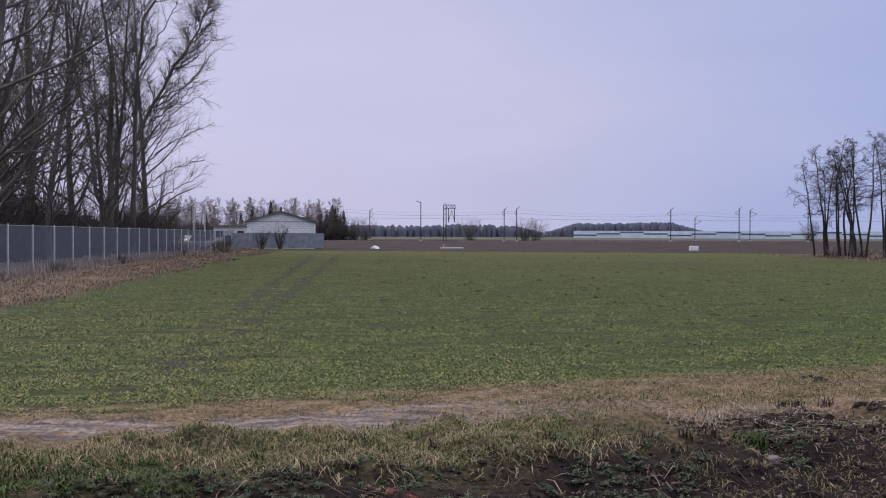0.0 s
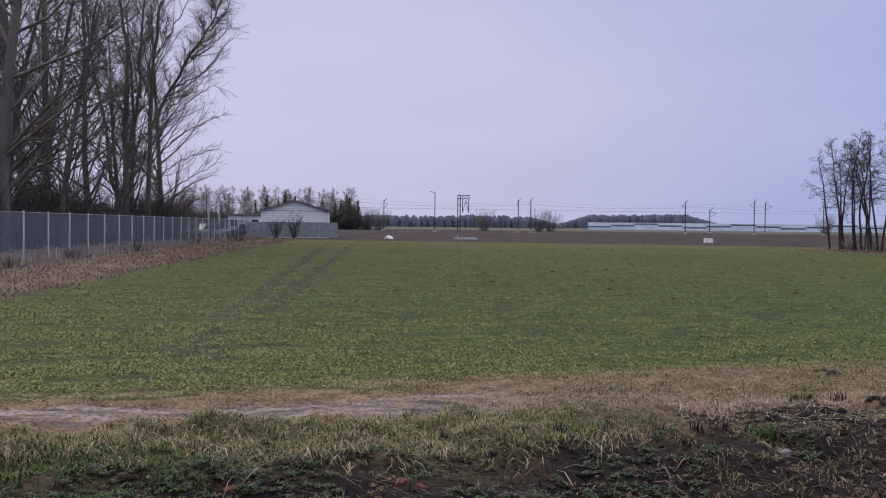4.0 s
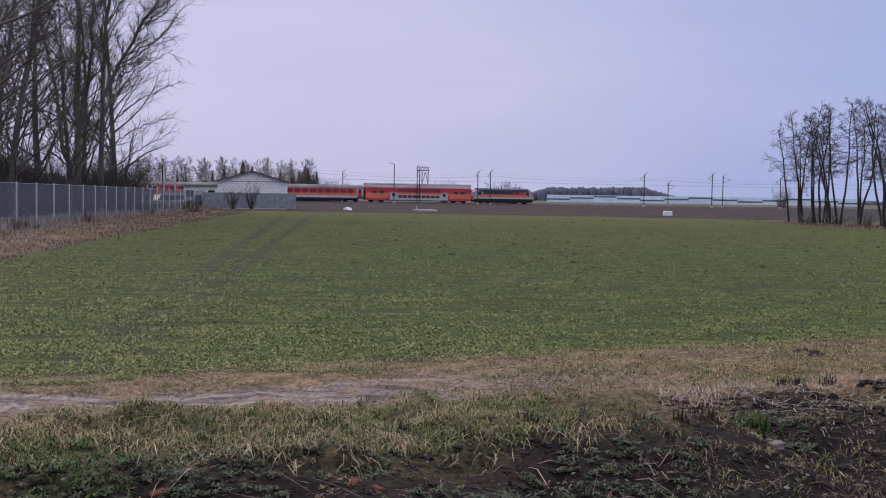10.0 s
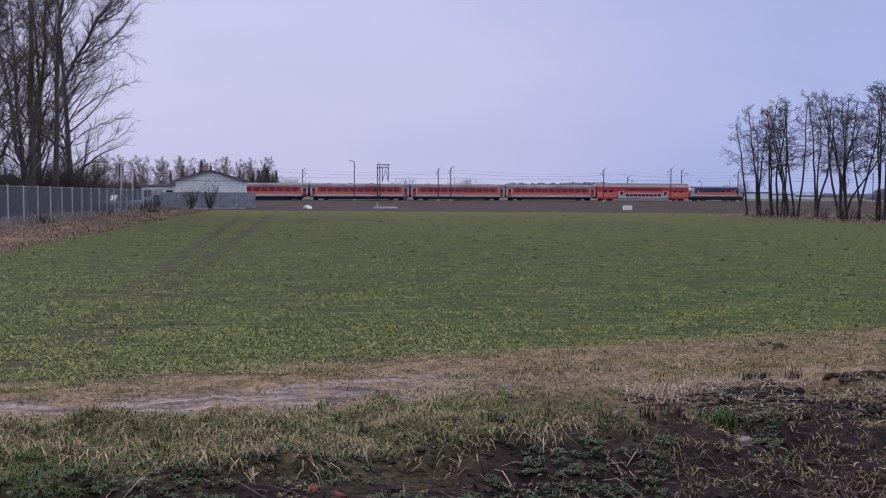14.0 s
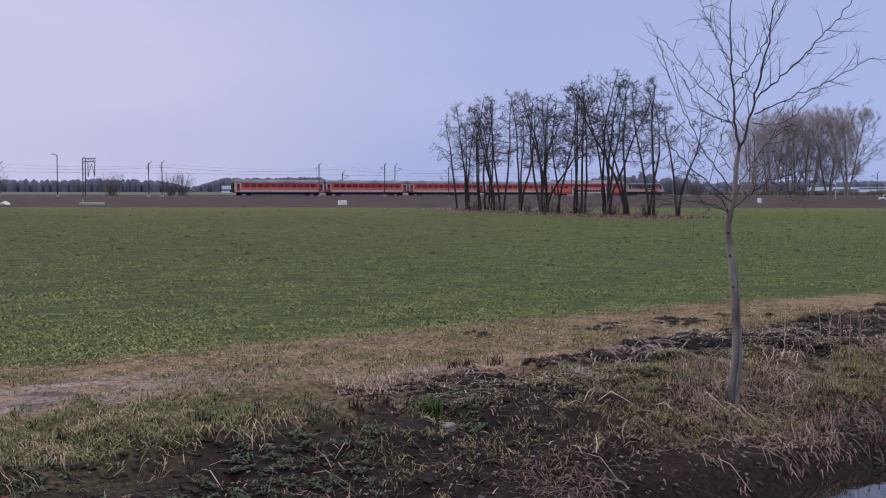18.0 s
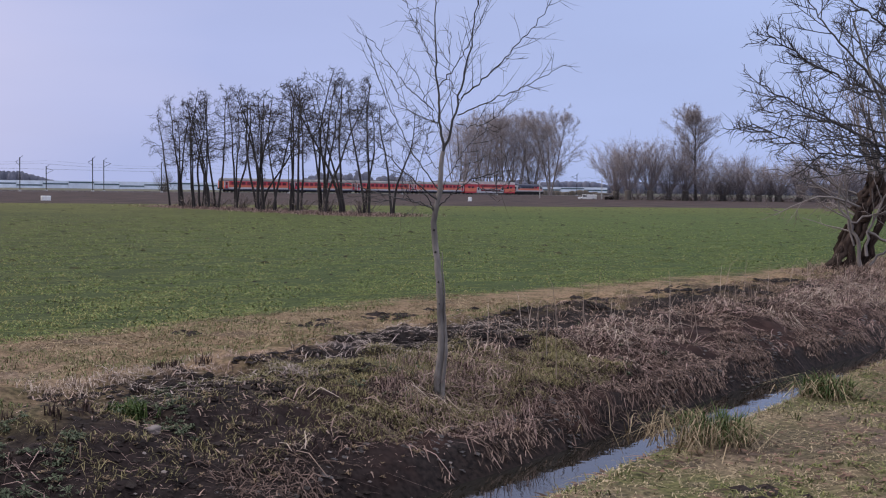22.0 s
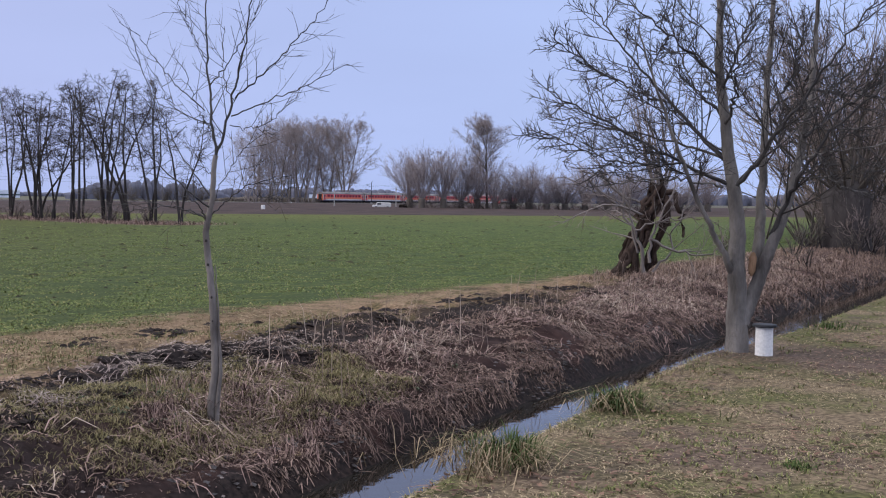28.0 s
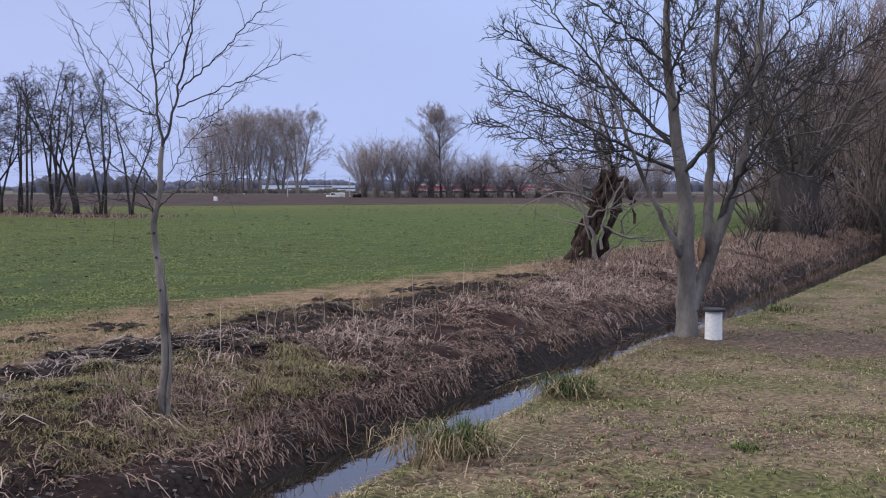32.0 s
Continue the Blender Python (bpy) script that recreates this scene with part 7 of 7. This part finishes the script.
# weeds on dark soil
def rosettes(name, s, d, size, leaves, material, label):
    """Low weeds: broad pointed leaves spread round a crown."""
    n = len(s)
    x, y = xy_of(s, d)
    base = np.repeat(np.stack([x, y, ground_z(s, d) + 0.005], -1), leaves, 0)
    a = (rng.uniform(0, 6.28, (n, 1)) + np.arange(leaves) * 2.4).ravel() + rng.normal(0, 0.2, n * leaves)
    L = np.repeat(size * rng.uniform(0.45, 1.4, n), leaves) * rng.uniform(0.6, 1.15, n * leaves)
    out = np.stack([np.cos(a), np.sin(a), 0 * a], -1)
    side = np.stack([-np.sin(a), np.cos(a), rng.normal(0, 0.25, len(a))], -1)
    up = np.array([0, 0, 1.0])
    h = (L * rng.uniform(0.15, 0.75, len(a)))[:, None]
    L, W = L[:, None], (0.13 * L * rng.uniform(0.7, 1.3, len(a)))[:, None]
    mid = base + out * L * 0.5 + up * h
    v = np.stack([base, mid - side * W, mid + up * 0.1 * W, mid + side * W, base + out * L + up * h * 0.7], 1).reshape(-1, 3)
    k = np.arange(n * leaves)[:, None] * 5
    f = np.concatenate([k + np.array([[0, 2, 1]]), k + np.array([[0, 3, 2]]), k + np.array([[1, 2, 4]]), k + np.array([[2, 3, 4]])])
    return tagged(new(name, np_mesh(name, v, f, material)), label, "weed", kind="stuff")


s, d = scatter(8200, -7, 8.0, 4.9, 6.9, lambda s, d: fbm(s * 1.1, d * 1.1, 23) + 0.7 * fbm(s * 3, d * 3, 24) > 0.06)
rosettes("weeds", s, d, 0.042, 13, M_WEED, "low grey-green weed rosettes on dark soil")
s, d = scatter(900, -7, 8.0, 4.9, 6.9, lambda s, d: fbm(s * 1.4, d * 1.4, 74) > 0.0)
rosettes("withered_weeds", s, d, 0.035, 10, M_TURF, "withered straw-coloured weed rosettes on dark soil")
s, d = scatter(1500, -8, 0.7, 6.2, 7.25, lambda s, d: fbm(s * 1.1, d * 1.1, 75) > -0.06)
rosettes("broad_weeds", s, d, 0.045, 12, M_LUSH, "dark green leafy weeds along the edge of the bank")
s, d = scatter(260, -7, 1.0, 5.5, 6.8, lambda s, d: fbm(s * 0.8, d * 0.8, 25) > 0.05)
rosettes("broad_weeds", s, d, 0.075, 9, M_LUSH, "dark green broad-leaved weeds on the bank")
s, d = scatter(160, 6.0, 12.0, 5.2, 6.6, lambda s, d: fbm(s * 0.8, d * 0.8, 26) > 0.05)
rosettes("bank_weeds", s, d, 0.065, 7, M_WEED, "grey-green weeds among the bank grass")
s, d = clumps(1000, 12, -7, 0.8, 5.6, 7.3, 0.05, lambda s, d: (fbm(s * 1.4, d * 1.4, 29) > -0.02) & (d > 6.3 - 0.5 * (s < -0.5)))
lay("lush_grass", s, d, 0.09, 0.009, 1.4, M_LUSH, "green grass tufts on the bank")
heads = np.array([(3.03, 6.77), (2.71, 7.14), (4.58, 6.53), (4.36, 6.71), (6.29, 7.33), (6.69, 7.39), (6.2, 7.4), (3.6, 6.9), (1.9, 6.9), (4.9, 6.6), (5.6, 6.9), (0.4, 7.4), (-0.6, 7.2)])
s, d = np.repeat(heads[:, 0], 34), np.repeat(heads[:, 1], 34)
lay("seed_heads", s + rng.normal(0, 0.03, len(s)), d + rng.normal(0, 0.03, len(s)), 0.09, 0.010, 0.5, M_DEADWEED, "clumps of dark dead weed stems at the grass edge", "weed")
s, d = clumps(130, 10, -7, 6, 5.2, 7.2, 0.025)
lay("dead_weeds", s, d, 0.09, 0.009, 0.5, M_DEADWEED, "dark dead weed stems on the bank", "weed")
s, d = scatter(4200, -7, 8.2, 4.9, 7.1)
lay("soil_litter", s, d, 0.06, 0.004, 2.2, M_REED, "scraps of dead stalk on the dark soil", "debris", 0.8, 0.01)
s, d = scatter(90, -7, 7, 4.8, 6.6)
drape("dead_stalks", s, d, 0.5, 0.0045, -1.0, 0.8, 0.03, M_REED, "long dead stalks lying on the dark bank")
# grassy shoulder round the young tree
s, d = clumps(3000, 12, 4.2, 10.6, 5.3, 6.9, 0.05, lambda s, d: (fbm(s, d, 33) > -0.18) & (rng.uniform(0, 1, len(s)) < np.clip((s - 6.0) / 1.4, 0.08, 1)))
lay("bank_grass", s, d, 0.07, 0.006, 1.9, M_BANKGRASS, "yellow-green grass on the shoulder of the bank")
s, d = clumps(190, 12, 6.0, 9.4, 4.9, 6.4, 0.05, lambda s, d: (np.hypot(s - 8.1, (d - 5.6)) < 0.9) & (np.hypot(s - 7.95, d - 5.35) > 0.28))
lay("rusty_grass", s, d, 0.20, 0.005, 1.3, M_REED, "rusty grass round the young tree")
# dead reeds on the bank slope: long stalks lying downhill in mats, with dark gaps
ragged = lambda s, d: (d < 6.45 + 0.5 * fbm(s, d, 7) + 0.9 * np.clip((s - 17) / 6, 0, 1)) & (rng.uniform(0, 1, len(s)) < np.clip((s - 6.7) / 2.4, 0.02, 1)) & (d > 4.98 + 0.3 * fbm(s * 1.4, 1.0, 8) - 0.012 * np.clip(s - 10, 0, 26)) & (rng.uniform(0, 1, len(s)) < np.clip((d - 4.75) / 0.75, 0.3, 1)) & (fbm(s * 1.2, d * 1.7, 9) + 0.5 * fbm(s * 3.5, d * 3.5, 10) + 0.06 * rng.normal(0, 1, len(s)) > 0.035)
s, d = clumps(11000, 9, 3.0, 40, 4.78, 7.6, 0.09, ragged)
# a darker set of stalks stands in for shadow gaps in the mat
drape("matted_reeds", s, d, 0.20, 0.0085, -0.75, 0.8, 0.035, M_REEDWETSHADE, "matted reed stalks darkened as the shade among paler ones", flow=3.4)
s, d = clumps(15000, 9, 3.0, 40, 4.78, 7.6, 0.09, ragged)
drape("lodged_reeds", s, d, 0.19, 0.0075, -0.75, 0.85, 0.03, M_REED, "lodged dead reed stalks covering the ditch bank", flow=3.4)
s, d = scatter(150000, 3.2, 34, 4.80, 7.3, lambda s, d: (rng.uniform(0, 1, len(s)) < np.clip(14 / (s + 1), 0, 1)) & (fbm(s * 1.3, d * 1.7, 59) > -0.05) & (d < 6.6 + 0.4 * fbm(s, 3.0, 7) - 0.5 * (s < 5)) & (rng.uniform(0, 1, len(s)) < np.clip((s - 6.0) / 2.2, 0.10, 1)))
drape("bank_litter", s, d, 0.055, 0.009, 0.0, 3.0, 0.009, M_LITTER, "short dry litter and broken stalks on the bank", "debris")
s, d = clumps(2900, 5, 5.0, 36, 5.1, 7.1, 0.07, ragged)
drape("pale_reeds", s, d, 0.24, 0.0065, -0.7, 0.6, 0.06, M_REEDPALE, "pale broken reed stalks on the ditch bank", flow=3.4)
s, d = clumps(700, 7, 5.5, 34, 5.2, 7.0, 0.05, ragged)
lay("reed_stubble", s, d, 0.11, 0.007, 1.5, M_REED, "short broken reed stubble on the ditch bank", "reeds")
s, d = scatter(150, 9.0, 28, 5.4, 7.0)
lay("standing_reeds", s, d, 0.7, 0.006, 0.6, M_REEDPALE, "thin standing reed stems on the ditch bank", "reeds")
s, d = clumps(5200, 7, 5.0, 62, 4.85, 5.5, 0.06, lambda s, d: fbm(s * 1.5, d * 2, 58) > -0.02)
drape("foot_reeds", s, d, 0.12, 0.0075, -1.0, 1.2, 0.025, M_REEDWETSHADE, "dark wet stalks hanging to the water at the foot of the bank", flow=2.0)
# brushy dry growth on the bank further along
s, d = clumps(5200, 9, 22, 70, 4.6, 8.6, 0.12, lambda s, d: fbm(s * 0.6, d, 57) > -0.14)
lay("bank_brush", s, d, 0.20, 0.010, 1.9, M_LITTER, "reddish dry grass and bramble on the bank", "grass")
# lawn on the near side
thin = lambda s: (rng.uniform(0, 1, len(s)) < np.clip(9 / (s + 2), 0, 1) ** 1.2) & (rng.uniform(0, 1, len(s)) < np.clip(np.abs(s - 13.0) - 0.4, 0.25, 1))
s, d = clumps(34000, 8, 3.0, 34, -7, 3.4, 0.03, lambda s, d: thin(s) & (fbm(s * 0.8, d * 0.8, 39) + 0.6 * fbm(s * 4, d * 4, 40) > -0.04))
lay("winter_lawn", s, d, 0.05, 0.0075, 1.5, M_LAWN, "patchy straw-coloured winter lawn", "grass", 0.45)
s, d = clumps(24000, 9, 3.0, 34, -7, 3.3, 0.028, lambda s, d: thin(s) & (fbm(s * 0.7, d * 0.7, 47) + 0.7 * fbm(s * 3.2, d * 3.2, 48) > 0.02))
lay("lawn_grass", s, d, 0.06, 0.0075, 1.4, M_LAWNGREEN, "green grass patches in the lawn", "grass", 0.35)
s, d = clumps(13000, 8, 4.0, 14, -2.5, 3.2, 0.03, lambda s, d: (rng.uniform(0, 1, len(s)) < np.clip(np.abs(s - 13.0) - 0.4, 0.25, 1)) & (fbm(s * 1.0, d * 1.0, 45) + 0.5 * fbm(s * 5, d * 5, 46) > -0.06))
lay("winter_lawn", s, d, 0.04, 0.006, 1.7, M_LAWN, "short matted straw-coloured winter lawn", "grass", 0.5)
s, d = scatter(20000, 3.0, 26, -6, 3.2, lambda s, d: fbm(s * 0.6, d * 0.6, 49) + 0.4 * fbm(s * 3, d * 3, 50) > 0.0)
lay("leaf_litter", s, d, 0.04, 0.026, 2.2, M_LEAFLITTER, "small brown fallen leaves in the lawn", "leaves", 0.85, 0.02)
s, d = clumps(520, 9, 3.2, 26, 2.7, 3.7, 0.06, lambda s, d: fbm(s * 1.5, d * 1.5, 67) > -0.02)
lay("bank_edge_grass", s, d, 0.075, 0.006, 1.7, M_BANKGRASS, "dry grass on the near ditch edge")
# dry tall grass beside the wire fence
n = 3600
fy = np.exp(rng.uniform(math.log(19), math.log(115), n))
fx = -9.2 - 0.075 * (fy - 20) - rng.uniform(0, 1, n) ** 1.3 * (6.5 - 0.01 * fy)
k = fbm(fx * 0.5, fy * 0.3, 53) > -0.15
fy = np.repeat(fy[k], 7)
fx = np.repeat(fx[k], 7) + rng.normal(0, 0.13, len(fy))
fy = fy + rng.normal(0, 0.25, len(fy))
fs, fd = sd_of(fx, fy)
lay("fence_grass", fs, fd, 0.12 + 0.001 * fy, 0.008 + 0.0003 * fy, 1.6, M_FENCEGRASS, "pale dry grass along the wire fence", "grass", 0.2)
n = 3000
fy = np.exp(rng.uniform(math.log(24), math.log(118), n))
fx = np.interp(fy, [p[1] for p in FENCE], [p[0] for p in FENCE]) + 0.15 + rng.uniform(0, 1, n) ** 1.6 * 2.2
k = fbm(fx * 0.5, fy * 0.35, 54) > -0.18
fs, fd = sd_of(fx[k], fy[k])
lay("fence_weeds", fs, fd, rng.uniform(0.15, 0.75, len(fs)), 0.008 + 0.0002 * fy[k], 0.6, M_FENCEWEED, "tall thin dead weeds against the wire fence")
n = 9000
fx, fy = 31.2 + rng.normal(0, 1.6, n), rng.uniform(57, 89, n)
fx = fx - 0.10 * (fy - 72)
fs, fd = sd_of(fx, fy)
lay("copse_grass", fs, fd, 0.25, 0.02, 1.4, M_REED, "dry brown grass round the foot of the copse")
s, d = scatter(9000, 4.8, 22, 6.3, 7.9, lambda s, d: (fbm(s * 1.2, d * 1.8, 69) > -0.02) & (d < 7.3 + 0.6 * np.clip((s - 7) / 2, 0, 1)))
drape("spoil_litter", s, d, 0.08, 0.008, 0.0, 3.0, 0.02, M_LITTER, "scraps of dead stalk mixed into the dug spoil", "debris")
for k, (x, y, h) in enumerate(((-14.6, 29, 0.7), (-15.2, 37, 0.6), (-16.3, 47, 0.8), (-17.4, 60, 0.9), (-19.2, 82, 1.0), (-20.6, 103, 1.6), (-18.8, 96, 1.0))):
    bush(640 + k, h, h * 1.5, "low dark bramble beside the wire fence", "fence brambles", pose(x, y, 0), twig=M_TWIG_MID, n=22)
# pale chips of reed on the spoil
s, d = clumps(150, 12, 5.4, 11, 6.6, 7.6, 0.12, lambda s, d: fbm(s * 1.3, d * 1.3, 37) > -0.06)
lay("reed_chips", s, d, 0.08, 0.011, 2.4, M_CHIP, "pale broken reed pieces on the dark spoil", "debris", 0.85, 0.03)


for hs, hd, n, r in ((7.0, 6.6, 130, 0.16), (8.5, 7.25, 120, 0.24), (7.9, 7.0, 60, 0.2)):
    s, d = hs + rng.normal(0, r, n), hd + rng.normal(0, r * 0.6, n)
    drape("reed_scraps", s, d, 0.17, 0.009, 0.3, 0.8, 0.02, M_PALESTALK, "heap of pale torn reed stalks on the dark spoil", "debris")


def clods(name, s, d, size, material, label, category):
    n = len(s)
    x, y = xy_of(s, d)
    base = np.array([(1, 0, 0), (0, 1, 0), (-1, 0, 0), (0, -1, 0), (0, 0, 0.75), (0.7, 0.7, 0.35), (-0.7, 0.7, 0.35), (-0.7, -0.7, 0.35), (0.7, -0.7, 0.35)])
    tri = np.array([(0, 5, 4), (5, 1, 4), (1, 6, 4), (6, 2, 4), (2, 7, 4), (7, 3, 4), (3, 8, 4), (8, 0, 4)])
    sc = size * rng.uniform(0.4, 1.5, n)
    v = base[None] * np.array([1.0, 1.0, 0.75]) * sc[:, None, None] * rng.uniform(0.6, 1.3, (n, 9, 3))
    v = v + np.stack([x, y, ground_z(s, d) - 0.01], -1)[:, None]
    f = tri[None] + (np.arange(n) * 9)[:, None, None]
    return tagged(new(name, np_mesh(name, v.reshape(-1, 3), f.reshape(-1, 3), material)), label, category, kind="stuff")


s, d = scatter(17000, 3.6, 20, 6.3, 7.7, lambda s, d: (fbm(s * 1.6, d * 2.2, 43) > -0.04) & (rng.uniform(0, 1, len(s)) < np.clip((s - 4.6) / 1.2, 0, 1)) & (d < 7.2 + 0.5 * np.clip((s - 7) / 2, 0, 1)))
clods("soil_clods", s, d, 0.036, M_CLOD, "crumbly dark soil clods of the dug spoil", "soil")
s, d = scatter(16000, -7, 8, 4.8, 6.8, lambda s, d: fbm(s * 2.2, d * 2.2, 44) > -0.05)
clods("soil_crumbs", s, d, 0.014, M_CLOD, "fine crumbs of dark soil on the bank", "soil")
s, d = scatter(3800, -7, 6, 4.8, 6.6)
clods("soil_clods", s, d, 0.03, M_CLOD, "small dark soil clods on the bank", "soil")
s, d = scatter(2600, 8, 20, 7.4, 9.6, lambda s, d: np.minimum.reduce([np.hypot(s - a, (d - b) * 1.3) for a, b in ((9.6, 8.9), (11.0, 8.9), (12.1, 8.75), (14.5, 8.1), (16.5, 7.9), (8.0, 9.4))]) < 0.40)
clods("molehill_soil", s, d, 0.055, M_CLOD, "dark crumbled soil of molehills on the verge", "soil")
s, d = scatter(3600, 4, 34, 4.74, 5.3, lambda s, d: fbm(s * 2, d * 3, 66) > 0.0)
clods("foot_mud", s, d, 0.026, M_MUD, "dark wet mud lumps at the water's edge", "soil")
s, d = clumps(120, 14, 4.0, 24, -5, 3.0, 0.05)
lay("lawn_tufts", s, d, 0.075, 0.008, 1.2, M_GRASS, "coarser green tufts standing in the lawn")
s, d = scatter(60, 5.2, 6.0, 1.6, 2.2)
clods("molehill_soil", s, d, 0.05, M_CLOD, "dark crumbled molehill in the lawn", "soil")
mx, my = np.repeat(rng.uniform(-14, 60, 520), 6), np.repeat(np.exp(rng.uniform(math.log(13), math.log(95), 520)), 6)
mx, my = mx + rng.normal(0, 0.5, len(mx)), my + rng.normal(0, 0.7, len(my))
ms, md = sd_of(mx, my)
k = (md > 12) & (mx + 0.094 * my > -6)
clods("field_clods", ms[k], md[k], 0.036, M_CLOD, "scattered dark clods and weeds in the crop", "soil")
mx, my = rng.uniform(-16, 80, 900), np.exp(rng.uniform(math.log(22), math.log(110), 900))
ms, md = sd_of(mx, my)
k = mx + 0.094 * my > -6
clods("field_clods", ms[k], md[k], 0.085, M_FIELDCLOD, "larger dark tufts and clods standing in the crop", "soil")
s, d = scatter(7000, -9, 4.5, 7.9, 9.5, lambda s, d: (fbm(s * 1.8, d * 3.0, 77) > 0.0))
clods("track_crumbs", s, d, 0.02, M_TRACKMUD, "pale dried mud crumbs on the farm track", "soil")
s, d = scatter(500, -7, 8, 4.9, 6.6)
clods("pebbles", s, d, 0.018, M_STONE, "small pale pebbles on the dark soil", "pebbles")


def tuft(name, x, y, n, length, width, lean, material, label, spread=0.13, material2=None):
    r2 = np.random.default_rng(int(abs(x * 100 + y * 37)))
    root = new(name)
    root.matrix_world = pose(x, y, ground_at(x, y))
    tagged(root, label, "grass tuft", "grass tufts")
    px, py = r2.normal(0, spread, n), r2.normal(0, spread, n)
    child("tussock", blades("tussock", px, py, 0 * px - 0.02, length, width, lean, r2, material), root)
    if material2:
        px, py = r2.normal(0, spread * 1.3, n // 2), r2.normal(0, spread * 1.3, n // 2)
        child("dead_tussock", blades("dead_tussock", px, py, 0 * px - 0.02, length, width, lean * 1.3, r2, material2), root, "dead straw blades")
    return root


tuft("grass_tuft", 7.45, 5.91, 420, 0.21, 0.008, 1.5, M_LUSH, "drooping green grass tuft on the near ditch edge", 0.09, M_STRAW)
tuft("grass_tuft", 5.45, 5.16, 340, 0.25, 0.008, 1.3, M_LUSH, "tall half-dead grass tuft hanging over the water", 0.09, M_STRAW)
tuft("grass_tuft", 5.32, 5.20, 260, 0.23, 0.006, 1.3, M_STRAW, "dry grass tuft on the near ditch edge", 0.2)
tuft("grass_tuft", 2.48, 7.95, 160, 0.13, 0.014, 0.9, M_LUSH, "small dark green grass tuft on bare soil", 0.06)
tuft("grass_tuft", 6.75, 3.95, 90, 0.07, 0.01, 1.0, M_LUSH, "small green tuft in the lawn", 0.05)
tuft("grass_tuft", 14.2, 7.85, 120, 0.12, 0.012, 1.0, M_LUSH, "green tuft at the ditch edge", 0.12)

stone = new("flat_stone")
stone.matrix_world = pose(2.54, 7.57, ground_at(2.54, 7.57) - 0.01, 8, -6, 30)
tagged(stone, "flat pale brick fragment lying on dark soil", "stone")
bm = box_bm(-0.05, 0.05, -0.03, 0.03, -0.01, 0.055, 0.008)
part("block", bm, M_STONE, stone)

for x, y, rz in ((-1.45, 6.2, 20), (-0.35, 6.47, 75), (-0.2, 6.44, 140)):
    shard = new("brick_shard")
    shard.matrix_world = pose(x, y, ground_at(x, y), 14, -9, rz)
    tagged(shard, "small red brick shard lying on dark soil", "brick shard", "brick shards")
    bm = box_bm(-0.04, 0.045, -0.025, 0.03, -0.01, 0.022, 0.006)
    part("chip", bm, M_BRICK, shard)

motions()
